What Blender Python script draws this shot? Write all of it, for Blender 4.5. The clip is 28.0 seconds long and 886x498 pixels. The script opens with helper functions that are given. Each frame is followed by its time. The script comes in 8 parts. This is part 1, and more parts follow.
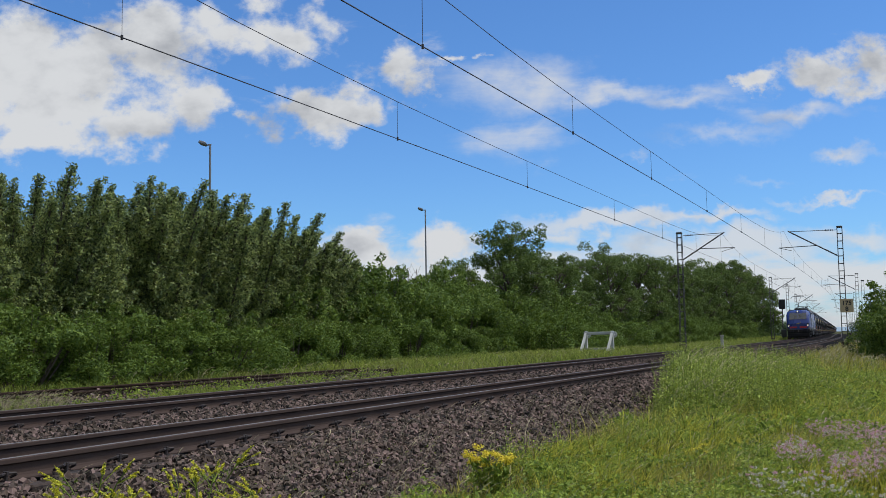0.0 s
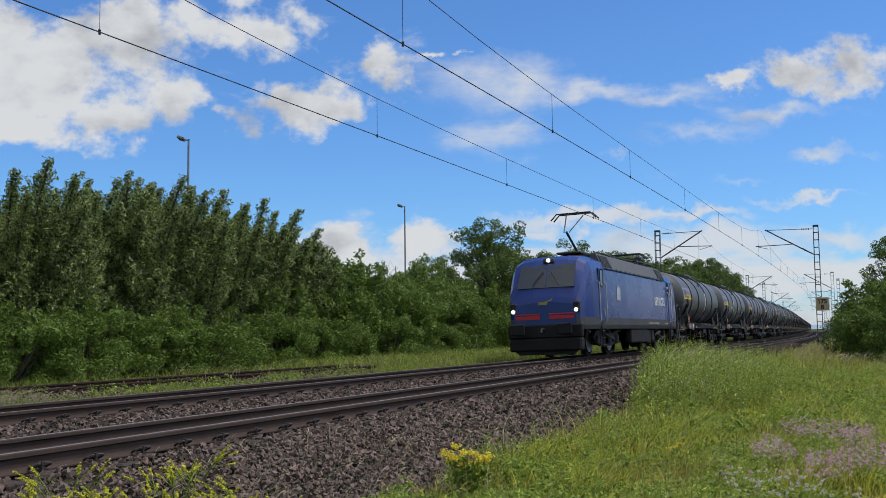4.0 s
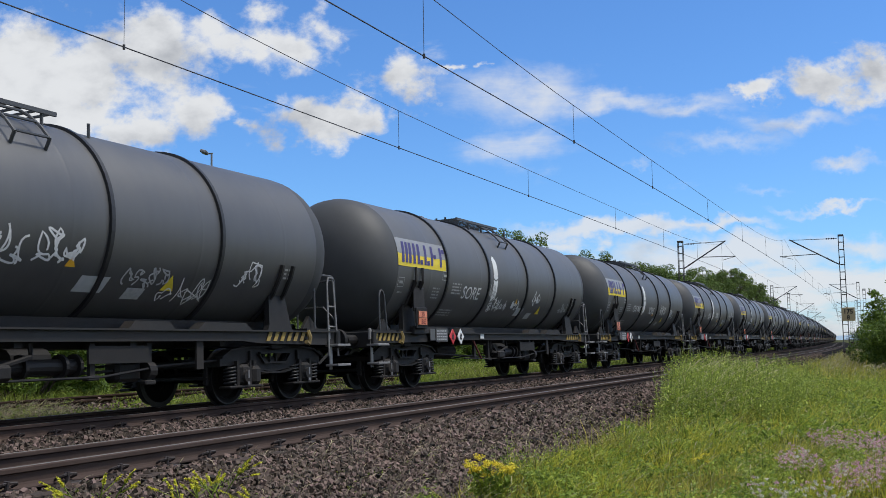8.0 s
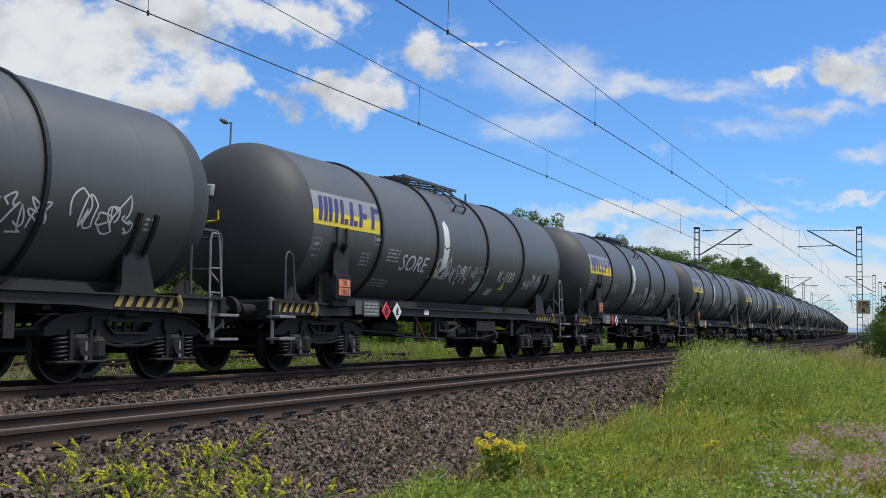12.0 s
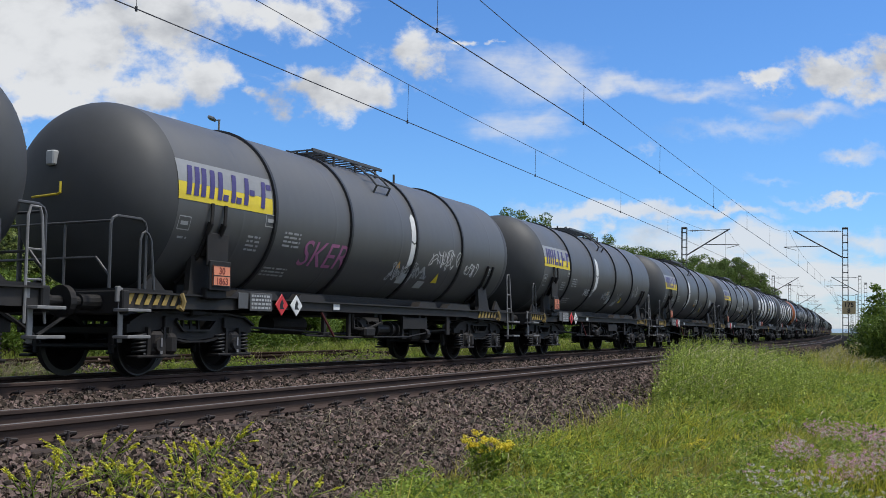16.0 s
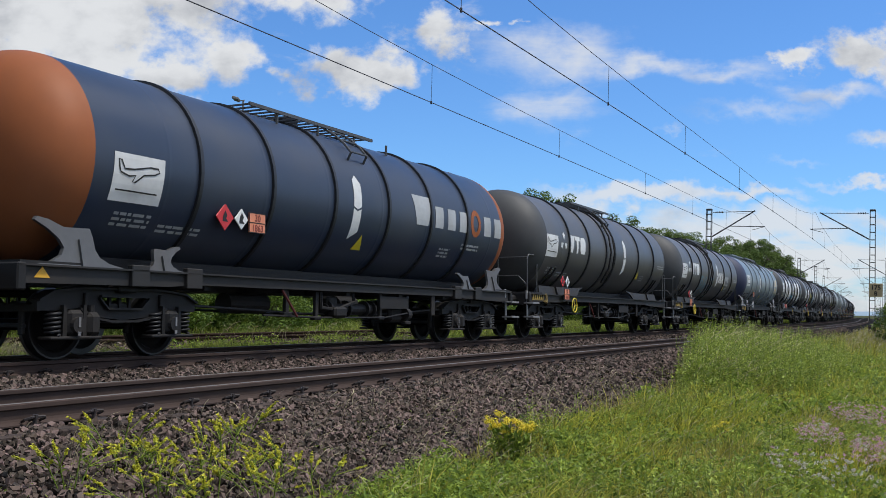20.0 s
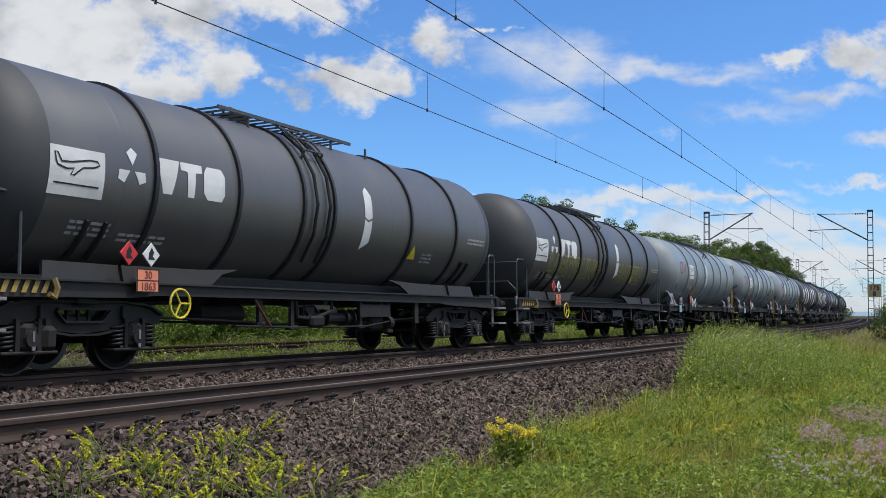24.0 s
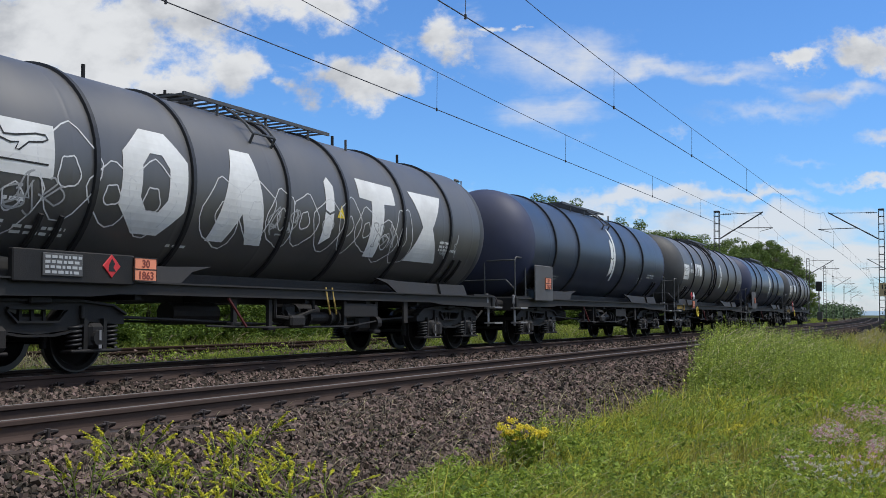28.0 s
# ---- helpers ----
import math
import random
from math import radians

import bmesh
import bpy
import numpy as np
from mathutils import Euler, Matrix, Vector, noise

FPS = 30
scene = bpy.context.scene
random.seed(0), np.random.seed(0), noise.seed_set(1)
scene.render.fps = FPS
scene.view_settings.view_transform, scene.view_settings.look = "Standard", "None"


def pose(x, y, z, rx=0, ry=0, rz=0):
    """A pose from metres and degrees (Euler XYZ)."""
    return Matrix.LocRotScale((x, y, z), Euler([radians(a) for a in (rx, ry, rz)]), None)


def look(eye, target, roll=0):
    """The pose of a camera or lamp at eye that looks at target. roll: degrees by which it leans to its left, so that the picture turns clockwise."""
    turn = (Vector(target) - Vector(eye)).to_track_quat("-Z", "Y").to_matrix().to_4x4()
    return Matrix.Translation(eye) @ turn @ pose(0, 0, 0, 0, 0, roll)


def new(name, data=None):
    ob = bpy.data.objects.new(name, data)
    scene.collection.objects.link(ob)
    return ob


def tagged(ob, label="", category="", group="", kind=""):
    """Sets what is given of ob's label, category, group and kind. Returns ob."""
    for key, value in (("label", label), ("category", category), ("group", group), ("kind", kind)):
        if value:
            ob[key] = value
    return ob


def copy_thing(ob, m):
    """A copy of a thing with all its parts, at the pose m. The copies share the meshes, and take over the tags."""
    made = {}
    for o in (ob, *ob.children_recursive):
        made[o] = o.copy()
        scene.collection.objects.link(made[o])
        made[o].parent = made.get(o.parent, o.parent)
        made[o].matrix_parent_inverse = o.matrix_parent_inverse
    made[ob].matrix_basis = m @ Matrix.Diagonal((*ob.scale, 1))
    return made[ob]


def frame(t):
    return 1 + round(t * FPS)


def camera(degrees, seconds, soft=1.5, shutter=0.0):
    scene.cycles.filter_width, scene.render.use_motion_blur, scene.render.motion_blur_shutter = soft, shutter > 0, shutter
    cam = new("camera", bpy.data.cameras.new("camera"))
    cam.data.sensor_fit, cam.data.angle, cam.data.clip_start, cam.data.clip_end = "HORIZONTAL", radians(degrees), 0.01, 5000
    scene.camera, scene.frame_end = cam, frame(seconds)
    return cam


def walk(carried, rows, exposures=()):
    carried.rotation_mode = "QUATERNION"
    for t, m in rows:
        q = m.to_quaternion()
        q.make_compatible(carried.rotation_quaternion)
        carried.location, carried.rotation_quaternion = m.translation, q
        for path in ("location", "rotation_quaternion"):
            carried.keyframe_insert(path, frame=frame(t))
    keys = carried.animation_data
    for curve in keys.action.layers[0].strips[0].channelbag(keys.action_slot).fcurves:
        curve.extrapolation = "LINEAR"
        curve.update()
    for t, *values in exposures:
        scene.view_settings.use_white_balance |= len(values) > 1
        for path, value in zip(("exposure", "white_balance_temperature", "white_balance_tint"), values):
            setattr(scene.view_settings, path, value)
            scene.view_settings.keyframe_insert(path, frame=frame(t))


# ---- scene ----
cam = camera(48.26, 28.0, soft=0.6)
PATH = [
(0, pose(0.001, -0.002, 0.887, 95.121, 0.956, 25.879)),
(0.5, pose(-0.001, -0.011, 0.894, 95.237, 0.981, 25.817)),
(1, pose(0.002, -0.009, 0.889, 95.244, 1.033, 25.610)),
(1.5, pose(0.009, -0.024, 0.898, 95.128, 0.977, 25.431)),
(2, pose(0.022, -0.034, 0.905, 95.190, 0.951, 25.298)),
(2.5, pose(0.012, -0.025, 0.902, 95.344, 0.956, 25.179)),
(3, pose(0.011, -0.021, 0.910, 95.269, 0.906, 25.116)),
(3.5, pose(0.009, -0.012, 0.911, 95.002, 0.813, 24.920)),
(5.5, pose(-0.012, 0.011, 0.912, 94.879, 0.899, 24.112)),
(6, pose(-0.002, -0.011, 0.910, 95.074, 0.866, 24.162)),
(6.5, pose(-0.009, -0.001, 0.899, 95.210, 1.010, 24.767)),
(7, pose(-0.003, -0.016, 0.902, 95.432, 1.117, 25.319)),
(7.5, pose(0.013, -0.013, 0.904, 95.548, 1.079, 25.678)),
(8, pose(0.005, -0.010, 0.898, 95.607, 0.942, 25.944)),
(8.5, pose(-0.001, -0.019, 0.905, 95.523, 0.694, 26.166)),
(9, pose(-0.001, -0.034, 0.901, 95.505, 0.413, 26.320)),
(9.5, pose(-0.006, -0.018, 0.889, 95.630, 0.176, 26.465)),
(10, pose(-0.019, -0.018, 0.887, 95.533, -0.091, 26.773)),
(10.5, pose(-0.027, -0.018, 0.888, 95.319, -0.353, 26.871)),
(11, pose(-0.034, -0.011, 0.894, 95.043, -0.673, 26.748)),
(11.5, pose(-0.027, -0.010, 0.891, 94.721, -0.878, 26.596)),
(12, pose(-0.021, -0.016, 0.896, 94.300, -1.209, 26.619)),
(12.5, pose(-0.040, -0.022, 0.888, 93.975, -1.349, 26.894)),
(14.5, pose(-0.039, -0.015, 0.888, 93.896, -1.755, 26.899)),
(15, pose(-0.038, -0.020, 0.886, 93.990, -1.523, 26.580)),
(15.5, pose(-0.034, -0.010, 0.885, 94.145, -1.408, 26.110)),
(16, pose(-0.026, -0.015, 0.886, 94.253, -1.439, 25.902)),
(16.5, pose(-0.023, -0.024, 0.889, 94.261, -1.580, 25.847)),
(17, pose(-0.031, -0.025, 0.886, 93.884, -1.848, 26.075)),
(17.5, pose(-0.045, -0.012, 0.880, 93.612, -1.972, 26.398)),
(18, pose(-0.049, -0.003, 0.884, 93.493, -2.043, 26.799)),
(18.5, pose(-0.057, -0.011, 0.887, 93.391, -2.135, 27.115)),
(19, pose(-0.036, -0.014, 0.892, 93.324, -2.070, 27.083)),
(19.5, pose(-0.032, -0.014, 0.881, 93.155, -1.887, 27.226)),
(20, pose(-0.028, -0.012, 0.887, 93.107, -1.725, 27.232)),
(20.5, pose(-0.023, -0.011, 0.891, 93.373, -1.640, 27.005)),
(21, pose(-0.022, -0.019, 0.893, 93.665, -1.454, 26.932)),
(21.5, pose(-0.017, -0.019, 0.892, 93.823, -1.294, 26.929)),
(22, pose(-0.012, -0.027, 0.897, 93.842, -1.240, 26.837)),
(22.5, pose(-0.024, -0.024, 0.904, 93.740, -1.186, 26.745)),
(24.5, pose(-0.031, -0.013, 0.885, 93.480, -0.742, 27.297)),
(25, pose(-0.037, -0.006, 0.884, 93.401, -0.918, 27.297)),
(25.5, pose(-0.049, -0.011, 0.883, 93.406, -1.003, 27.158)),
(26, pose(-0.050, -0.005, 0.886, 93.486, -1.100, 26.990)),
(26.5, pose(-0.047, -0.003, 0.885, 93.598, -0.997, 27.000)),
(27, pose(-0.044, -0.004, 0.883, 93.544, -0.858, 27.216)),
(27.5, pose(-0.039, -0.000, 0.889, 93.419, -0.788, 27.451)),
(28, pose(-0.054, -0.002, 0.890, 93.491, -0.754, 27.713))
]
walk(cam, PATH, exposures=[(0, -0.05), (5.5, -0.01), (6.4, 0.01), (7.2, 0.09), (9, 0.14), (11, 0.13), (16, 0.11), (28, 0.10)])

# ---------------------------------------------------------------- light
SUN_EL, SUN_AZ = radians(63), radians(66)      # azimuth from +Y towards +X
sun = new("sun", bpy.data.lights.new("sun", "SUN"))
sun.data.energy, sun.data.angle, sun.data.color = 2.5, radians(7), (1.0, 0.95, 0.87)
sun_way = Vector((math.cos(SUN_EL) * math.sin(SUN_AZ), math.cos(SUN_EL) * math.cos(SUN_AZ), math.sin(SUN_EL)))
sun.matrix_world = look(sun_way * 200, (0, 0, 0))


def build_sky():
    world = bpy.data.worlds.new("sky")
    world.use_nodes = True
    scene.world = world
    nt = world.node_tree
    nt.nodes.clear()
    N, L = nt.nodes.new, nt.links.new

    def m(op, a, b=None, c=None):
        n = N("ShaderNodeMath")
        n.operation = op
        for i, v in enumerate((a, b, c)):
            if v is None:
                continue
            if isinstance(v, (int, float)):
                n.inputs[i].default_value = v
            else:
                L(v, n.inputs[i])
        return n.outputs[0]

    sky = N("ShaderNodeTexSky")
    sky.sky_type, sky.sun_disc = "NISHITA", False
    sky.sun_elevation, sky.sun_rotation = SUN_EL, SUN_AZ
    sky.air_density, sky.dust_density, sky.ozone_density = 1.0, 0.4, 2.6
    tc = N("ShaderNodeTexCoord").outputs["Generated"]

    def dot(v):
        n = N("ShaderNodeVectorMath")
        n.operation = "DOT_PRODUCT"
        L(tc, n.inputs[0])
        n.inputs[1].default_value = v
        return n.outputs["Value"]

    a = radians(26.9)
    f = m("MAXIMUM", dot((-math.sin(a), math.cos(a), 0)), 0.08)
    u = m("DIVIDE", dot((math.cos(a), math.sin(a), 0)), f)
    v = m("DIVIDE", dot((0, 0, 1)), f)
    uv = N("ShaderNodeCombineXYZ")
    L(u, uv.inputs[0]), L(v, uv.inputs[1])

    def fbm(scale, detail, rough, stretch=1.0, shift=0.0, distort=0.0):
        mp = N("ShaderNodeMapping")
        mp.inputs["Scale"].default_value = (scale / stretch, scale, 1)
        mp.inputs["Location"].default_value = (shift, shift * 0.7, shift)
        L(uv.outputs[0], mp.inputs[0])
        n = N("ShaderNodeTexNoise")
        n.inputs["Scale"].default_value, n.inputs["Detail"].default_value = 1.0, detail
        n.inputs["Roughness"].default_value, n.inputs["Distortion"].default_value = rough, distort
        L(mp.outputs[0], n.inputs["Vector"])
        return n.outputs[0]

    puff, wisp, mid = fbm(22, 12, 0.60, 1.25, 3.1, 0.0), fbm(22, 7, 0.6, 3.2, 7.7, 0.3), fbm(13, 6, 0.55, 1.5, 1.3)

    # cumulus: centre u, v, half width, half height, weight
    heaps = [(-0.410, 0.275, 0.130, 0.068, 2.3), (-0.290, 0.305, 0.095, 0.045, 1.6), (-0.316, 0.214, 0.060, 0.022, 1.5), (-0.387, 0.211, 0.069, 0.023, 1.5), (-0.232, 0.245, 0.034, 0.040, 1.2),
             (-0.150, 0.318, 0.060, 0.034, 1.4), (-0.118, 0.228, 0.055, 0.024, 1.35), (-0.068, 0.236, 0.030, 0.020, 1.2), (-0.179, 0.232, 0.016, 0.008, 0.7), (-0.015, 0.271, 0.044, 0.030, 1.5),
             (0.034, 0.290, 0.014, 0.006, 0.8), (0.069, 0.291, 0.006, 0.003, 0.5), (0.339, 0.258, 0.033, 0.011, 1.3), (0.418, 0.267, 0.051, 0.024, 1.25), (0.471, 0.275, 0.040, 0.034, 1.4),
             (0.147, 0.293, 0.005, 0.003, 0.55), (-0.063, 0.083, 0.063, 0.022, 1.5), (0.023, 0.084, 0.049, 0.024, 1.4), (-0.602, 0.267, 0.171, 0.069, 1.8)]
    # thin cloud
    veils = [(0.100, 0.250, 0.080, 0.030, 1.15), (0.095, 0.208, 0.052, 0.026, 1.0), (0.183, 0.249, 0.074, 0.015, 1.2), (0.271, 0.242, 0.074, 0.014, 1.0), (0.306, 0.205, 0.074, 0.011, 0.8),
             (0.394, 0.222, 0.074, 0.011, 1.0), (0.195, 0.113, 0.112, 0.014, 2.5), (0.295, 0.118, 0.063, 0.009, 2.0), (0.145, 0.099, 0.040, 0.010, 1.6), (0.429, 0.134, 0.069, 0.006, 1.6),
             (0.447, 0.178, 0.046, 0.009, 1.3), (0.359, 0.160, 0.029, 0.004, 0.5), (0.307, 0.083, 0.149, 0.024, 2.0), (0.440, 0.098, 0.086, 0.015, 1.6), (0.213, 0.191, 0.014, 0.003, 0.5)]

    drift_u, drift_v = fbm(17, 5, 0.6, 1.2, 11.3), fbm(17, 5, 0.6, 1.2, 23.9)
    wu = m("ADD", u, m("MULTIPLY", m("SUBTRACT", drift_u, 0.5), 0.12))
    wv = m("ADD", v, m("MULTIPLY", m("SUBTRACT", drift_v, 0.5), 0.08))

    def mass(rows):
        best = None
        for cu, cv, w, h, k in rows:
            du = m("MULTIPLY", m("SUBTRACT", wu, cu), 1 / w)
            dv = m("MULTIPLY", m("SUBTRACT", wv, cv), 1 / h)
            d = m("SQRT", m("ADD", m("MULTIPLY", du, du), m("MULTIPLY", dv, dv)))
            e = m("MULTIPLY", m("SUBTRACT", 1.25, d), k)
            best = e if best is None else m("MAXIMUM", best, e)
        return m("MAXIMUM", best, -1.0)

    def ramp(x, lo, hi):
        n = N("ShaderNodeMapRange")
        n.interpolation_type = "SMOOTHSTEP"
        n.inputs["From Min"].default_value, n.inputs["From Max"].default_value = lo, hi
        L(x, n.inputs["Value"])
        return n.outputs[0]

    heap = m("ADD", m("MULTIPLY", mass(heaps), 0.50), m("MULTIPLY", m("SUBTRACT", puff, 0.5), 2.3))
    veil = m("ADD", m("MULTIPLY", mass(veils), 0.5), m("MULTIPLY", m("SUBTRACT", wisp, 0.5), 1.6))
    # pale bank of cloud low over the horizon
    low = m("ADD", ramp(v, 0.13, 0.055), m("MULTIPLY", m("SUBTRACT", wisp, 0.5), 2.6))
    m_heap, m_veil, m_low = ramp(heap, 0.04, 0.62), m("MULTIPLY", ramp(veil, -0.05, 0.95), 0.85), m("MULTIPLY", ramp(low, 0.35, 0.95), 0.9)
    # broken cloud added over the unseen rest of the sky, as white fill light
    rest = N("ShaderNodeTexNoise")
    rest.inputs["Scale"].default_value, rest.inputs["Detail"].default_value, rest.inputs["Roughness"].default_value = 2.6, 8, 0.6
    L(tc, rest.inputs["Vector"])
    aside = ramp(dot((-math.sin(a) * 0.98, math.cos(a) * 0.98, 0.17)), 0.84, 0.66)
    m_rest = m("MULTIPLY", m("MULTIPLY", ramp(rest.outputs[0], 0.36, 0.58), aside), 0.9)
    cover = m("MAXIMUM", m("MAXIMUM", m("MAXIMUM", m_heap, m_veil), m_low), m_rest)
    # grey undersides
    grey = ramp(m("ADD", m("ADD", m("MULTIPLY", heap, 0.30), m("MULTIPLY", m("SUBTRACT", puff, 0.5), -1.2)), m("MULTIPLY", m("SUBTRACT", mid, 0.5), 2.8)), -0.05, 0.75)

    shade = N("ShaderNodeMix")
    shade.data_type = "RGBA"
    shade.inputs[6].default_value, shade.inputs[7].default_value = (0.94, 0.965, 1.0, 1), (0.535, 0.565, 0.62, 1)
    L(grey, shade.inputs[0])
    cloud = N("ShaderNodeVectorMath")
    cloud.operation = "SCALE"
    L(shade.outputs[2], cloud.inputs[0])
    cloud.inputs["Scale"].default_value = CLOUD_LIGHT
    tint = N("ShaderNodeVectorMath")
    tint.operation = "MULTIPLY"
    L(sky.outputs[0], tint.inputs[0])
    tint.inputs[1].default_value = (0.56 * SKY_LIGHT, 0.90 * SKY_LIGHT, 1.30 * SKY_LIGHT)
    # that unseen cloud is made brighter near the sun and dimmer elsewhere
    lift = m("ADD", m("MULTIPLY", ramp(dot(tuple(sun_way)), 0.35, 1.0), m("MULTIPLY", aside, 1.7)), m("SUBTRACT", 1.0, m("MULTIPLY", aside, 0.45)))
    bright = N("ShaderNodeVectorMath")
    bright.operation = "SCALE"
    L(cloud.outputs[0], bright.inputs[0]), L(lift, bright.inputs["Scale"])
    cloud = bright
    mix = N("ShaderNodeMix")
    mix.data_type = "RGBA"
    L(cover, mix.inputs[0]), L(tint.outputs[0], mix.inputs[6]), L(cloud.outputs[0], mix.inputs[7])
    bg = N("ShaderNodeBackground")
    L(mix.outputs[2], bg.inputs[0])
    bg.inputs[1].default_value = 1.0
    out = N("ShaderNodeOutputWorld")
    L(bg.outputs[0], out.inputs[0])


SKY_LIGHT, CLOUD_LIGHT = 0.116, 0.735
build_sky()

# ---------------------------------------------------------------- materials
def paint(name, color, rough=0.5, metal=0.0, vary=0.25, grain=8.0, bump=0.0, bump_scale=60.0, dirt=None, dirt_amount=0.35, island=0.0, per_object=0.0, through_light=0.0, stretch=(1, 1, 1), coat=0.0, spec=0.5, ior=1.5):
    """A surface with stains at one scale and grain at another."""
    mat = bpy.data.materials.new(name)
    mat.use_nodes = True
    nt = mat.node_tree
    nt.nodes.clear()
    N, L = nt.nodes.new, nt.links.new
    tc = N("ShaderNodeTexCoord")
    mp = N("ShaderNodeMapping")
    mp.inputs["Scale"].default_value = stretch
    L(tc.outputs["Object"], mp.inputs[0])

    def noise_at(scale, detail=4):
        n = N("ShaderNodeTexNoise")
        n.inputs["Scale"].default_value, n.inputs["Detail"].default_value = scale, detail
        L(mp.outputs[0], n.inputs["Vector"])
        return n.outputs[0]

    fine, wide = noise_at(grain, 5), noise_at(grain * 0.13, 3)
    hsv = N("ShaderNodeHueSaturation")
    hsv.inputs["Color"].default_value = (*color, 1)
    add = N("ShaderNodeMath")
    add.operation = "MULTIPLY_ADD"
    L(fine, add.inputs[0])
    add.inputs[1].default_value, add.inputs[2].default_value = 2 * vary, 1 - vary
    value = add.outputs[0]
    for amount, node, sock in ((island, "ShaderNodeNewGeometry", "Random Per Island"), (per_object, "ShaderNodeObjectInfo", "Random")):
        if amount:
            src = N(node)
            mul = N("ShaderNodeMath")
            mul.operation = "MULTIPLY_ADD"
            L(src.outputs[sock], mul.inputs[0])
            mul.inputs[1].default_value, mul.inputs[2].default_value = 2 * amount, 1 - amount
            both = N("ShaderNodeMath")
            both.operation = "MULTIPLY"
            L(value, both.inputs[0]), L(mul.outputs[0], both.inputs[1])
            value = both.outputs[0]
            hue = N("ShaderNodeMath")
            hue.operation = "MULTIPLY_ADD"
            L(src.outputs[sock], hue.inputs[0])
            hue.inputs[1].default_value, hue.inputs[2].default_value = -0.07 * amount, 0.5 + 0.035 * amount
            L(hue.outputs[0], hsv.inputs["Hue"])
    L(value, hsv.inputs["Value"])
    col = hsv.outputs[0]
    if dirt:
        mr = N("ShaderNodeMapRange")
        L(wide, mr.inputs["Value"])
        mr.inputs["From Min"].default_value, mr.inputs["From Max"].default_value = 0.42, 0.72
        mr.inputs["To Max"].default_value = dirt_amount
        mx = N("ShaderNodeMix")
        mx.data_type = "RGBA"
        L(mr.outputs[0], mx.inputs[0]), L(col, mx.inputs[6])
        mx.inputs[7].default_value = (*dirt, 1)
        col = mx.outputs[2]
    bs = N("ShaderNodeBsdfPrincipled")
    L(col, bs.inputs["Base Color"])
    bs.inputs["Metallic"].default_value = metal
    bs.inputs["Coat Weight"].default_value = coat
    bs.inputs["Specular IOR Level"].default_value, bs.inputs["IOR"].default_value = spec, ior
    rr = N("ShaderNodeMath")
    rr.operation = "MULTIPLY_ADD"
    L(wide, rr.inputs[0])
    rr.inputs[1].default_value, rr.inputs[2].default_value = 0.24, rough - 0.12
    L(rr.outputs[0], bs.inputs["Roughness"])
    if bump:
        bn = N("ShaderNodeBump")
        bn.inputs["Strength"].default_value, bn.inputs["Distance"].default_value = bump, 0.02
        L(noise_at(bump_scale, 6), bn.inputs["Height"])
        L(bn.outputs[0], bs.inputs["Normal"])
    last = bs.outputs[0]
    if through_light:
        tl = N("ShaderNodeBsdfTranslucent")
        warm = N("ShaderNodeHueSaturation")
        warm.inputs["Hue"].default_value, warm.inputs["Value"].default_value = 0.485, 1.25
        L(col, warm.inputs["Color"])
        L(warm.outputs[0], tl.inputs[0])
        ms = N("ShaderNodeMixShader")
        ms.inputs[0].default_value = through_light
        L(bs.outputs[0], ms.inputs[1]), L(tl.outputs[0], ms.inputs[2])
        last = ms.outputs[0]
    out = N("ShaderNodeOutputMaterial")
    L(last, out.inputs[0])
    return mat


def glow(name, color, power):
    mat = paint(name, color, 0.3, vary=0.02)
    bs = next(n for n in mat.node_tree.nodes if n.type == "BSDF_PRINCIPLED")
    bs.inputs["Emission Color"].default_value, bs.inputs["Emission Strength"].default_value = (*color, 1), power
    return mat


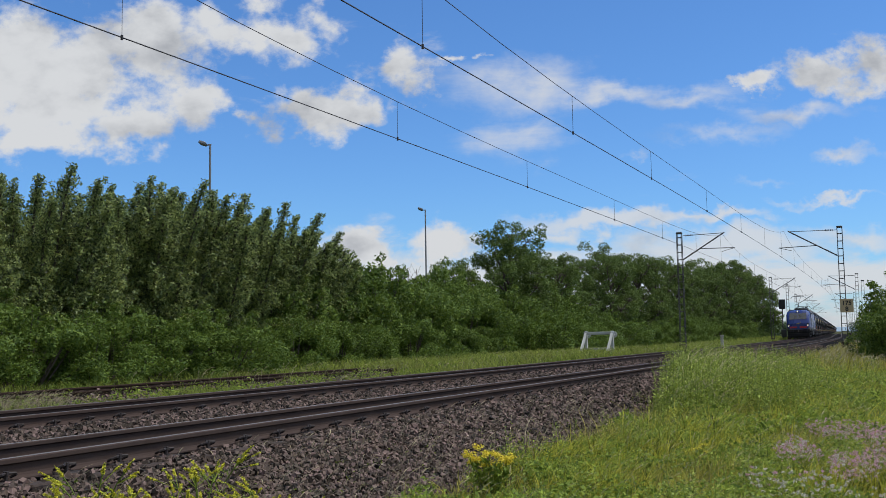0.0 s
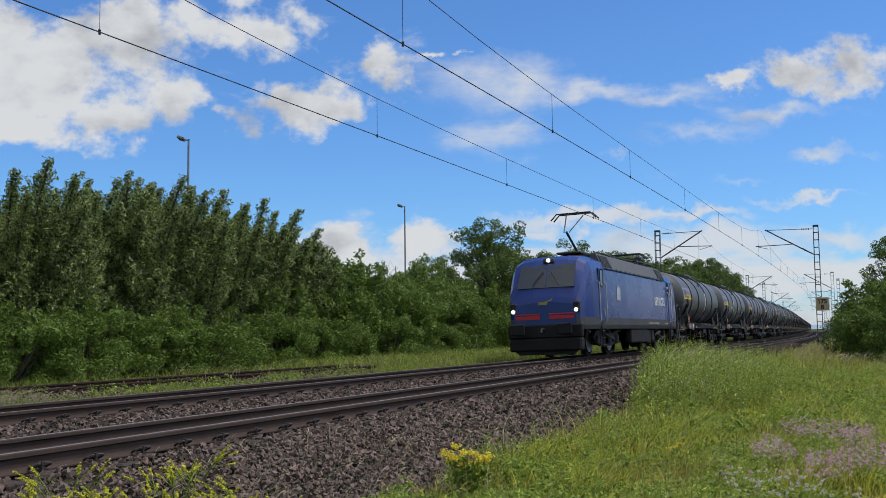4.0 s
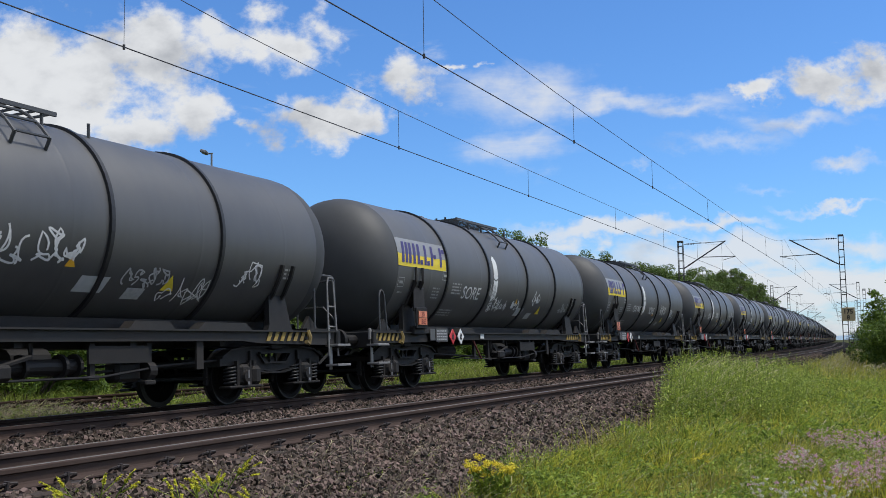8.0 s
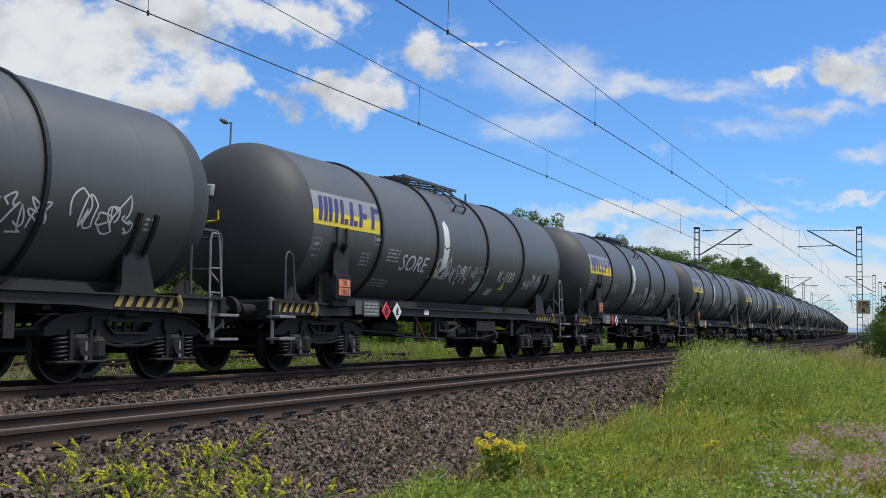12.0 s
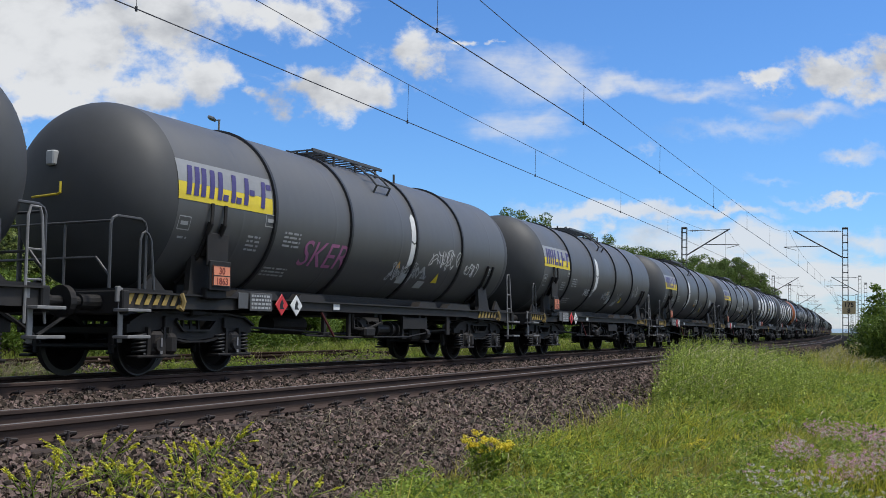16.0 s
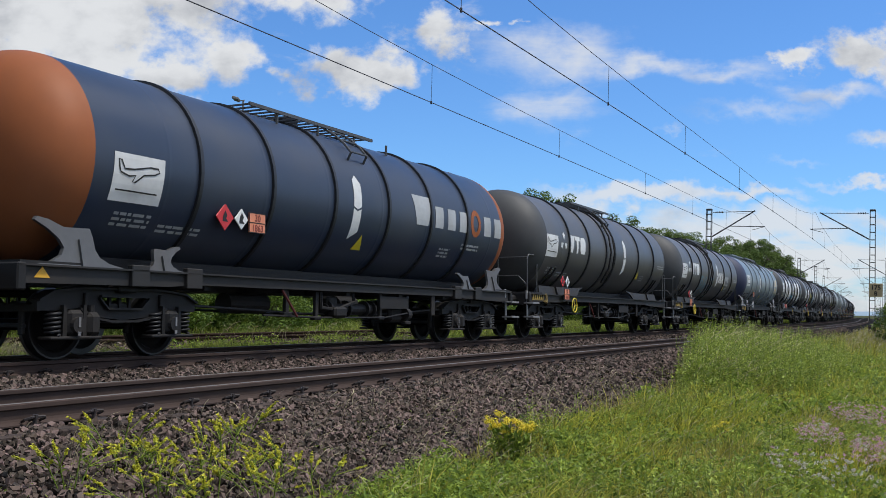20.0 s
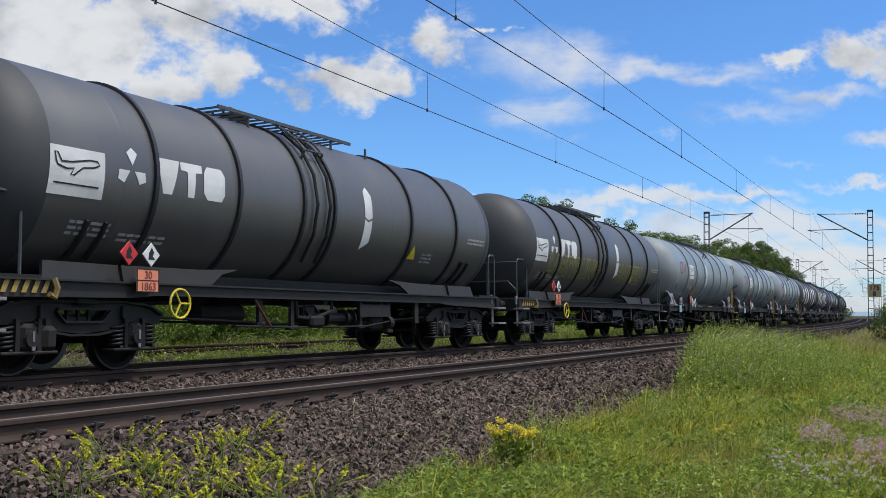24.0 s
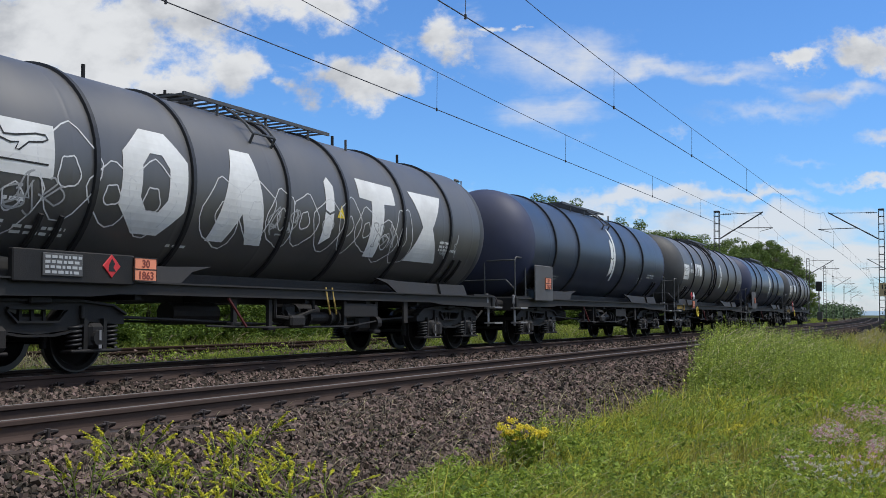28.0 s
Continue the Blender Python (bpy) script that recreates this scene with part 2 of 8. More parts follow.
TANK_DIRT = (0.10, 0.095, 0.085)
M = dict(
    tank_black=paint("black_tank_paint", (0.070, 0.071, 0.072), 0.46, vary=0.18, grain=5, dirt=(0.090, 0.089, 0.086), dirt_amount=0.5, bump=0.05, bump_scale=2.0, per_object=0.18, stretch=(1, 1.4, 0.4), spec=0.85),
    tank_brown=paint("dark_grey_tank_paint", (0.058, 0.058, 0.058), 0.42, vary=0.16, grain=5, dirt=(0.105, 0.098, 0.088), dirt_amount=0.4, bump=0.04, bump_scale=2.0, per_object=0.14, stretch=(1, 1.4, 0.4), spec=1.0, ior=1.55),
    tank_navy=paint("navy_tank_paint", (0.029, 0.042, 0.072), 0.34, vary=0.10, grain=5, dirt=TANK_DIRT, dirt_amount=0.25, bump=0.04, bump_scale=2.0),
    # navy for tank ends, rougher and slightly lighter than the navy shell paint
    tank_end_navy=paint("matt_navy_tank_end", (0.040, 0.048, 0.092), 0.58, vary=0.10, grain=5, dirt=TANK_DIRT, dirt_amount=0.3, bump=0.04, bump_scale=2.0, spec=0.35),
    tank_bluegrey=paint("blue_grey_tank_paint", (0.185, 0.232, 0.260), 0.36, vary=0.10, grain=4, dirt=(0.10, 0.11, 0.115), dirt_amount=0.45, bump=0.04, bump_scale=2.0, stretch=(1, 1.6, 0.35)),
    tank_grey=paint("pale_grey_tank_paint", (0.235, 0.275, 0.290), 0.36, vary=0.10, grain=4, dirt=(0.13, 0.125, 0.12), dirt_amount=0.45, bump=0.04, bump_scale=2.0, per_object=0.06, stretch=(1, 1.6, 0.35)),
    orange=paint("orange_paint", (0.302, 0.088, 0.025), 0.6, vary=0.12, grain=4, dirt=(0.20, 0.09, 0.05), dirt_amount=0.4, spec=0.3),
    ring=paint("ring_black", (0.018, 0.018, 0.02), 0.45, vary=0.2),
    frame=paint("underframe_grey", (0.015, 0.015, 0.0155), 0.65, vary=0.3, grain=7, dirt=(0.050, 0.042, 0.036), dirt_amount=0.5, bump=0.15, spec=0.3),
    bogie=paint("bogie_black", (0.014, 0.0132, 0.013), 0.62, vary=0.4, grain=9, dirt=(0.032, 0.026, 0.022), dirt_amount=0.5, bump=0.25, spec=0.3),
    wheel=paint("wheel_disc_rust", (0.009, 0.008, 0.0075), 0.75, vary=0.3, grain=12, dirt=(0.018, 0.013, 0.011), dirt_amount=0.4, bump=0.1, spec=0.15),
    spring=paint("spring_black", (0.012, 0.0115, 0.012), 0.5, vary=0.3, grain=12, spec=0.5),
    beam=paint("dusty_grey_beam", (0.025, 0.0245, 0.024), 0.6, vary=0.3, grain=6, dirt=(0.040, 0.032, 0.027), dirt_amount=0.6, bump=0.1, spec=0.35),
    step=paint("worn_step_board", (0.22, 0.22, 0.22), 0.55, vary=0.2, grain=16, dirt=(0.12, 0.11, 0.10), dirt_amount=0.5),
    tread=paint("worn_tread", (0.065, 0.065, 0.065), 0.32, metal=0.8, vary=0.2),
    saddle=paint("saddle_grey", (0.085, 0.087, 0.09), 0.55, vary=0.2, dirt=(0.06, 0.05, 0.045), dirt_amount=0.5),
    tube=paint("handrail_grey", (0.075, 0.077, 0.08), 0.45, metal=0.2, vary=0.2),
    pale=paint("pale_grey_enamel", (0.42, 0.44, 0.45), 0.5, vary=0.12, dirt=(0.2, 0.19, 0.17), dirt_amount=0.35),
    white=paint("white_marking", (0.70, 0.71, 0.70), 0.55, vary=0.08, grain=14, dirt=(0.35, 0.34, 0.32), dirt_amount=0.35),
    chalk=paint("white_spray", (0.60, 0.61, 0.61), 0.7, vary=0.25, grain=20),
    dull=paint("faded_grey_lettering", (0.36, 0.37, 0.37), 0.6, vary=0.25, grain=20),
    panel_grey=paint("grey_panel", (0.27, 0.28, 0.29), 0.5, vary=0.12, dirt=(0.16, 0.155, 0.15), dirt_amount=0.35),
    yellow=paint("yellow_marking", (0.72, 0.56, 0.03), 0.5, vary=0.1, dirt=(0.35, 0.28, 0.08), dirt_amount=0.3),
    purple=paint("purple_marking", (0.052, 0.040, 0.16), 0.5, vary=0.1),
    red=paint("red_marking", (0.55, 0.03, 0.035), 0.5, vary=0.12),
    plate=paint("orange_hazard_plate", (0.80, 0.27, 0.15), 0.45, vary=0.1, dirt=(0.45, 0.2, 0.1), dirt_amount=0.35),
    black=paint("black_marking", (0.012, 0.012, 0.012), 0.6, vary=0.2),
    warn=paint("amber_triangle", (0.70, 0.38, 0.03), 0.5, vary=0.12),
    turquoise=paint("turquoise_spray", (0.10, 0.42, 0.42), 0.6, vary=0.15),
    magenta=paint("purple_spray", (0.36, 0.13, 0.25), 0.65, vary=0.2),
    lime=paint("olive_spray", (0.36, 0.33, 0.06), 0.65, vary=0.2),
    ink=paint("dark_blue_spray", (0.025, 0.03, 0.06), 0.65, vary=0.2),
    spray_grey=paint("grey_spray", (0.16, 0.165, 0.155), 0.6, vary=0.3, grain=6),
    tealspray=paint("blue_spray", (0.08, 0.26, 0.36), 0.65, vary=0.2),
    pale_blue=paint("pale_blue_board", (0.30, 0.42, 0.44), 0.5, vary=0.15),
    step_orange=paint("orange_step_board", (0.55, 0.30, 0.05), 0.6, vary=0.2, dirt=(0.2, 0.12, 0.05), dirt_amount=0.5),
    cream=paint("cream_marking", (0.55, 0.48, 0.36), 0.55, vary=0.1),
    loco_blue=paint("locomotive_blue", (0.012, 0.036, 0.190), 0.26, vary=0.05, grain=3, dirt=(0.025, 0.040, 0.15), dirt_amount=0.35, spec=0.6),
    loco_grey=paint("locomotive_grey", (0.055, 0.056, 0.058), 0.55, vary=0.12, dirt=(0.06, 0.05, 0.045), dirt_amount=0.5),
    loco_roof=paint("locomotive_roof_grey", (0.085, 0.084, 0.080), 0.6, vary=0.12, dirt=(0.09, 0.08, 0.07), dirt_amount=0.5),
    glass=paint("dark_window_glass", (0.025, 0.03, 0.034), 0.14, vary=0.05, spec=1.0),
    lamp=glow("headlamp", (1.0, 0.90, 0.74), 1.3),
    rail=paint("rail_rust", (0.062, 0.045, 0.039), 0.9, vary=0.3, grain=3, dirt=(0.078, 0.052, 0.043), dirt_amount=0.5, bump=0.12, spec=0.12),
    railtop=paint("rail_head_steel", (0.20, 0.185, 0.17), 0.5, metal=0.3, vary=0.2, grain=2, stretch=(1, 0.1, 1), spec=0.3),
    railrust=paint("siding_rail_rust", (0.042, 0.027, 0.020), 0.85, vary=0.3, grain=4, spec=0.1),
    clip=paint("rail_clip_rust", (0.030, 0.022, 0.020), 0.7, vary=0.3),
    sleeper=paint("sleeper_timber", (0.055, 0.042, 0.036), 0.9, vary=0.3, grain=6, dirt=(0.09, 0.07, 0.06), dirt_amount=0.6, bump=0.3, per_object=0.2, spec=0.15),
    stone=paint("ballast_stone", (0.108, 0.083, 0.066), 0.85, vary=0.4, grain=40, island=1.0, dirt=(0.105, 0.065, 0.046), dirt_amount=0.35, spec=0.25),
    # near-black, so that the bed's colour stands in for shade between the stones
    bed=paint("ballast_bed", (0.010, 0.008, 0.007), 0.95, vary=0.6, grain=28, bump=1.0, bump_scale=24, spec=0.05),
    # ground colour darkened to stand in for shade between the grass blades
    soil=paint("shade_dark_meadow_ground", (0.055, 0.062, 0.020), 0.95, vary=0.5, grain=5, dirt=(0.085, 0.072, 0.035), dirt_amount=0.5, bump=0.6, bump_scale=9, spec=0.1),
    grass=paint("green_grass", (0.350, 0.375, 0.045), 0.6, vary=0.3, grain=4.0, island=0.85, through_light=0.40, dirt=(0.40, 0.34, 0.12), dirt_amount=0.65, spec=0.2),
    verge=paint("verge_grass", (0.185, 0.262, 0.040), 0.65, vary=0.3, grain=3.0, island=0.7, through_light=0.35, dirt=(0.32, 0.28, 0.10), dirt_amount=0.5, spec=0.2),
    straw=paint("dry_grass", (0.46, 0.41, 0.24), 0.7, vary=0.2, grain=1.0, island=0.3, through_light=0.35),
    weed=paint("weed_leaf", (0.200, 0.285, 0.040), 0.65, vary=0.3, grain=2, island=0.55, through_light=0.4, spec=0.3),
    weed_tall=paint("tall_weed_leaf", (0.255, 0.335, 0.070), 0.65, vary=0.35, grain=2.5, island=0.65, through_light=0.30, spec=0.3),
    bloom_yellow=paint("yellow_blossom", (0.74, 0.64, 0.05), 0.6, vary=0.15, island=0.2, through_light=0.3),
    bloom_lime=paint("lime_yellow_blossom", (0.60, 0.60, 0.05), 0.6, vary=0.2, island=0.35, through_light=0.3),
    bloom_pink=paint("pink_blossom", (0.60, 0.35, 0.42), 0.6, vary=0.15, island=0.25, through_light=0.3),
    bloom_white=paint("white_blossom", (0.58, 0.54, 0.46), 0.6, vary=0.1, island=0.15, through_light=0.3),
    stripe_yellow=paint("worn_yellow_stripe", (0.36, 0.25, 0.06), 0.65, vary=0.3, dirt=(0.10, 0.08, 0.05), dirt_amount=0.8),
    # shell paint again, darker and rougher: the ends' shade is in the colour
    tank_end_black=paint("shade_dark_tank_end", (0.045, 0.047, 0.049), 0.62, vary=0.15, grain=5, dirt=(0.078, 0.078, 0.077), dirt_amount=0.4, bump=0.05, bump_scale=2.0, spec=0.5),
    # pale shell paint made lighter, to offset the shade on the tank ends
    tank_end_grey=paint("lightened_pale_tank_end", (0.270, 0.305, 0.315), 0.5, vary=0.12, grain=4, dirt=(0.13, 0.125, 0.12), dirt_amount=0.5, spec=0.3),
    grit=paint("siding_grit", (0.065, 0.052, 0.038), 0.95, vary=0.5, grain=14, bump=0.8, bump_scale=18, dirt=(0.08, 0.08, 0.03), dirt_amount=0.6, spec=0.1),
    bare_steel=paint("bare_steel_saddle", (0.21, 0.21, 0.22), 0.5, vary=0.2, dirt=(0.09, 0.08, 0.07), dirt_amount=0.5),
    plate_ink=paint("faded_red_ink", (0.22, 0.045, 0.03), 0.6, vary=0.2),
    dull_red_mark=paint("dull_red_marking", (0.30, 0.035, 0.05), 0.55, vary=0.2),
    dull_red=paint("dirty_red_lever", (0.11, 0.020, 0.018), 0.6, vary=0.2),
    bark=paint("bark", (0.085, 0.070, 0.055), 0.9, vary=0.4, grain=9, bump=0.5),
    leaf_a=paint("poplar_leaf", (0.185, 0.250, 0.078), 0.5, vary=0.2, grain=1.2, island=0.9, through_light=0.40, spec=0.5),
    leaf_b=paint("shrub_leaf", (0.106, 0.174, 0.027), 0.62, vary=0.2, grain=1.2, island=0.45, through_light=0.32, spec=0.3),
    leaf_c=paint("dark_tree_leaf", (0.100, 0.158, 0.034), 0.62, vary=0.2, grain=1.2, island=0.45, through_light=0.30, spec=0.3),
    far_leaf=paint("far_wood_leaf", (0.085, 0.135, 0.060), 0.8, vary=0.3, grain=0.4, island=0.35),
    mast=paint("mast_steel", (0.060, 0.062, 0.062), 0.6, vary=0.25, dirt=(0.10, 0.07, 0.05), dirt_amount=0.4),
    wire=paint("copper_wire", (0.030, 0.028, 0.030), 0.5, vary=0.1),
    insulator=paint("brown_insulator", (0.05, 0.03, 0.025), 0.3, vary=0.1),
    galv=paint("galvanised_pole", (0.20, 0.21, 0.22), 0.5, metal=0.3, vary=0.12),
    sign_face=paint("sign_yellow", (0.58, 0.45, 0.25), 0.6, vary=0.1, dirt=(0.4, 0.32, 0.18), dirt_amount=0.4),
    stop_paint=paint("white_buffer_stop_paint", (0.45, 0.47, 0.45), 0.7, vary=0.15, dirt=(0.25, 0.24, 0.2), dirt_amount=0.5),
    concrete=paint("pale_concrete", (0.40, 0.39, 0.36), 0.85, vary=0.2, grain=10),
    # blue distance haze is put into the hill's base colour
    hill=paint("haze_blue_hill", (0.27, 0.36, 0.45), 1.0, vary=0.08, grain=0.01),
)

# ---------------------------------------------------------------- plan of the line
CURVE, NEAR, STRAIGHT = 0.000377, 6.53, 185.0     # curvature, distance of the near rail, end of the curve


def heading(s):
    return CURVE * min(s, STRAIGHT)


def place(s, n, z=0.0):
    """A point s metres along the line and n metres to the left of its nearest rail."""
    a, r = heading(s), 1 / CURVE - n
    d = max(0.0, s - STRAIGHT)
    return Vector((-NEAR - n - r * (1 - math.cos(a)) - d * math.sin(a), r * math.sin(a) + d * math.cos(a), z))


def on_line(s, n, z=0.0, turn=0.0):
    return Matrix.Translation(place(s, n, z)) @ Matrix.Rotation(heading(s) + turn, 4, "Z")


def place_all(s, n, z):
    a = CURVE * np.minimum(s, STRAIGHT)
    r, d = 1 / CURVE - n, np.maximum(0, s - STRAIGHT)
    return np.stack([-NEAR - n - r * (1 - np.cos(a)) - d * np.sin(a), r * np.sin(a) + d * np.cos(a), z], -1)


def bed_height(n):
    """Height of the ballast and the ground."""
    n = np.asarray(n, float)
    return np.interp(n, [-40, -9, -4.5, -2.6, -2.0, -0.75, -0.35, 0, 3, 6.3, 7.6, 9.5, 12.8, 16, 40],
                     [-0.75, -0.72, -0.66, -0.60, -0.52, -0.24, -0.19, -0.19, -0.21, -0.25, -0.36, -0.33, -0.33, -0.36, -0.4])


def grass_edge(s):
    """Where the meadow meets the ballast on the camera's side."""
    return np.interp(s, [0, 6, 8.5, 9.9, 12, 14.4, 17.1, 19.3, 22.6, 26.5, 32, 400], [-2.95, -2.85, -2.42, -2.34, -2.45, -2.42, -2.28, -2.0, -1.45, -0.95, -0.85, -0.85])


# ---------------------------------------------------------------- mesh helpers
# parts whose places on a wagon are counted from 0.72 m before its middle
OFF_MIDDLE = set("""name_panel panel_mark level_mark plate_board hazard_plate bracket card_holder data_board hazard_label number_plate warning_stripe brake_anchor stencil
stencil_box wheel_card warning_triangle grey_card graffiti graffiti_word aircraft_card owner_mark equipment_box earth_strap star_mark brake_wheel side_pipe data_panel
pale_board white_stripe tank_band gangway gangway_legs manhole crown_ladder guide_pin long_gangway""".split())


def part(name, bm, material, parent=None, label="", smooth=False, category="", kind=""):
    me = bpy.data.meshes.new(name)
    bm.to_mesh(me)
    bm.free()
    for mt in material if isinstance(material, (list, tuple)) else [material]:
        me.materials.append(mt)
    if smooth:
        me.polygons.foreach_set("use_smooth", [True] * len(me.polygons))
    ob = new(name, me)
    ob.parent = parent
    if name in OFF_MIDDLE and parent is not None and parent.name.startswith("tank_wagon"):
        ob.matrix_basis = Matrix.Translation((0, -0.72, 0))
    return tagged(ob, label, category, "", kind)


def mesh_of(name, verts, faces, material, parent=None, label="", category="", kind="", smooth=False):
    me = bpy.data.meshes.new(name)
    verts, faces = np.asarray(verts, np.float32).reshape(-1, 3), np.asarray(faces, np.int32)
    k = faces.shape[1]
    me.vertices.add(len(verts)), me.loops.add(faces.size), me.polygons.add(len(faces))
    me.vertices.foreach_set("co", verts.ravel())
    me.loops.foreach_set("vertex_index", faces.ravel())
    me.polygons.foreach_set("loop_start", np.arange(0, faces.size, k, dtype=np.int32))
    me.polygons.foreach_set("use_smooth", np.full(len(faces), smooth))
    me.update(calc_edges=True)
    for mt in material if isinstance(material, (list, tuple)) else [material]:
        me.materials.append(mt)
    ob = new(name, me)
    ob.parent = parent
    return tagged(ob, label, category, "", kind)


def empty(name, m, label, category, group=""):
    ob = new(name)
    ob.empty_display_size = 0.2
    ob.matrix_basis = m
    return tagged(ob, label, category, group)


def box(bm, c, size, rot=None, bevel=0.0, mat=0):
    m = Matrix.Translation(c) @ (rot.to_4x4() if rot else Matrix()) @ Matrix.Diagonal((*size, 1))
    r = bmesh.ops.create_cube(bm, size=1, matrix=m)
    faces = {f for v in r["verts"] for f in v.link_faces}
    for f in faces:
        f.material_index = mat
    if bevel:
        bmesh.ops.bevel(bm, geom=list({e for v in r["verts"] for e in v.link_edges}), offset=bevel, segments=1, affect="EDGES")
    return bm


def rod(bm, a, b, r, seg=8, r2=None, mat=0, caps=True):
    a, b = Vector(a), Vector(b)
    d = b - a
    m = Matrix.Translation((a + b) / 2) @ d.to_track_quat("Z", "Y").to_matrix().to_4x4()
    res = bmesh.ops.create_cone(bm, cap_ends=caps, segments=seg, radius1=r, radius2=r if r2 is None else r2, depth=d.length, matrix=m)
    for f in {f for v in res["verts"] for f in v.link_faces}:
        f.material_index = mat
    return bm


def pipe(bm, pts, r, seg=6, closed=False, mat=0):
    """A bent tube through points."""
    pts = [Vector(p) for p in pts]
    n, rings, side = len(pts), [], None
    for i, p in enumerate(pts):
        a = pts[i - 1] if i or closed else p
        b = pts[(i + 1) % n] if i < n - 1 or closed else p
        d = (b - a).normalized()
        if side is None:
            side = d.orthogonal().normalized()
        side = (side - d * side.dot(d)).normalized()
        up = d.cross(side)
        rings.append([bm.verts.new(p + r * (math.cos(t) * side + math.sin(t) * up)) for t in (2 * math.pi * k / seg for k in range(seg))])
    for i in range(n if closed else n - 1):
        u, v = rings[i], rings[(i + 1) % n]
        for k in range(seg):
            f = bm.faces.new((u[k], u[(k + 1) % seg], v[(k + 1) % seg], v[k]))
            f.material_index = mat
    if not closed:
        bm.faces.new(rings[0][::-1]).material_index = mat
        bm.faces.new(rings[-1]).material_index = mat
    return bm


def prism(bm, outline, axis, lo, hi, mat=0):
    """A flat outline pushed along an axis: 'x' (outline in y, z), 'y' (x, z) or 'z' (x, y)."""
    def at(p, h):
        return {"x": (h, p[0], p[1]), "y": (p[0], h, p[1]), "z": (p[0], p[1], h)}[axis]
    a = [bm.verts.new(at(p, lo)) for p in outline]
    b = [bm.verts.new(at(p, hi)) for p in outline]
    fs = [bm.faces.new(a[::-1]), bm.faces.new(b)]
    for i in range(len(a)):
        j = (i + 1) % len(a)
        fs.append(bm.faces.new((a[i], a[j], b[j], b[i])))
    for f in fs:
        f.material_index = mat
    bmesh.ops.recalc_face_normals(bm, faces=fs)
    return bm


def lathe_y(bm, prof, seg=48, centre=(0, 0), cap=True, mat=0):
    """Turns a profile of (y, radius) about the y axis through centre (x, z)."""
    rings = []
    for y, r in prof:
        if r < 1e-4:
            rings.append([bm.verts.new((centre[0], y, centre[1]))])
        else:
            rings.append([bm.verts.new((centre[0] + r * math.cos(t), y, centre[1] + r * math.sin(t))) for t in (2 * math.pi * k / seg for k in range(seg))])
    for u, v in zip(rings, rings[1:]):
        for k in range(seg):
            j = (k + 1) % seg
            q = [u[k % len(u)], u[j % len(u)], v[j % len(v)], v[k % len(v)]]
            q = list(dict.fromkeys(q))
            if len(q) > 2:
                bm.faces.new(q).material_index = mat
    if cap:
        for ring in (rings[0], rings[-1]):
            if len(ring) > 1:
                bm.faces.new(ring).material_index = mat
    bmesh.ops.recalc_face_normals(bm, faces=bm.faces[:])
    return bm


def letters(text, size, thick=0.0, slant=0.0, space=1.0):
    """A flat bmesh of a word in the built-in font, its left foot at the origin, and its width."""
    cu = bpy.data.curves.new("word", "FONT")
    cu.body, cu.size, cu.offset, cu.shear, cu.resolution_u, cu.space_character = text, size, thick, slant, 3, space
    ob = bpy.data.objects.new("word", cu)
    me = ob.to_mesh()
    bm = bmesh.new()
    bm.from_mesh(me)
    ob.to_mesh_clear()
    bpy.data.objects.remove(ob)
    bpy.data.curves.remove(cu)
    xs = [v.co.x for v in bm.verts] or [0]
    return bm, max(xs)


def slice_rows(bm, step):
    ys = [v.co.y for v in bm.verts]
    y = min(ys) + step
    while y < max(ys):
        bmesh.ops.bisect_plane(bm, geom=bm.verts[:] + bm.edges[:] + bm.faces[:], plane_co=(0, y, 0), plane_no=(0, 1, 0))
        y += step


def flat_poly(bm, pts, mat=0):
    f = bm.faces.new([bm.verts.new((x, y, 0)) for x, y in pts])
    f.material_index = mat
    return f


def strokes(bm, lines, w):
    """Flat ribbons along lines of (x, y)."""
    for line in lines:
        pts = [Vector((x, y, 0)) for x, y in line]
        prev = None
        for i, p in enumerate(pts):
            d = (pts[min(i + 1, len(pts) - 1)] - pts[max(i - 1, 0)])
            d = d.normalized() if d.length > 1e-6 else Vector((1, 0, 0))
            o = Vector((-d.y, d.x, 0)) * w / 2
            pair = bm.verts.new(p + o), bm.verts.new(p - o)
            if prev:
                bm.faces.new((prev[0], prev[1], pair[1], pair[0]))
            prev = pair


TANK_R, TANK_Z = 1.47, 2.70


def wrap(bm, y0, z0, lift=0.006, r=TANK_R, step=0.12):
    """Lays a flat drawing on the tank's side towards +x; its origin goes to (y0, z0)."""
    slice_rows(bm, step)
    p0 = math.asin(max(-1, min(1, (z0 - TANK_Z) / r)))
    for v in bm.verts:
        p = p0 + v.co.y / r
        rr = r + lift + v.co.z
        v.co = Vector((rr * math.cos(p), y0 + v.co.x, TANK_Z + rr * math.sin(p)))
    bmesh.ops.recalc_face_normals(bm, faces=bm.faces[:])
    for f in bm.faces:
        c = f.calc_center_median()
        if f.normal.x * c.x + f.normal.z * (c.z - TANK_Z) < 0:
            f.normal_flip()
    return bm

# ---------------------------------------------------------------- ground
def grid_sheet(name, ss, nn, height, material, label, kind="structure"):
    S, Nn = np.meshgrid(ss, nn, indexing="ij")
    V = place_all(S.ravel(), Nn.ravel(), height(Nn.ravel(), S.ravel()))
    i = np.arange(len(ss) - 1)[:, None] * len(nn) + np.arange(len(nn) - 1)[None]
    i = i.ravel()
    F = np.stack([i, i + len(nn), i + len(nn) + 1, i + 1], 1)[:, ::-1]
    ob = mesh_of(name, V, F, material, None, label, "", kind, smooth=True)
    return ob


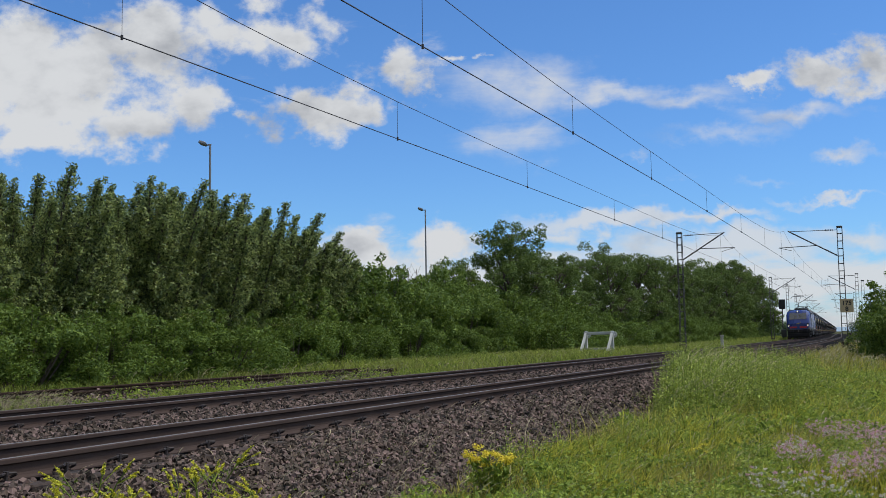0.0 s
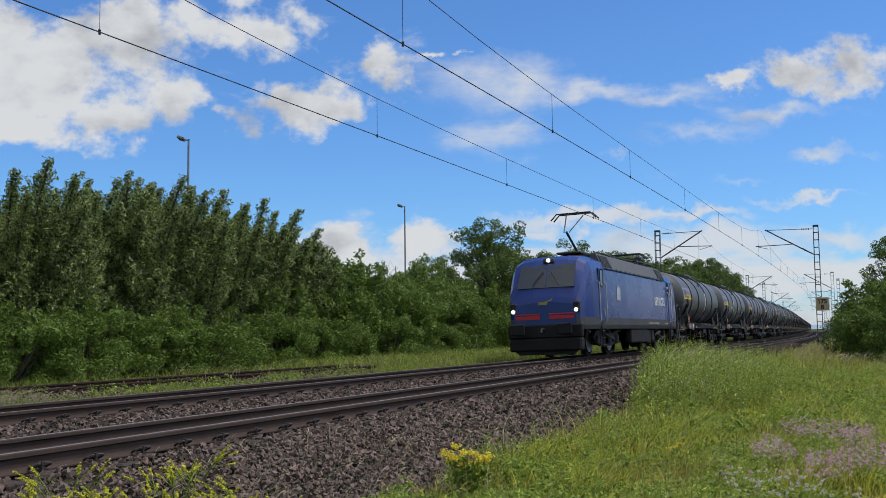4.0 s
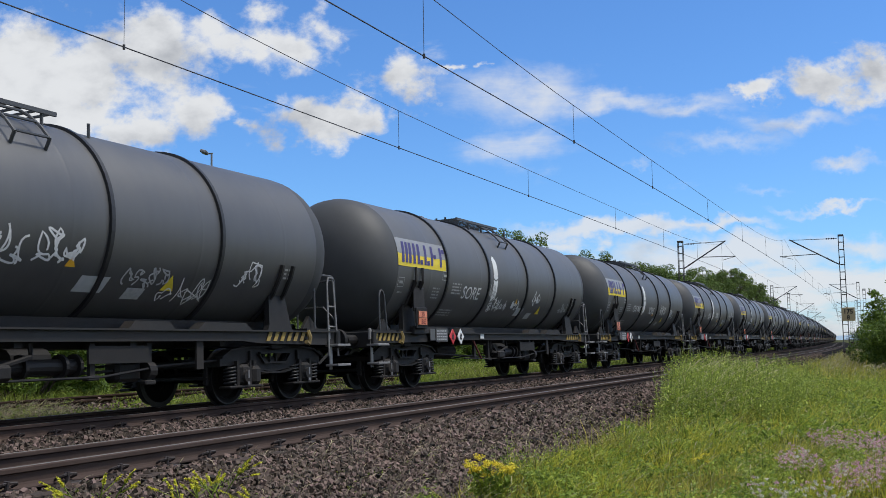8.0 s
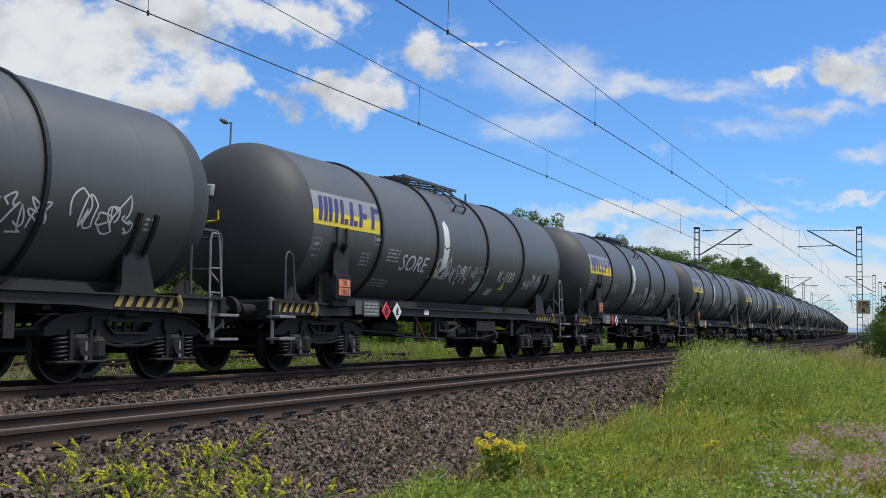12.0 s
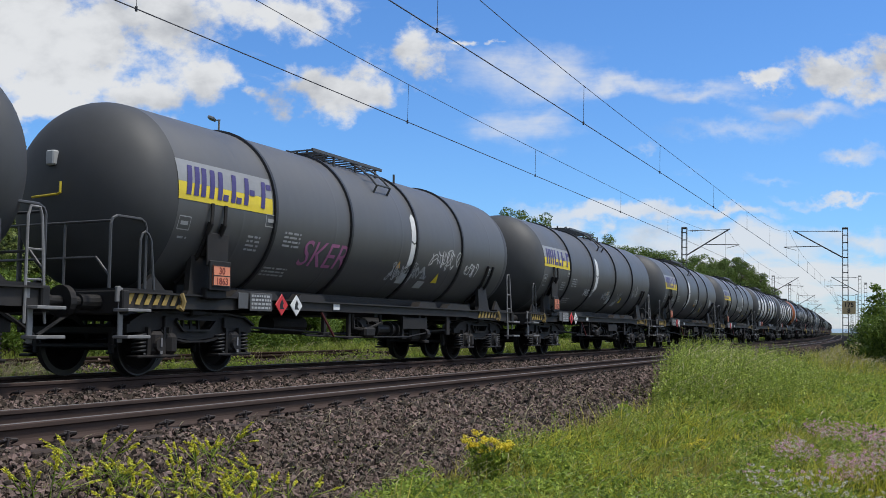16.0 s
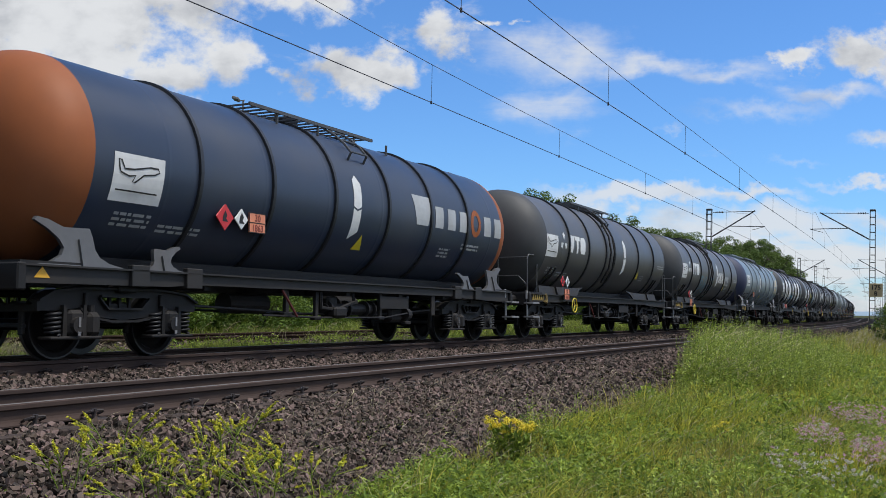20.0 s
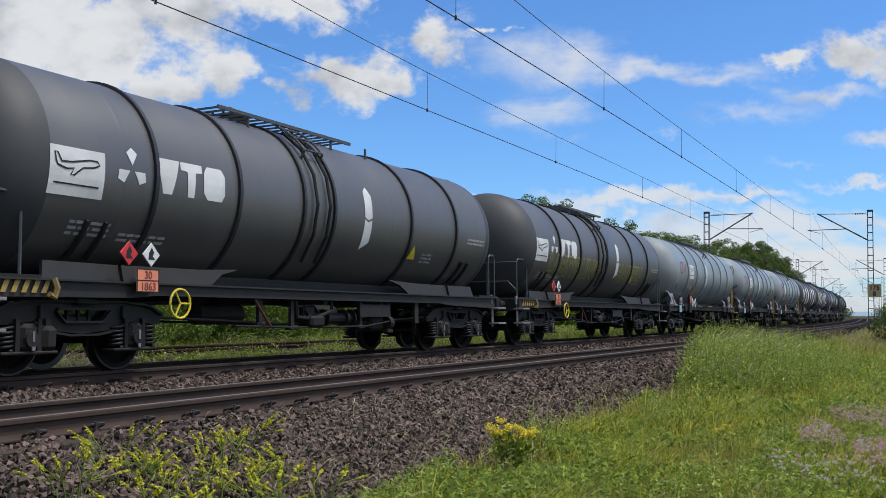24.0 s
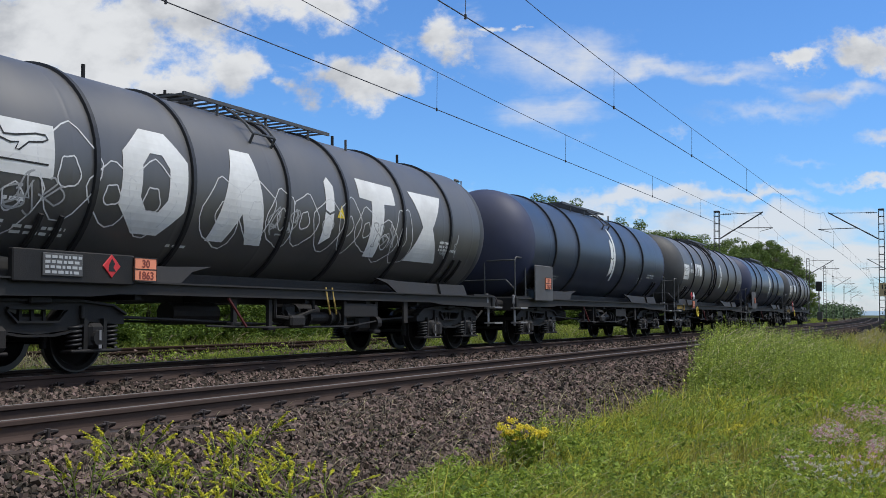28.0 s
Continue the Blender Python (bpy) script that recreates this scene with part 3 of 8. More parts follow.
def soil_height(n, s):
    rng = 0.03 * np.sin(s * 1.7 + n * 2.1) + 0.03 * np.sin(s * 0.6 - n * 1.3)
    return bed_height(n) - np.where((n > -2.2) & (n < 6.9), 0.10, 0.0) + rng * ((n < -2.4) | (n > 7.2))


ss = np.concatenate([np.linspace(-70, -4, 30), np.linspace(-3, 40, 130), np.linspace(41, 200, 110), np.linspace(215, 600, 50), np.geomspace(650, 3800, 14)])
nn = np.concatenate([-np.geomspace(1500, 12, 18), np.linspace(-11, 16, 130), np.geomspace(17, 1500, 24)])
ground = grid_sheet("ground", ss, nn, soil_height, M["soil"], "rough green meadow beside the railway line")

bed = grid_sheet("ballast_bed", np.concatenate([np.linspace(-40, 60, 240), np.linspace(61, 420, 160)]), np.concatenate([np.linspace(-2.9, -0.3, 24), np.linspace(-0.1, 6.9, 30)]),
                 lambda n, s: bed_height(n) - 0.012 - 0.05 * np.clip((-2.3 - n) * 3, 0, 1) - 0.25 * (n > 6.85) - 0.25 * (n < -2.88), M["bed"], "ballast bed of the double track, coloured near-black as shade between the stones")

siding_bed = grid_sheet("siding_gravel", np.linspace(-20, 30, 100), np.linspace(7.3, 12.3, 30), lambda n, s: bed_height(n) - 0.02 + 0.03 * np.sin(n * 5 + s * 3) * np.sin(s * 2.1) - 0.3 * (s > 27) * np.sin(n * 3) ** 2 - 0.2 * (n > 12.2), M["grit"], "weedy brown gravel of the old siding")


# ---------------------------------------------------------------- rails
def rail_strip(name, n0, z0, s0, s1, step, mats, label, parent=None):
    """A flat-bottomed rail, 172 mm high, swept along the line; its running band is a material of its own."""
    prof = [(-0.075, -0.172), (0.075, -0.172), (0.075, -0.160), (0.018, -0.142), (0.0085, -0.125), (0.0085, -0.055), (0.036, -0.040),
            (0.036, -0.010), (0.027, 0.0), (-0.027, 0.0), (-0.036, -0.010), (-0.036, -0.040), (-0.0085, -0.055), (-0.0085, -0.125), (-0.018, -0.142), (-0.075, -0.160)]
    s = np.arange(s0, s1 + 0.01, step)
    k = len(prof)
    V = np.concatenate([place_all(np.full(k, a), np.array([n0 + p[0] for p in prof]), np.array([z0 + p[1] for p in prof])) for a in s])
    F, mi = [], []
    for i in range(len(s) - 1):
        for j in range(k):
            jj = (j + 1) % k
            F.append((i * k + j, i * k + jj, (i + 1) * k + jj, (i + 1) * k + j))
            mi.append(1 if j == 8 else 0)
    ob = mesh_of(name, V, F, mats, parent, label, "", "structure")
    ob.data.polygons.foreach_set("material_index", mi)
    return ob


Z_C, Z_B, Z_A, Z_A2 = 0.0, -0.068, -0.025, -0.060
for n0, z0 in ((0.0, Z_C), (1.507, Z_B), (4.0, Z_A), (5.507, Z_A2)):
    rail_strip("rail", n0, z0, -40, 420, 1.5, [M["rail"], M["railtop"]], "rusty brown steel rail with a polished running edge")
for n0 in (10.45, 11.95):
    rail_strip("siding_rail", n0, -0.17, -20, 60, 1.0, [M["railrust"], M["railrust"]], "overgrown rusty siding rail in the grass")


# ---------------------------------------------------------------- masts, wires
def lattice_mast(s, n, h, foot, label, taper=0.9):
    """A square lattice mast with four corner angles and rungs."""
    mast = empty("catenary_mast", on_line(s, n, foot), label, "mast", "catenary masts")
    w0, w1 = 0.24, 0.24 * taper
    bm = bmesh.new()
    box(bm, (0, 0, -0.1), (0.5, 0.5, 0.5), bevel=0.03)
    part("foundation", bm, M["sleeper"], mast)
    corners = [(-1, -1), (1, -1), (1, 1), (-1, 1)]
    def at(c, z):
        w = (w0 + (w1 - w0) * z / h)
        return Vector((c[0] * w * 0.75, c[1] * w * 0.75, z))
    for c in corners:
        bm = bmesh.new()
        rod(bm, at(c, 0.1), at(c, h), 0.030, 4)
        part("corner_post", bm, M["mast"], mast)
    z, k = 0.35, 0
    bm = bmesh.new()
    while z < h:
        for i in range(4):
            rod(bm, at(corners[i], z), at(corners[(i + 1) % 4], z), 0.022, 4)
        z += 0.52
        if s < 100 or z >= h:       # one by one on the masts near by
            part("rung", bm, M["mast"], mast, kind="" if s < 100 else "stuff")
            bm = bmesh.new()
    bm.free()
    bm = bmesh.new()
    box(bm, (0, 0, h), (1.75 * w1, 1.75 * w1, 0.12), bevel=0.02)
    part("mast_cap", bm, M["mast"], mast)
    return mast


def cantilever(mast, side, reach, top, low):
    """The arm over a track: stay, strut, registration arm and insulators. side: +1 reaches to +x."""
    tip = Vector((side * reach, 0, top - 0.05))
    bm = bmesh.new()
    rod(bm, (side * 0.25, 0, top - 0.1), tip, 0.022, 6)
    part("stay", bm, M["mast"], mast)
    bm = bmesh.new()
    rod(bm, (side * 0.2, 0, low + 0.1), tip + Vector((side * 0.1, 0, 0.04)), 0.045, 8)
    part("strut", bm, M["mast"], mast)
    root = Vector((side * 0.2, 0, low + 0.1))
    hang = root.lerp(tip, 0.42)
    bm = bmesh.new()
    rod(bm, hang, (side * (reach + 0.75), 0, hang.z - 0.05), 0.028, 6)
    part("registration_tube", bm, M["mast"], mast)
    bm = bmesh.new()
    pipe(bm, [(side * (reach - 0.1), 0, hang.z - 0.28), (side * (reach + 0.5), 0, hang.z - 0.12), (side * (reach + 0.75), 0, hang.z - 0.05)], 0.018)
    part("steady_arm", bm, M["mast"], mast)
    for p, d in ((Vector((side * 0.45, 0, top - 0.09)), Vector((side, 0, 0))), (root.lerp(tip, 0.12), (tip - root).normalized())):
        bm = bmesh.new()
        for i in range(5):
            q = p + d * 0.11 * i
            rod(bm, q, q + d * 0.05, 0.075, 10, 0.04)
        part("insulator", bm, M["insulator"], mast)


def km_sign(mast):
    bm = bmesh.new()
    box(bm, (0.22, -0.26, 2.62), (0.86, 0.03, 0.92), bevel=0.01)
    board = part("kilometre_board", bm, M["sign_face"], mast, "weathered yellow board with black numerals")
    for word, z, size in (("175", 2.66, 0.42), ("8", 2.26, 0.42)):
        bm, w = letters(word, size, 0.012)
        for v in bm.verts:
            v.co = Vector((v.co.x - w / 2 + 0.22, -0.281, z + v.co.y))
        bmesh.ops.recalc_face_normals(bm, faces=bm.faces[:])
        part("numeral", bm, M["black"], board)


for i, (s, far) in enumerate(((5.0, False), (70.0, False), (135.0, False), (200.0, True), (265.0, True), (330.0, True))):
    left = lattice_mast(s, 7.75, 7.95 if s == 70.0 else 8.0, 0.0, "dark grey steel lattice mast holding the overhead line") if s > 6 else None
    if left:
        cantilever(left, 1, 3.0, 7.85, 5.95)
    right = lattice_mast(s + (3.5 if s == 70.0 else 1.0), -2.62, 8.1, 0.0, "dark grey steel lattice mast with a yellow kilometre board" if s == 70.0 else "dark grey steel lattice mast holding the overhead line") if s > 6 else None
    if right:
        cantilever(right, -1, 3.3, 8.0, 6.0)
        if s == 70.0:
            km_sign(right)
anchor = lattice_mast(154.0, 6.9, 7.7, 0.1, "dark grey lattice mast carrying the line's weights")
extra = lattice_mast(140.0, -3.3, 7.3, 0.1, "slim dark lattice mast beside the line")


def overhead(n, off):
    """One overhead line: contact wire, messenger wire and droppers, sagging from mast to mast."""
    line = empty("overhead_line", Matrix.Translation(place(0, n, 5.75)), "thin dark overhead wires with droppers above the track", "overhead line", "overhead lines")
    inv = line.matrix_basis.inverted()
    knots = [-60.0, 5.0, 70.0, 135.0, 200.0, 265.0, 330.0]
    def messenger_z(s):
        i = max(0, min(len(knots) - 2, int((s - knots[0]) // 65)))
        t = (s - knots[i]) / 65
        return 6.62 + 1.05 * (2 * t - 1) ** 4 * 1.0
    for name, r, zf in (("contact_wire", 0.011, lambda s: 5.76), ("messenger_wire", 0.008, messenger_z)):
        bm = bmesh.new()
        pipe(bm, [inv @ place(s, n, zf(s)) for s in np.arange(-60, 331, 3.25)], r, 5)
        part(name, bm, M["wire"], line)
    for s in off + [o + 9.3 * k for o in (off[-1],) for k in range(1, 22)]:
        bm = bmesh.new()
        rod(bm, inv @ place(s, n, 5.75), inv @ place(s, n, messenger_z(s)), 0.006, 4)
        rod(bm, inv @ place(s, n, 5.72), inv @ place(s, n, 5.80), 0.022, 6)
        part("dropper", bm, M["wire"], line)


overhead(4.75, [2.5, 11.73, 21.1, 30.2, 40.9])
overhead(0.75, [6.5, 14.5, 22.6, 30.6, 40.1])


def lamp_pole(s, n, top):
    pole = empty("yard_lamp", on_line(s, n, -0.4), "tall slim galvanised lamp pole with one floodlight", "lamp pole", "yard lamps")
    h = top + 0.4
    bm = bmesh.new()
    rod(bm, (0, 0, 0), (0, 0, h), 0.085, 10, 0.05)
    part("pole", bm, M["galv"], pole)
    bm = bmesh.new()
    rod(bm, (-0.35, 0, h), (0.06, 0, h), 0.035, 6)
    part("crossbar", bm, M["galv"], pole)
    for x, k in ((-0.36, 1.0),):
        bm = bmesh.new()
        box(bm, (x, -0.12, h + 0.08), (0.42 * k, 0.30 * k, 0.15), Matrix.Rotation(radians(-25), 3, "X") @ Matrix.Rotation(radians(20), 3, "Y"), bevel=0.03)
        part("floodlight", bm, M["galv"], pole)


lamp_pole(39.5, 25.0, 10.75)
lamp_pole(71.0, 28.0, 11.1)


def buffer_stop():
    stop = empty("buffer_stop", on_line(61.0, 11.3, -0.3), "white-painted steel buffer stop standing in tall grass", "buffer stop")
    for x in (-0.85, 0.85):
        bm = bmesh.new()
        box(bm, (x, 0.12, 0.72), (0.16, 0.18, 1.44), bevel=0.02)
        part("post", bm, M["stop_paint"], stop)
        bm = bmesh.new()
        prism(bm, [(-1.45, 0.0), (-1.15, 0.0), (0.06, 1.20), (0.06, 1.40)], "x", x - 0.07, x + 0.07)
        part("raking_strut", bm, M["stop_paint"], stop)
        bm = bmesh.new()
        box(bm, (x, -0.6, 0.08), (0.14, 1.6, 0.12), bevel=0.015)
        part("foot_beam", bm, M["stop_paint"], stop)
        bm = bmesh.new()
        rod(bm, (x, 0.20, 1.20), (x, 0.50, 1.20), 0.07, 12)
        rod(bm, (x, 0.50, 1.20), (x, 0.56, 1.20), 0.20, 16)
        part("buffer_pad", bm, M["stop_paint"], stop)
    for z, h in ((1.30, 0.18), (0.32, 0.14)):
        bm = bmesh.new()
        box(bm, (0, 0.05, z), (1.95, 0.14, h), bevel=0.02)
        part("crossbeam", bm, M["stop_paint"], stop)


buffer_stop()


def signal_post():
    sig = empty("light_signal", on_line(146.0, 7.2, 0.0), "dark railway light signal seen from behind beside the line", "signal")
    bm = bmesh.new()
    rod(bm, (0, 0, 0), (0, 0, 5.0), 0.08, 8)
    part("post", bm, M["mast"], sig)
    bm = bmesh.new()
    box(bm, (0, 0, 4.75), (0.85, 0.3, 1.35), bevel=0.05)
    part("signal_head", bm, M["black"], sig)
    bm = bmesh.new()
    box(bm, (0.1, 0, 0.7), (0.7, 0.45, 1.1), bevel=0.04)
    part("cabinet", bm, M["mast"], sig)


signal_post()


def marker_post(s, n, label):
    post = empty("marker_post", on_line(s, n, -0.35), label, "marker post")
    bm = bmesh.new()
    box(bm, (0, 0, 0.5), (0.24, 0.14, 1.0), bevel=0.02)
    part("post", bm, M["concrete"], post)
    bm = bmesh.new()
    box(bm, (0, 0, 1.03), (0.28, 0.18, 0.10), bevel=0.02)
    part("cap", bm, M["concrete"], post)


marker_post(82.0, 6.9, "short pale concrete marker post in the grass")

# ---------------------------------------------------------------- tank wagons
# In a wagon's own space y runs towards the train's rear, +x faces the meadow, z = 0 is the rail's top.
def wheel_mesh():
    bm = bmesh.new()
    prof = [(-0.067, 0.0), (-0.067, 0.11), (-0.05, 0.14), (-0.012, 0.20), (0.012, 0.33), (-0.055, 0.37), (-0.055, 0.40), (-0.066, 0.43)]
    ring = [(-0.066, 0.43), (-0.066, 0.452), (0.05, 0.462), (0.062, 0.49), (0.078, 0.485), (0.078, 0.40)]
    back = [(0.078, 0.40), (0.05, 0.37), (0.03, 0.33), (0.03, 0.20), (0.09, 0.14), (0.10, 0.0)]
    for p, m in ((prof, 0), (ring, 1), (back, 0)):
        lathe_y(bm, p, 28, cap=False, mat=m)
    bmesh.ops.remove_doubles(bm, verts=bm.verts[:], dist=0.0005)
    bmesh.ops.recalc_face_normals(bm, faces=bm.faces[:])
    bmesh.ops.rotate(bm, verts=bm.verts[:], matrix=Matrix.Rotation(radians(90), 3, "Z"))
    me = bpy.data.meshes.new("wheel")
    bm.to_mesh(me)
    bm.free()
    me.materials.append(M["wheel"]), me.materials.append(M["tread"])
    return me


WHEEL = wheel_mesh()     # its outer face looks to +x


def share(name, me, parent, m=None):
    ob = new(name, me)
    ob.parent = parent
    if m:
        ob.matrix_basis = m
    return ob


def spring_mesh():
    bm = bmesh.new()
    pipe(bm, [(0.090 * math.cos(a), 0.090 * math.sin(a), 0.325 + 0.31 * a / 34.5) for a in np.linspace(0, 34.5, 49)], 0.021, 5)
    me = bpy.data.meshes.new("spring")
    bm.to_mesh(me)
    bm.free()
    me.materials.append(M["spring"])
    me.polygons.foreach_set("use_smooth", [True] * len(me.polygons))
    return me


SPRING = spring_mesh()


def bogie(wagon, y0, base=0.9, r=0.46):
    """Two-axle bogie: cast side frames with a hollow fish-belly, coil springs either side of each axle box, bolster."""
    bm = bmesh.new()
    arm = [(0.44, 0.93), (0.72, 0.93), (1.22, 0.88), (1.46, 0.76), (1.46, 0.64), (1.20, 0.65), (0.80, 0.68), (0.66, 0.62), (0.52, 0.57), (0.32, 0.69), (0.44, 0.84)]
    low = [(-0.80, 0.66), (-0.62, 0.58), (-0.44, 0.52), (-0.24, 0.49), (0.24, 0.49), (0.44, 0.52), (0.62, 0.58), (0.80, 0.66)]
    rim = [(-1.46, 0.76), (-1.22, 0.88), (-0.72, 0.93), (0.72, 0.93), (1.22, 0.88), (1.46, 0.76)]
    for sx in (-1, 1):
        x0, x1 = sx * 1.04 - 0.045, sx * 1.04 + 0.045
        for e in (-1, 1):          # arms over the axle boxes, either side of the window
            prism(bm, [(e * a, b) for a, b in arm][::e], "x", x0, x1)
            prism(bm, [(e * a, b) for a, b in ((0.0, 0.52), (0.52, 0.57), (0.32, 0.69), (0.0, 0.69))][::e], "x", x0, x1)
            prism(bm, [(e * a, b) for a, b in ((0.0, 0.84), (0.44, 0.84), (0.44, 0.93), (0.0, 0.93))][::e], "x", x0, x1)
        for y in (-0.18, 0.0, 0.18):
            box(bm, (sx * 1.0, y, 0.765), (0.05, 0.04, 0.16))
        # flanges standing proud of the web, and the window's lips
        for edge_ in (rim, low, [(-0.44, 0.83), (0.44, 0.83)], [(-0.46, 0.80), (-0.31, 0.66), (0.31, 0.66), (0.46, 0.80)]):
            for a, b in zip(edge_, edge_[1:]):
                prism(bm, [a, b, (b[0], b[1] + 0.03), (a[0], a[1] + 0.03)], "x", sx * 1.04 - 0.10, sx * 1.04 + 0.10)
        for y in (-0.70, 0.70):
            box(bm, (sx * 1.08, y, 0.80), (0.12, 0.05, 0.17), bevel=0.01)
        box(bm, (sx * 1.06, 0, 0.95), (0.24, 0.34, 0.10), bevel=0.02)
    box(bm, (0, 0, 0.66), (2.0, 0.40, 0.24), bevel=0.04)
    for y in (-1.38, 1.38):
        box(bm, (0, y, 0.68), (2.0, 0.10, 0.12), bevel=0.02)
    frame_ob = part("bogie", bm, [M["bogie"], M["black"]], wagon)
    frame_ob.matrix_basis = Matrix.Translation((0, y0, 0))
    for y in (-base, base):
        for sx in (-1, 1):
            share("wheel", WHEEL, frame_ob, Matrix.Translation((sx * 0.745, y, r)) @ Matrix.Rotation(0 if sx > 0 else math.pi, 4, "Z"))
            bm = bmesh.new()
            box(bm, (sx * 1.06, y, r + 0.03), (0.26, 0.27, 0.34), bevel=0.05)
            rod(bm, (sx * 1.18, y, r), (sx * 1.23, y, r), 0.115, 14, 0.10)
            box(bm, (sx * 1.07, y, 0.295), (0.24, 0.86, 0.045), bevel=0.015)
            for d in (-0.165, 0.165):      # horn guides
                prism(bm, [(y + d - 0.035, 0.30), (y + d + 0.035, 0.30), (y + d + 0.025, 0.72), (y + d - 0.025, 0.72)], "x", sx * 1.09 - 0.06, sx * 1.09 + 0.06)
            box(bm, (sx * 1.235, y, r + 0.04), (0.010, 0.035, 0.13), mat=1)
            box(bm, (sx * 1.235, y, r - 0.11), (0.010, 0.05, 0.05), mat=1)
            part("axle_box", bm, [M["bogie"], M["bare_steel"]], frame_ob)
            for d in (-0.305, 0.305):
                if y < 0 < d:          # friction housing in place of the outer spring
                    bm = bmesh.new()
                    box(bm, (sx * 1.09, y + d, 0.47), (0.24, 0.23, 0.32), bevel=0.06)
                    rod(bm, (sx * 1.10, y + d, 0.62), (sx * 1.10, y + d, 0.72), 0.05, 8)
                    part("spring_housing", bm, M["bogie"], frame_ob)
                else:
                    share("spring", SPRING, frame_ob, Matrix.Translation((sx * 1.08, y + d, 0)))
        bm = bmesh.new()
        rod(bm, (-0.75, y, r), (0.75, y, r), 0.085, 10)
        part("axle", bm, M["wheel"], frame_ob)
    bm = bmesh.new()
    for y in (-base - 0.5, -base + 0.5, base - 0.5, base + 0.5):       # brake blocks on their beams
        for sx in (-1, 1):
            box(bm, (sx * 0.745, y, 0.50), (0.09, 0.06, 0.34), bevel=0.015)
        rod(bm, (-0.8, y, 0.45), (0.8, y, 0.45), 0.035, 6)
    rod(bm, (0.1, -base - 0.5, 0.45), (0.1, base + 0.5, 0.45), 0.03, 6)
    part("brake_gear", bm, M["bogie"], frame_ob)


def tank_profile(half, r=TANK_R, depth=1.0, n=12):
    """Dished end, from its middle to the shell."""
    return [(half - depth + depth * math.cos(t) ** 0.9, r * math.sin(t) ** 0.85) for t in (i / n * math.pi / 2 for i in range(n + 1))]


def tank(wagon, half, shell, end, bands, front=None):
    """Shell, two dished ends and the raised bands."""
    prof = tank_profile(half)
    rim = prof[-1][0]
    bm = bmesh.new()
    ends = [-rim, *bands, rim]
    prof_s = [(-rim, TANK_R)]
    for p, q in zip(ends, ends[1:]):        # weld seams between the bands
        mid = (p + q) / 2
        prof_s += [(p + 0.10, TANK_R), (mid - 0.07, TANK_R), (mid - 0.025, TANK_R), (mid - 0.010, TANK_R + 0.0015), (mid + 0.010, TANK_R + 0.0015), (mid + 0.025, TANK_R), (mid + 0.07, TANK_R), (q - 0.10, TANK_R)]
    lathe_y(bm, prof_s + [(rim, TANK_R)], 56, (0, TANK_Z), cap=False)
    part("tank_shell", bm, shell, wagon, smooth=True)
    for sgn, mt in ((-1, front or end), (1, end)):
        bm = bmesh.new()
        lathe_y(bm, [(sgn * y, r) for y, r in prof], 56, (0, TANK_Z), cap=False)
        part("tank_end", bm, mt, wagon, smooth=True)
    for y in bands:
        bm = bmesh.new()
        lathe_y(bm, [(y - 0.038, TANK_R - 0.01), (y - 0.034, TANK_R + 0.045), (y + 0.034, TANK_R + 0.045), (y + 0.038, TANK_R - 0.01)], 56, (0, TANK_Z), cap=False)
        part("tank_band", bm, M["tank_end_grey"] if shell in (M["tank_grey"], M["tank_bluegrey"]) else M["ring"], wagon)


def saddle(wagon, y, w=0.8, mat="frame", horn=1, top=1.80):
    """A waisted web plate, wide at its foot, with a horn that follows the tank to one side."""
    h = top - 1.19
    foot = [(1.0, 0.0), (0.98, 0.06), (0.66, 0.13), (0.44, 0.26), (0.36, 0.42)]
    inner = [(-a, b) for a, b in foot] + [(-0.34, 0.70), (-0.30, 0.88)]
    outer = foot + [(0.44, 0.60), (0.66, 0.80), (0.92, 0.96), (0.86, 1.04), (0.62, 1.0), (0.30, 0.86)]
    for sx in (-1, 1):
        bm = bmesh.new()
        prism(bm, [(horn * w * a, 1.19 + h * b) for a, b in outer + inner[::-1]], "x", sx * 1.22 - 0.03, sx * 1.22 + 0.03)
        box(bm, (sx * 1.26, 0, 1.19 + 0.32 * h), (0.05, 0.035, 0.6 * h))
        bmesh.ops.recalc_face_normals(bm, faces=bm.faces[:])
        for v in bm.verts:                # lean the web towards the tank
            v.co += Vector((sx * (0.06 - (v.co.z - 1.19) * 0.24), y, 0))
        part("saddle", bm, M[mat], wagon)


def buffers(wagon, half_l):
    for sy in (-1, 1):
        for sx in (-1, 1):
            bm = bmesh.new()
            y0 = sy * (half_l - 0.66)
            rod(bm, (sx * 0.875, y0, 1.06), (sx * 0.875, sy * (half_l - 0.28), 1.06), 0.11, 12)
            rod(bm, (sx * 0.875, sy * (half_l - 0.28), 1.06), (sx * 0.875, sy * (half_l - 0.06), 1.06), 0.075, 12)
            rod(bm, (sx * 0.875, sy * (half_l - 0.06), 1.06), (sx * 0.875, sy * (half_l - 0.01), 1.06), 0.22, 18)
            part("buffer", bm, M["bogie"], wagon)
        bm = bmesh.new()
        pipe(bm, [(0, sy * (half_l - 0.7), 1.06), (0, sy * (half_l - 0.2), 1.06), (0, sy * (half_l + 0.0), 0.95)], 0.05)
        part("coupling", bm, M["bogie"], wagon)
        bm = bmesh.new()
        pipe(bm, [(0.42, sy * (half_l - 0.66), 0.95), (0.42, sy * (half_l - 0.3), 0.75), (0.40, sy * (half_l - 0.05), 0.60)], 0.028)
        part("brake_hose", bm, M["black"], wagon)


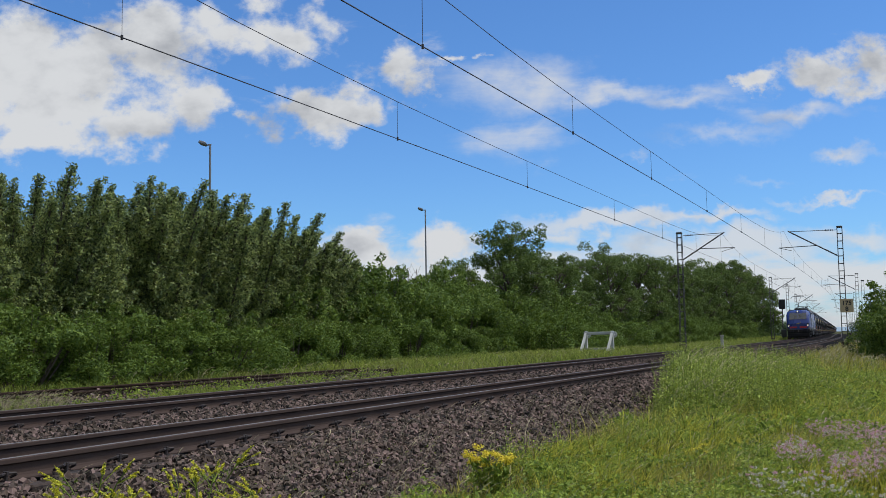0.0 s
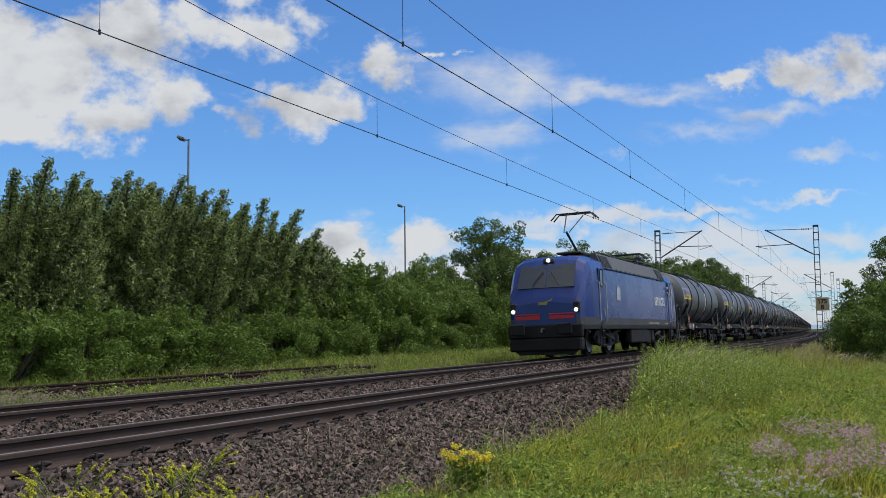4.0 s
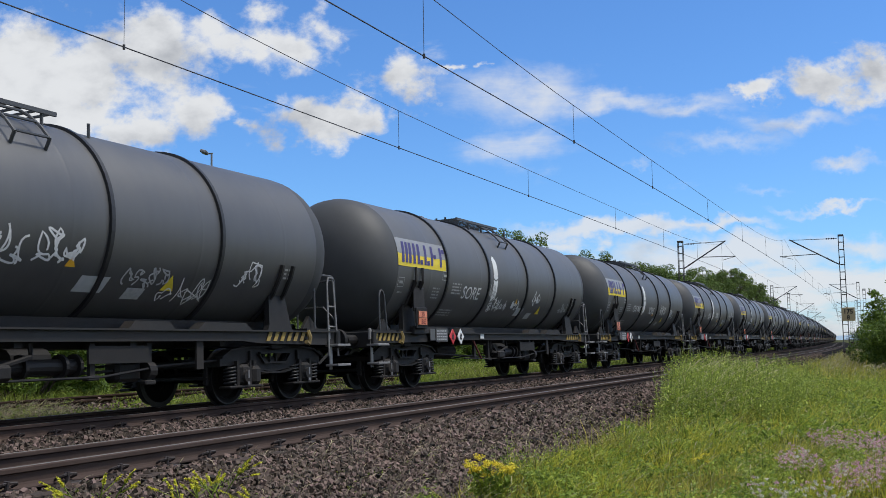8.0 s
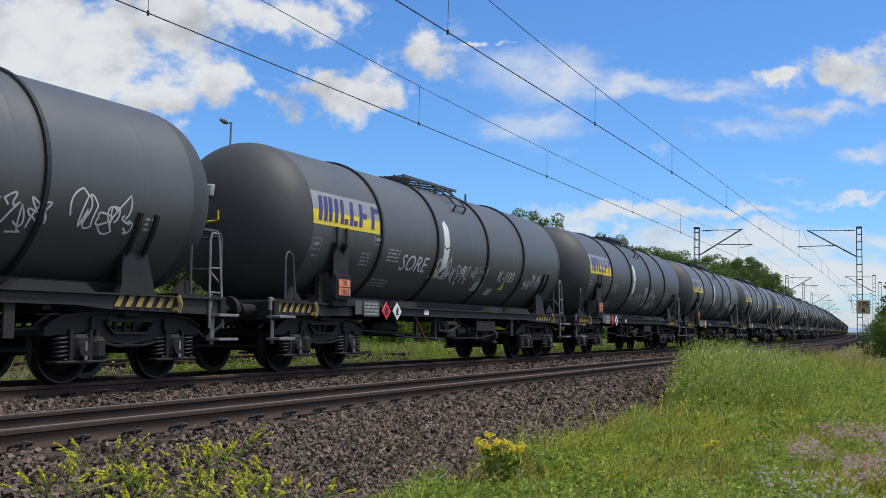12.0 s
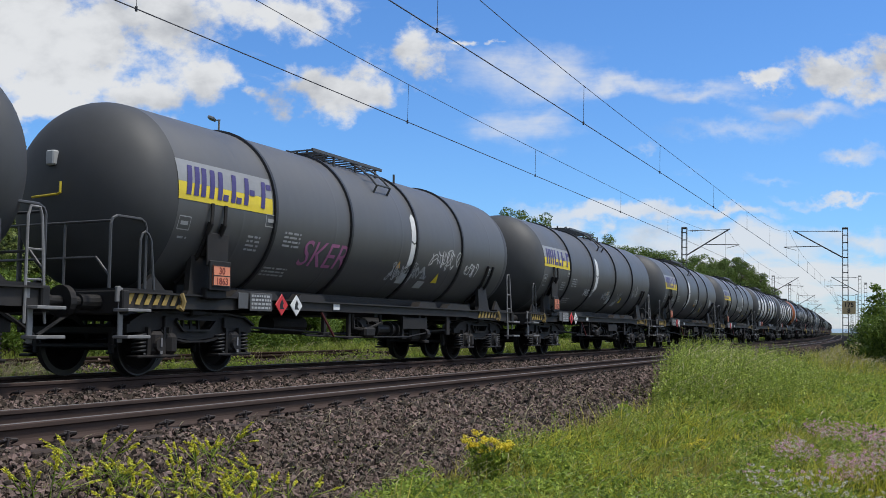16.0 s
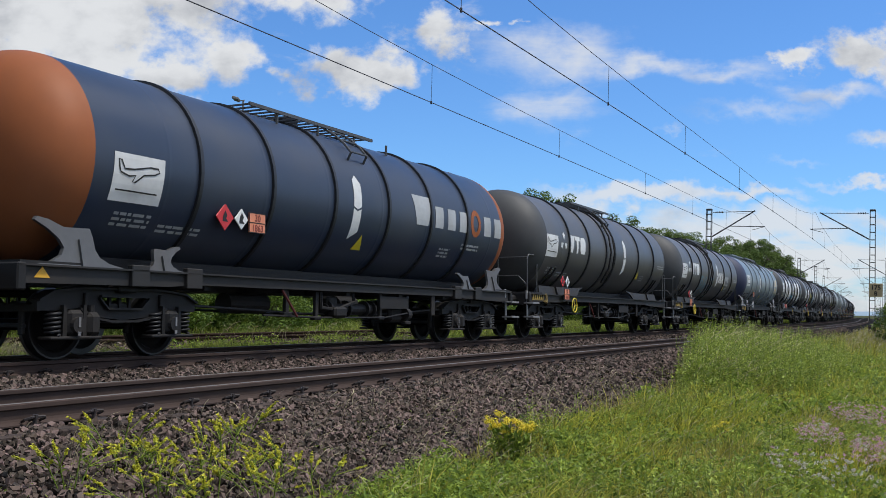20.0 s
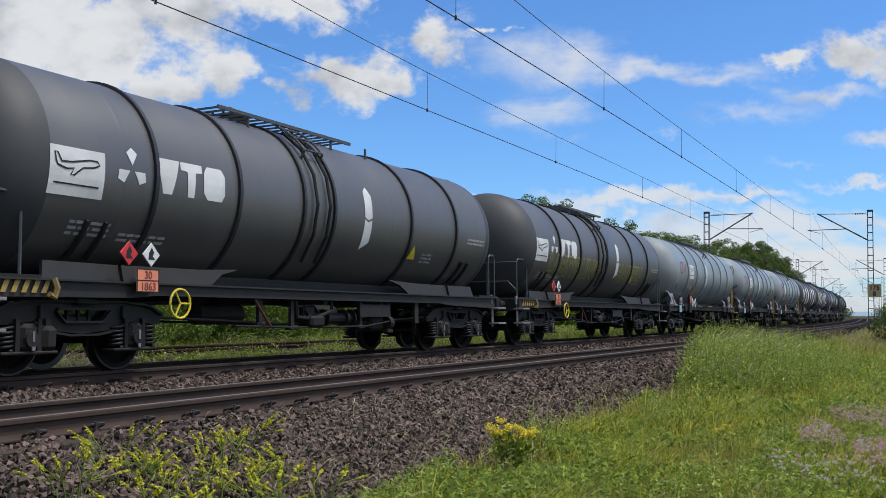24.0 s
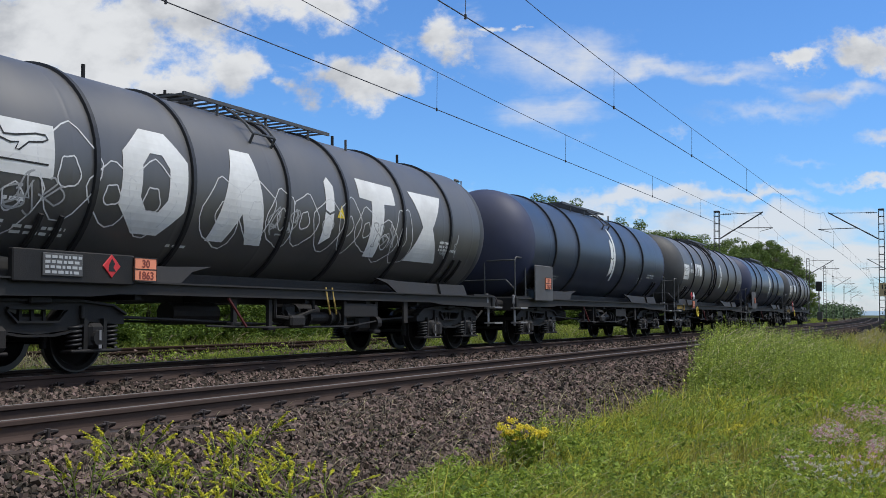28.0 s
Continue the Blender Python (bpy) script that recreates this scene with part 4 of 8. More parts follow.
def underframe(wagon, half_l, mat="frame"):
    """Side beams, headstocks, cross beams and brake gear."""
    inner = half_l - 0.66
    for sx in (-1, 1):
        bm = bmesh.new()
        prism(bm, [(-inner, 1.20), (inner, 1.20), (inner, 0.98), (6.9 if inner > 6.9 else inner, 0.96), (4.9, 1.0), (4.4, 1.04), (-4.4, 1.04), (-4.9, 1.0), (-inner, 0.98)], "x", sx * 1.24 - 0.05, sx * 1.24 + 0.05)
        part("side_beam", bm, M["beam"], wagon)
        bm = bmesh.new()
        box(bm, (sx * 1.26, 0, 1.205), (0.18, 2 * inner, 0.025))
        part("beam_flange", bm, M["beam"], wagon)
    for sy in (-1, 1):
        bm = bmesh.new()
        box(bm, (0, sy * (inner - 0.05), 1.06), (2.7, 0.14, 0.34), bevel=0.02)
        part("headstock", bm, M[mat], wagon)
        bm = bmesh.new()
        box(bm, (0, sy * (inner - 0.55), 1.24), (2.6, 1.0, 0.04))
        part("end_platform", bm, M[mat], wagon)
    for sx in (-1, 1):
        bm = bmesh.new()
        box(bm, (sx * 0.78, 0, 1.28), (0.06, 2 * inner - 3.4, 0.22))
        part("tank_bearer", bm, M["bogie"], wagon)
    for y in (-4.0, -2.0, 0.0, 2.0, 4.0):
        bm = bmesh.new()
        box(bm, (0, y, 1.05), (2.4, 0.12, 0.16))
        part("cross_beam", bm, M["bogie"], wagon)
    bm = bmesh.new()
    box(bm, (0, 0, 1.08), (0.5, 2 * inner, 0.22))
    part("centre_sill", bm, M["bogie"], wagon)
    bm = bmesh.new()
    rod(bm, (0.2, -2.4, 0.80), (0.2, -1.3, 0.80), 0.18, 14)
    part("air_reservoir", bm, M["bogie"], wagon)
    bm = bmesh.new()
    rod(bm, (0.8, 0.1, 0.80), (0.8, 0.75, 0.80), 0.17, 12)
    rod(bm, (0.8, 0.75, 0.80), (0.8, 1.2, 0.80), 0.05, 8)
    box(bm, (0.95, -0.35, 0.80), (0.3, 0.34, 0.3), bevel=0.04)
    part("brake_cylinder", bm, M["bogie"], wagon)
    bm = bmesh.new()
    pipe(bm, [(1.0, -4.2, 0.74), (1.0, -1.0, 0.62), (1.0, 1.4, 0.62), (1.0, 4.2, 0.74)], 0.022)
    pipe(bm, [(-1.0, -4.2, 0.74), (-1.0, 1.4, 0.60), (-1.0, 4.2, 0.74)], 0.022)
    part("brake_rigging", bm, M["bogie"], wagon)
    for y in (1.7, 3.4):
        bm = bmesh.new()
        box(bm, (1.22, y, 0.86), (0.04, 1.15 if y < 2 else 0.16, 0.24 if y < 2 else 0.5))
        part("equipment_plate", bm, M["frame"], wagon)
    # bottom outlet and its levers
    bm = bmesh.new()
    rod(bm, (1.02, -0.55, 0.72), (1.02, 1.05, 0.72), 0.10, 12)
    for y in (-0.5, 0.15, 0.8, 1.05):
        rod(bm, (1.02, y, 0.72), (1.02, y + 0.05, 0.72), 0.165, 14)
    part("outlet_pipe", bm, M["bogie"], wagon)
    bm = bmesh.new()
    rod(bm, (1.25, -2.15, 1.02), (1.28, -1.75, 0.58), 0.022, 6)
    part("outlet_lever", bm, M["dull_red"], wagon)
    for y, z0 in ((-1.9, 0.62), (-1.0, 0.55), (1.25, 0.55), (2.35, 0.45)):
        bm = bmesh.new()
        box(bm, (1.15, y, (z0 + 1.02) / 2), (0.06, 0.09, 1.02 - z0))
        box(bm, (1.15, y, z0), (0.12, 0.22, 0.07), bevel=0.015)
        part("hanger", bm, M["frame"], wagon)
    bm = bmesh.new()
    pipe(bm, [(1.2, -2.6, 0.60), (1.2, -1.0, 0.56), (1.2, 1.4, 0.56), (1.2, 2.4, 0.66)], 0.018)
    part("brake_pipe", bm, M["bogie"], wagon)
    bm = bmesh.new()
    box(bm, (0.95, 2.05, 0.62), (0.28, 0.5, 0.30), bevel=0.05)
    rod(bm, (1.12, 2.3, 0.62), (1.12, 2.45, 0.62), 0.13, 12)
    part("load_valve", bm, M["bogie"], wagon)
    bm = bmesh.new()
    pipe(bm, [(1.18, -0.9, 1.02), (1.20, -0.9, 0.74), (1.20, -0.4, 0.70), (1.20, 0.2, 0.85), (1.18, 0.2, 1.02)], 0.035)
    box(bm, (1.2, -0.35, 0.66), (0.18, 0.42, 0.2), bevel=0.04)
    part("outlet_valve", bm, M["bogie"], wagon)


def top_walk(wagon, y0, y1, ladder_y):
    """Gangway and dome fittings on the tank's crown, and the short ladder beside it."""
    z = TANK_Z + TANK_R
    bm = bmesh.new()
    for y in np.arange(y0 + 0.06, y1, 0.24):
        box(bm, (0.42, y, z + 0.035), (0.56, 0.05, 0.025))
    for sx in (0.12, 0.72):
        box(bm, (sx, (y0 + y1) / 2, z + 0.03), (0.04, y1 - y0, 0.06))
    part("gangway", bm, M["tube"], wagon)
    for y in np.linspace(y0 + 0.1, y1 - 0.1, 4):
        bm = bmesh.new()
        rod(bm, (0.70, y, z - 0.35), (0.70, y, z + 0.03), 0.025, 6)
        part("gangway_leg", bm, M["tube"], wagon)
    bm = bmesh.new()
    rod(bm, (-0.12, ladder_y - 0.6, z - 0.02), (-0.12, ladder_y - 0.6, z + 0.14), 0.30, 20)
    rod(bm, (-0.12, ladder_y - 0.6, z + 0.14), (-0.12, ladder_y - 0.6, z + 0.18), 0.34, 20)
    for k in range(6):
        rod(bm, (-0.12 + 0.31 * math.cos(k), ladder_y - 0.6 + 0.31 * math.sin(k), z + 0.1), (-0.12 + 0.31 * math.cos(k), ladder_y - 0.6 + 0.31 * math.sin(k), z + 0.24), 0.025, 6)
    part("manhole", bm, M["frame"], wagon)
    bm = bmesh.new()
    for dy in (-0.28, 0.28):
        pts = [(1.0 * (TANK_R + 0.14) * math.cos(p), ladder_y + dy, TANK_Z + (TANK_R + 0.14) * math.sin(p)) for p in np.radians([66, 56, 46, 37])]
        pipe(bm, [(0.70, ladder_y + dy, z + 0.04), *pts], 0.022)
    for p in np.radians([62, 50, 38]):
        rod(bm, ((TANK_R + 0.14) * math.cos(p), ladder_y - 0.28, TANK_Z + (TANK_R + 0.14) * math.sin(p)), ((TANK_R + 0.14) * math.cos(p), ladder_y + 0.28, TANK_Z + (TANK_R + 0.14) * math.sin(p)), 0.02, 6)
    for dy in (-0.28, 0.28):
        rod(bm, ((TANK_R + 0.14) * math.cos(0.65), ladder_y + dy, TANK_Z + (TANK_R + 0.14) * math.sin(0.65)), ((TANK_R - 0.02) * math.cos(0.60), ladder_y + dy, TANK_Z + (TANK_R - 0.02) * math.sin(0.60)), 0.025, 6)
    part("crown_ladder", bm, M["tube"], wagon)


def cheek(wagon, y, end):
    """The long low plate under a tank's end, drawn out to a point towards the wagon's middle."""
    shape = [(-2.75, 1.19), (0.42, 1.19), (0.35, 1.46), (-1.0, 1.45), (-2.6, 1.46), (-3.55, 1.50), (-3.1, 1.40)]
    for sx in (-1, 1):
        bm = bmesh.new()
        prism(bm, [(end * a, b) for a, b in shape], "x", sx * 1.13 - 0.025, sx * 1.13 + 0.025)
        bmesh.ops.triangulate(bm, faces=[f for f in bm.faces if len(f.verts) > 4])
        box(bm, (sx * 1.16, -end * 0.95, 1.32), (0.10, 0.05, 0.26))
        for v in bm.verts:
            v.co.x -= sx * (v.co.z - 1.19) * 0.25 - sx * 0.04
            v.co.y += y
        part("saddle", bm, M["beam"], wagon)
        bm = bmesh.new()
        for d in (-0.16, 0.16):
            pipe(bm, [((TANK_R + 0.035) * math.cos(p) * sx, y - end * 0.35 + d, TANK_Z + (TANK_R + 0.035) * math.sin(p)) for p in np.radians([-52, -42, -34, -28])], 0.035, 4)
        part("tank_strap", bm, M["frame"], wagon)


def long_saddle(wagon, y, end, mat):
    """What carries a tank's end: a ribbed bolster cheek over the bogie, low pads along the beam and two tall straps up the shell."""
    for sx in (-1, 1):
        bm = bmesh.new()
        prism(bm, [(end * a, b) for a, b in ((-0.80, 1.0), (0.25, 1.0), (0.02, 1.28), (-0.10, 1.86), (-0.56, 1.86), (-0.62, 1.32))], "x", sx * 1.20 - 0.05, sx * 1.20 + 0.05)
        prism(bm, [(end * a, b) for a, b in ((0.40, 1.19), (1.20, 1.19), (0.98, 1.26), (0.72, 1.50))], "x", sx * 1.16 - 0.03, sx * 1.16 + 0.03)
        bmesh.ops.recalc_face_normals(bm, faces=bm.faces[:])
        for v in bm.verts:
            v.co.x -= sx * (v.co.z - 1.19) * 0.10
            v.co.y += y
        part("saddle", bm, M[mat], wagon)
        bm = bmesh.new()
        for d in (-0.16, 0.16):
            pipe(bm, [((TANK_R + 0.035) * math.cos(p) * sx, y - end * 0.35 + d, TANK_Z + (TANK_R + 0.035) * math.sin(p)) for p in np.radians([-58, -46, -34, -22, -14])], 0.04, 4)
        part("tank_strap", bm, M[mat], wagon)
    for a, w in ((-1.75, 0.72), (-3.45, 0.50)):
        bm = bmesh.new()
        c = y + end * a
        for sx in (-1, 1):
            prism(bm, [(c - w, 1.21), (c + w, 1.21), (c + w * 0.72, 1.34), (c - w * 0.72, 1.34)], "x", sx * 1.10 - 0.10, sx * 1.10 + 0.10)
        box(bm, (0, c, 1.17), (2.2, 0.16, 0.10))
        part("saddle_pad", bm, M["beam"], wagon)


def end_rails(wagon, y, dirn, big=True):
    """Railings of the brake platform at one end: tall rounded hoops at the sides, two cross bars that droop to the corners."""
    d = dirn * (0.70 if big else 0.34)
    for x in (-1.25, 1.25):
        bm = bmesh.new()
        pipe(bm, [(x, y, 1.25), (x, y, 2.14), (x, y + d * 0.05, 2.22), (x, y + d * 0.16, 2.26), (x, y + d * 0.84, 2.26), (x, y + d * 0.95, 2.22), (x, y + d, 2.14), (x, y + d, 1.25)], 0.022)
        part("platform_handrail", bm, M["tube"], wagon)
    if big:
        bm = bmesh.new()
        pipe(bm, [(-1.25, y, 2.18), (1.25, y, 2.18)], 0.02)
        pipe(bm, [(-1.25, y, 1.42), (-1.0, y, 1.68), (1.0, y, 1.68), (1.25, y, 1.42)], 0.02)
        for x in (-0.5, 0.4):
            pipe(bm, [(x, y, 1.25), (x, y, 2.18)], 0.02)
        part("platform_railing", bm, M["tube"], wagon)


def steps(wagon, y, x=1.3, mat="step", w=0.34):
    """Two pale foot boards on a bent flat bar below the beam's end."""
    bm = bmesh.new()
    box(bm, (x - 0.03, y - w / 2, 0.88), (0.03, 0.09, 0.76), bevel=0.008)
    box(bm, (x - 0.03, y - w / 2 - 0.06, 1.17), (0.05, 0.08, 0.22), bevel=0.01)
    part("step_hanger", bm, M["step"], wagon)
    for z in (0.95, 0.58):
        bm = bmesh.new()
        box(bm, (x + 0.03, y, z), (0.28, w + 0.12, 0.045), bevel=0.008)
        part("step", bm, M[mat], wagon)


def plate_on(wagon, name, y, z, w, h, mat, x=1.36, label="", turn=0.0):
    """A flat plate on the wagon's flank."""
    bm = bmesh.new()
    box(bm, (x, y, z), (0.02, w, h), Matrix.Rotation(turn, 3, "X") if turn else None, bevel=0.006)
    return part(name, bm, M[mat], wagon, label)


def hazard_plate(wagon, y, z, x):
    pl = plate_on(wagon, "hazard_plate", y, z, 0.42, 0.32, "plate", x, "orange hazard plate with black numbers")
    bm = bmesh.new()
    box(bm, (x + 0.012, y, z), (0.006, 0.42, 0.014))
    for a, b in ((0.206, 0.0), (-0.206, 0.0)):
        box(bm, (x + 0.012, y + a, z), (0.006, 0.012, 0.32))
    for b in (0.155, -0.155):
        box(bm, (x + 0.012, y, z + b), (0.006, 0.42, 0.012))
    part("plate_border", bm, M["black"], pl)
    for word, dz in (("30", 0.025), ("1863", -0.135)):
        bm, w = letters(word, 0.15, 0.004)
        for v in bm.verts:
            v.co = Vector((x + 0.014, y - w / 2 + v.co.x, z + dz + v.co.y))
        bmesh.ops.recalc_face_normals(bm, faces=bm.faces[:])
        part("hazard_number", bm, M["plate_ink"], pl)


def diamond(wagon, y, z, x, mat, size=0.27):
    d = plate_on(wagon, "hazard_label", y, z, size, size, mat, x, "red flame hazard label" if mat == "red" else "white environmental hazard label", turn=radians(45))
    bm = bmesh.new()
    prism(bm, [(y - 0.06, z - 0.07), (y + 0.07, z - 0.07), (y + 0.02, z - 0.02), (y + 0.05, z + 0.03), (y, z + 0.10), (y - 0.05, z + 0.02)], "x", x + 0.011, x + 0.014)
    part("hazard_symbol", bm, M["black"], d)


def stripes(wagon, y0, y1, z=1.12, x=1.305, h=0.17):
    """Black and yellow warning stripes on the beam."""
    n = 6
    for k in range(n):
        a = y0 + (y1 - y0) * k / n
        w = (y1 - y0) / n
        bm = bmesh.new()
        prism(bm, [(a, z - h / 2), (a + w * 0.5, z - h / 2), (a + w, z + h / 2), (a + w * 0.5, z + h / 2)], "x", x, x + 0.008)
        part("warning_stripe", bm, M["stripe_yellow"], wagon)
    bm = bmesh.new()
    pipe(bm, [(x + 0.03, y1 + 0.02, z + 0.1), (x + 0.06, y1 + 0.05, z - 0.02), (x + 0.05, y1 + 0.02, z - 0.14), (x + 0.05, y1 - 0.06, z - 0.10)], 0.042)
    part("brake_anchor", bm, M["stripe_yellow"], wagon)


def drawing(wagon, name, bm, y, z, mat, label="", lift=0.006, step=0.12):
    return part(name, wrap(bm, y, z, lift, TANK_R, step), M[mat], wagon, label)


def end_drawing(wagon, bm, x, z, mat, label="", lift=0.03):
    """Lays a flat drawing on the dished front end; its origin goes to (x, z)."""
    slice_rows(bm, 0.1)
    for v in bm.verts:
        px, pz = x + v.co.x, z + v.co.y
        rr = min(0.999, math.hypot(px, pz - TANK_Z) / TANK_R)
        v.co = Vector((px, -(6.5 + max(0.0, 1 - rr ** 2.35) ** 0.45) - lift, pz))
    bmesh.ops.recalc_face_normals(bm, faces=bm.faces[:])
    return part("end_graffiti", bm, M[mat], wagon, label)


def bar_rows(rows, w, h, gap, rng):
    """Small unreadable stencil lines, as bars."""
    bm = bmesh.new()
    for i in range(rows):
        x = 0.0
        while x < w:
            k = rng.uniform(0.05, 0.22)
            flat_poly(bm, [(x, -i * gap), (min(x + k, w), -i * gap), (min(x + k, w), -i * gap + h), (x, -i * gap + h)])
            x += k + rng.uniform(0.02, 0.06)
    return bm


def scribble(rng, n, h, w):
    """A spray tag: looping strokes in a row, no letters."""
    lines, x = [], 0.0
    for i in range(n):
        k = rng.randint(4, 7)
        p, pts = (x + rng.uniform(-0.02, 0.02), rng.uniform(0, h * 0.3)), []
        for j in range(k):
            pts.append(p)
            q = (x + rng.uniform(-0.05, 0.22) * h / 0.4, rng.choice((0.05, 0.3, 0.6, 0.95)) * h + rng.uniform(-0.05, 0.05))
            c = ((p[0] + q[0]) / 2 + rng.uniform(-0.22, 0.22) * h / 0.4, (p[1] + q[1]) / 2 + rng.uniform(-0.18, 0.18) * h / 0.4)
            for t in (0.17, 0.34, 0.5, 0.67, 0.84):
                pts.append(((1 - t) ** 2 * p[0] + 2 * t * (1 - t) * c[0] + t * t * q[0], (1 - t) ** 2 * p[1] + 2 * t * (1 - t) * c[1] + t * t * q[1]))
            p = q
        lines.append(pts)
        x += rng.uniform(0.16, 0.26) * h / 0.4
    bm = bmesh.new()
    strokes(bm, lines, w)
    return bm


def tag_word(wagon, text, y, z, size, mat="chalk", thick=0.0, slant=0.2):
    return drawing(wagon, "graffiti_word", letters(text, size, thick, slant)[0], y, z, mat)


def bubble_word(wagon, text, y, z, size, edge="lime", fill="tank_brown", note="olive outlines of sprayed letters"):
    """Outlined letters sprayed on the tank."""
    out = drawing(wagon, "graffiti", letters(text, size, 0.05)[0], y, z, edge, note)
    part("graffiti_fill", wrap(letters(text, size, 0.012)[0], y, z, 0.012, TANK_R, 0.12), M[fill], out)


def bubbles(wagon, rng, y0, y1):
    """A row of large overlapping outlines in thin chalky paint."""
    y = y0
    while y < y1:
        rx, rz, lines = rng.uniform(0.28, 0.5), rng.uniform(0.38, 0.62), []
        for k, f in ((0, 1.0), (1, 0.35)):
            ph = rng.uniform(0, 6)
            lines.append([(rx + f * rx * (1 + 0.16 * math.sin(3 * a + ph)) * math.cos(a), rz + f * rz * (1 + 0.12 * math.cos(4 * a + ph)) * math.sin(a)) for a in np.linspace(0, 6.283, 22)])
        bm = bmesh.new()
        strokes(bm, lines, 0.02)
        drawing(wagon, "graffiti", bm, y, rng.uniform(1.75, 2.0), "chalk", "thin white bubble outline of sprayed lettering")
        y += rx * 1.7


def chevron(wagon, y, z0=2.02, w=0.27):
    bm = bmesh.new()
    h = 1.24
    flat_poly(bm, [(0, 0.0), (w, 0.16), (w, h / 2 - 0.02), (w / 2, h / 2 - 0.07), (0, h / 2 - 0.02)])
    flat_poly(bm, [(0, h / 2 + 0.02), (w / 2, h / 2 - 0.03), (w, h / 2 + 0.02), (w, h - 0.16), (w * 0.45, h), (0, h - 0.1)])
    drawing(wagon, "level_mark", bm, y, z0, "white", "white painted stripe with a dark notch")


def triangle(wagon, y, z, s=0.24, mat="warn"):
    bm = bmesh.new()
    flat_poly(bm, [(0, 0), (s, 0), (s * 0.5, s * 0.95)])
    drawing(wagon, "warning_triangle", bm, y, z, mat)


def plane_card(wagon, y, z, w=0.92, h=0.66):
    """White card with the outline of an aircraft and a line below it."""
    bm = bmesh.new()
    flat_poly(bm, [(0, 0), (w, 0), (w, h), (0, h)])
    card = drawing(wagon, "aircraft_card", bm, y, z, "white", "white card with an outlined aircraft")
    k = w
    out = [(0.10, 0.46), (0.13, 0.40), (0.30, 0.36), (0.42, 0.38), (0.37, 0.29), (0.43, 0.29), (0.58, 0.40), (0.80, 0.43), (0.89, 0.47), (0.85, 0.52), (0.70, 0.52), (0.38, 0.46), (0.20, 0.45), (0.13, 0.56), (0.08, 0.57), (0.10, 0.46)]
    bm = bmesh.new()
    strokes(bm, [[(x * k, yy * h / 0.66 * 1.0) for x, yy in out], [(0.08 * k, 0.16 * h / 0.66), (0.9 * k, 0.16 * h / 0.66)]], 0.022)
    part("aircraft_outline", wrap(bm, y, z, 0.012), M["black"], card)


def common_parts(wagon, half_l, half_t, shell, end, bands, walk_y, ladder, front=None, frame_mat="frame", saddles="frame", pivot=5.53, front_steps=True):
    tank(wagon, half_t, shell, end, bands, front)
    underframe(wagon, half_l, frame_mat)
    buffers(wagon, half_l)
    for y in (-pivot, pivot):
        bogie(wagon, y)
    for sy in (-1, 1):
        if saddles == "cheek":
            cheek(wagon, sy * (half_t - 1.55), sy)
            continue
        if saddles == "frame":
            long_saddle(wagon, sy * (half_t - 1.55), sy, saddles)
            continue
        for d, wd in ((0.06, 0.34), (1.16, 0.34)):
            bm = bmesh.new()
            box(bm, (1.30, sy * (pivot - d), 1.13), (0.10, wd, 0.30), bevel=0.012)
            part("sill_box", bm, M["beam"], wagon)
        saddle(wagon, sy * (half_t - 1.0), 0.72, saddles, sy)
        saddle(wagon, sy * (half_t - 2.5), 0.46, saddles, -sy, 1.58)
    top_walk(wagon, walk_y[0], walk_y[1], ladder)
    if front_steps:
        steps(wagon, -half_l + 0.85)
    steps(wagon, half_l - 0.72)


GROUP = "tank wagons of the train"


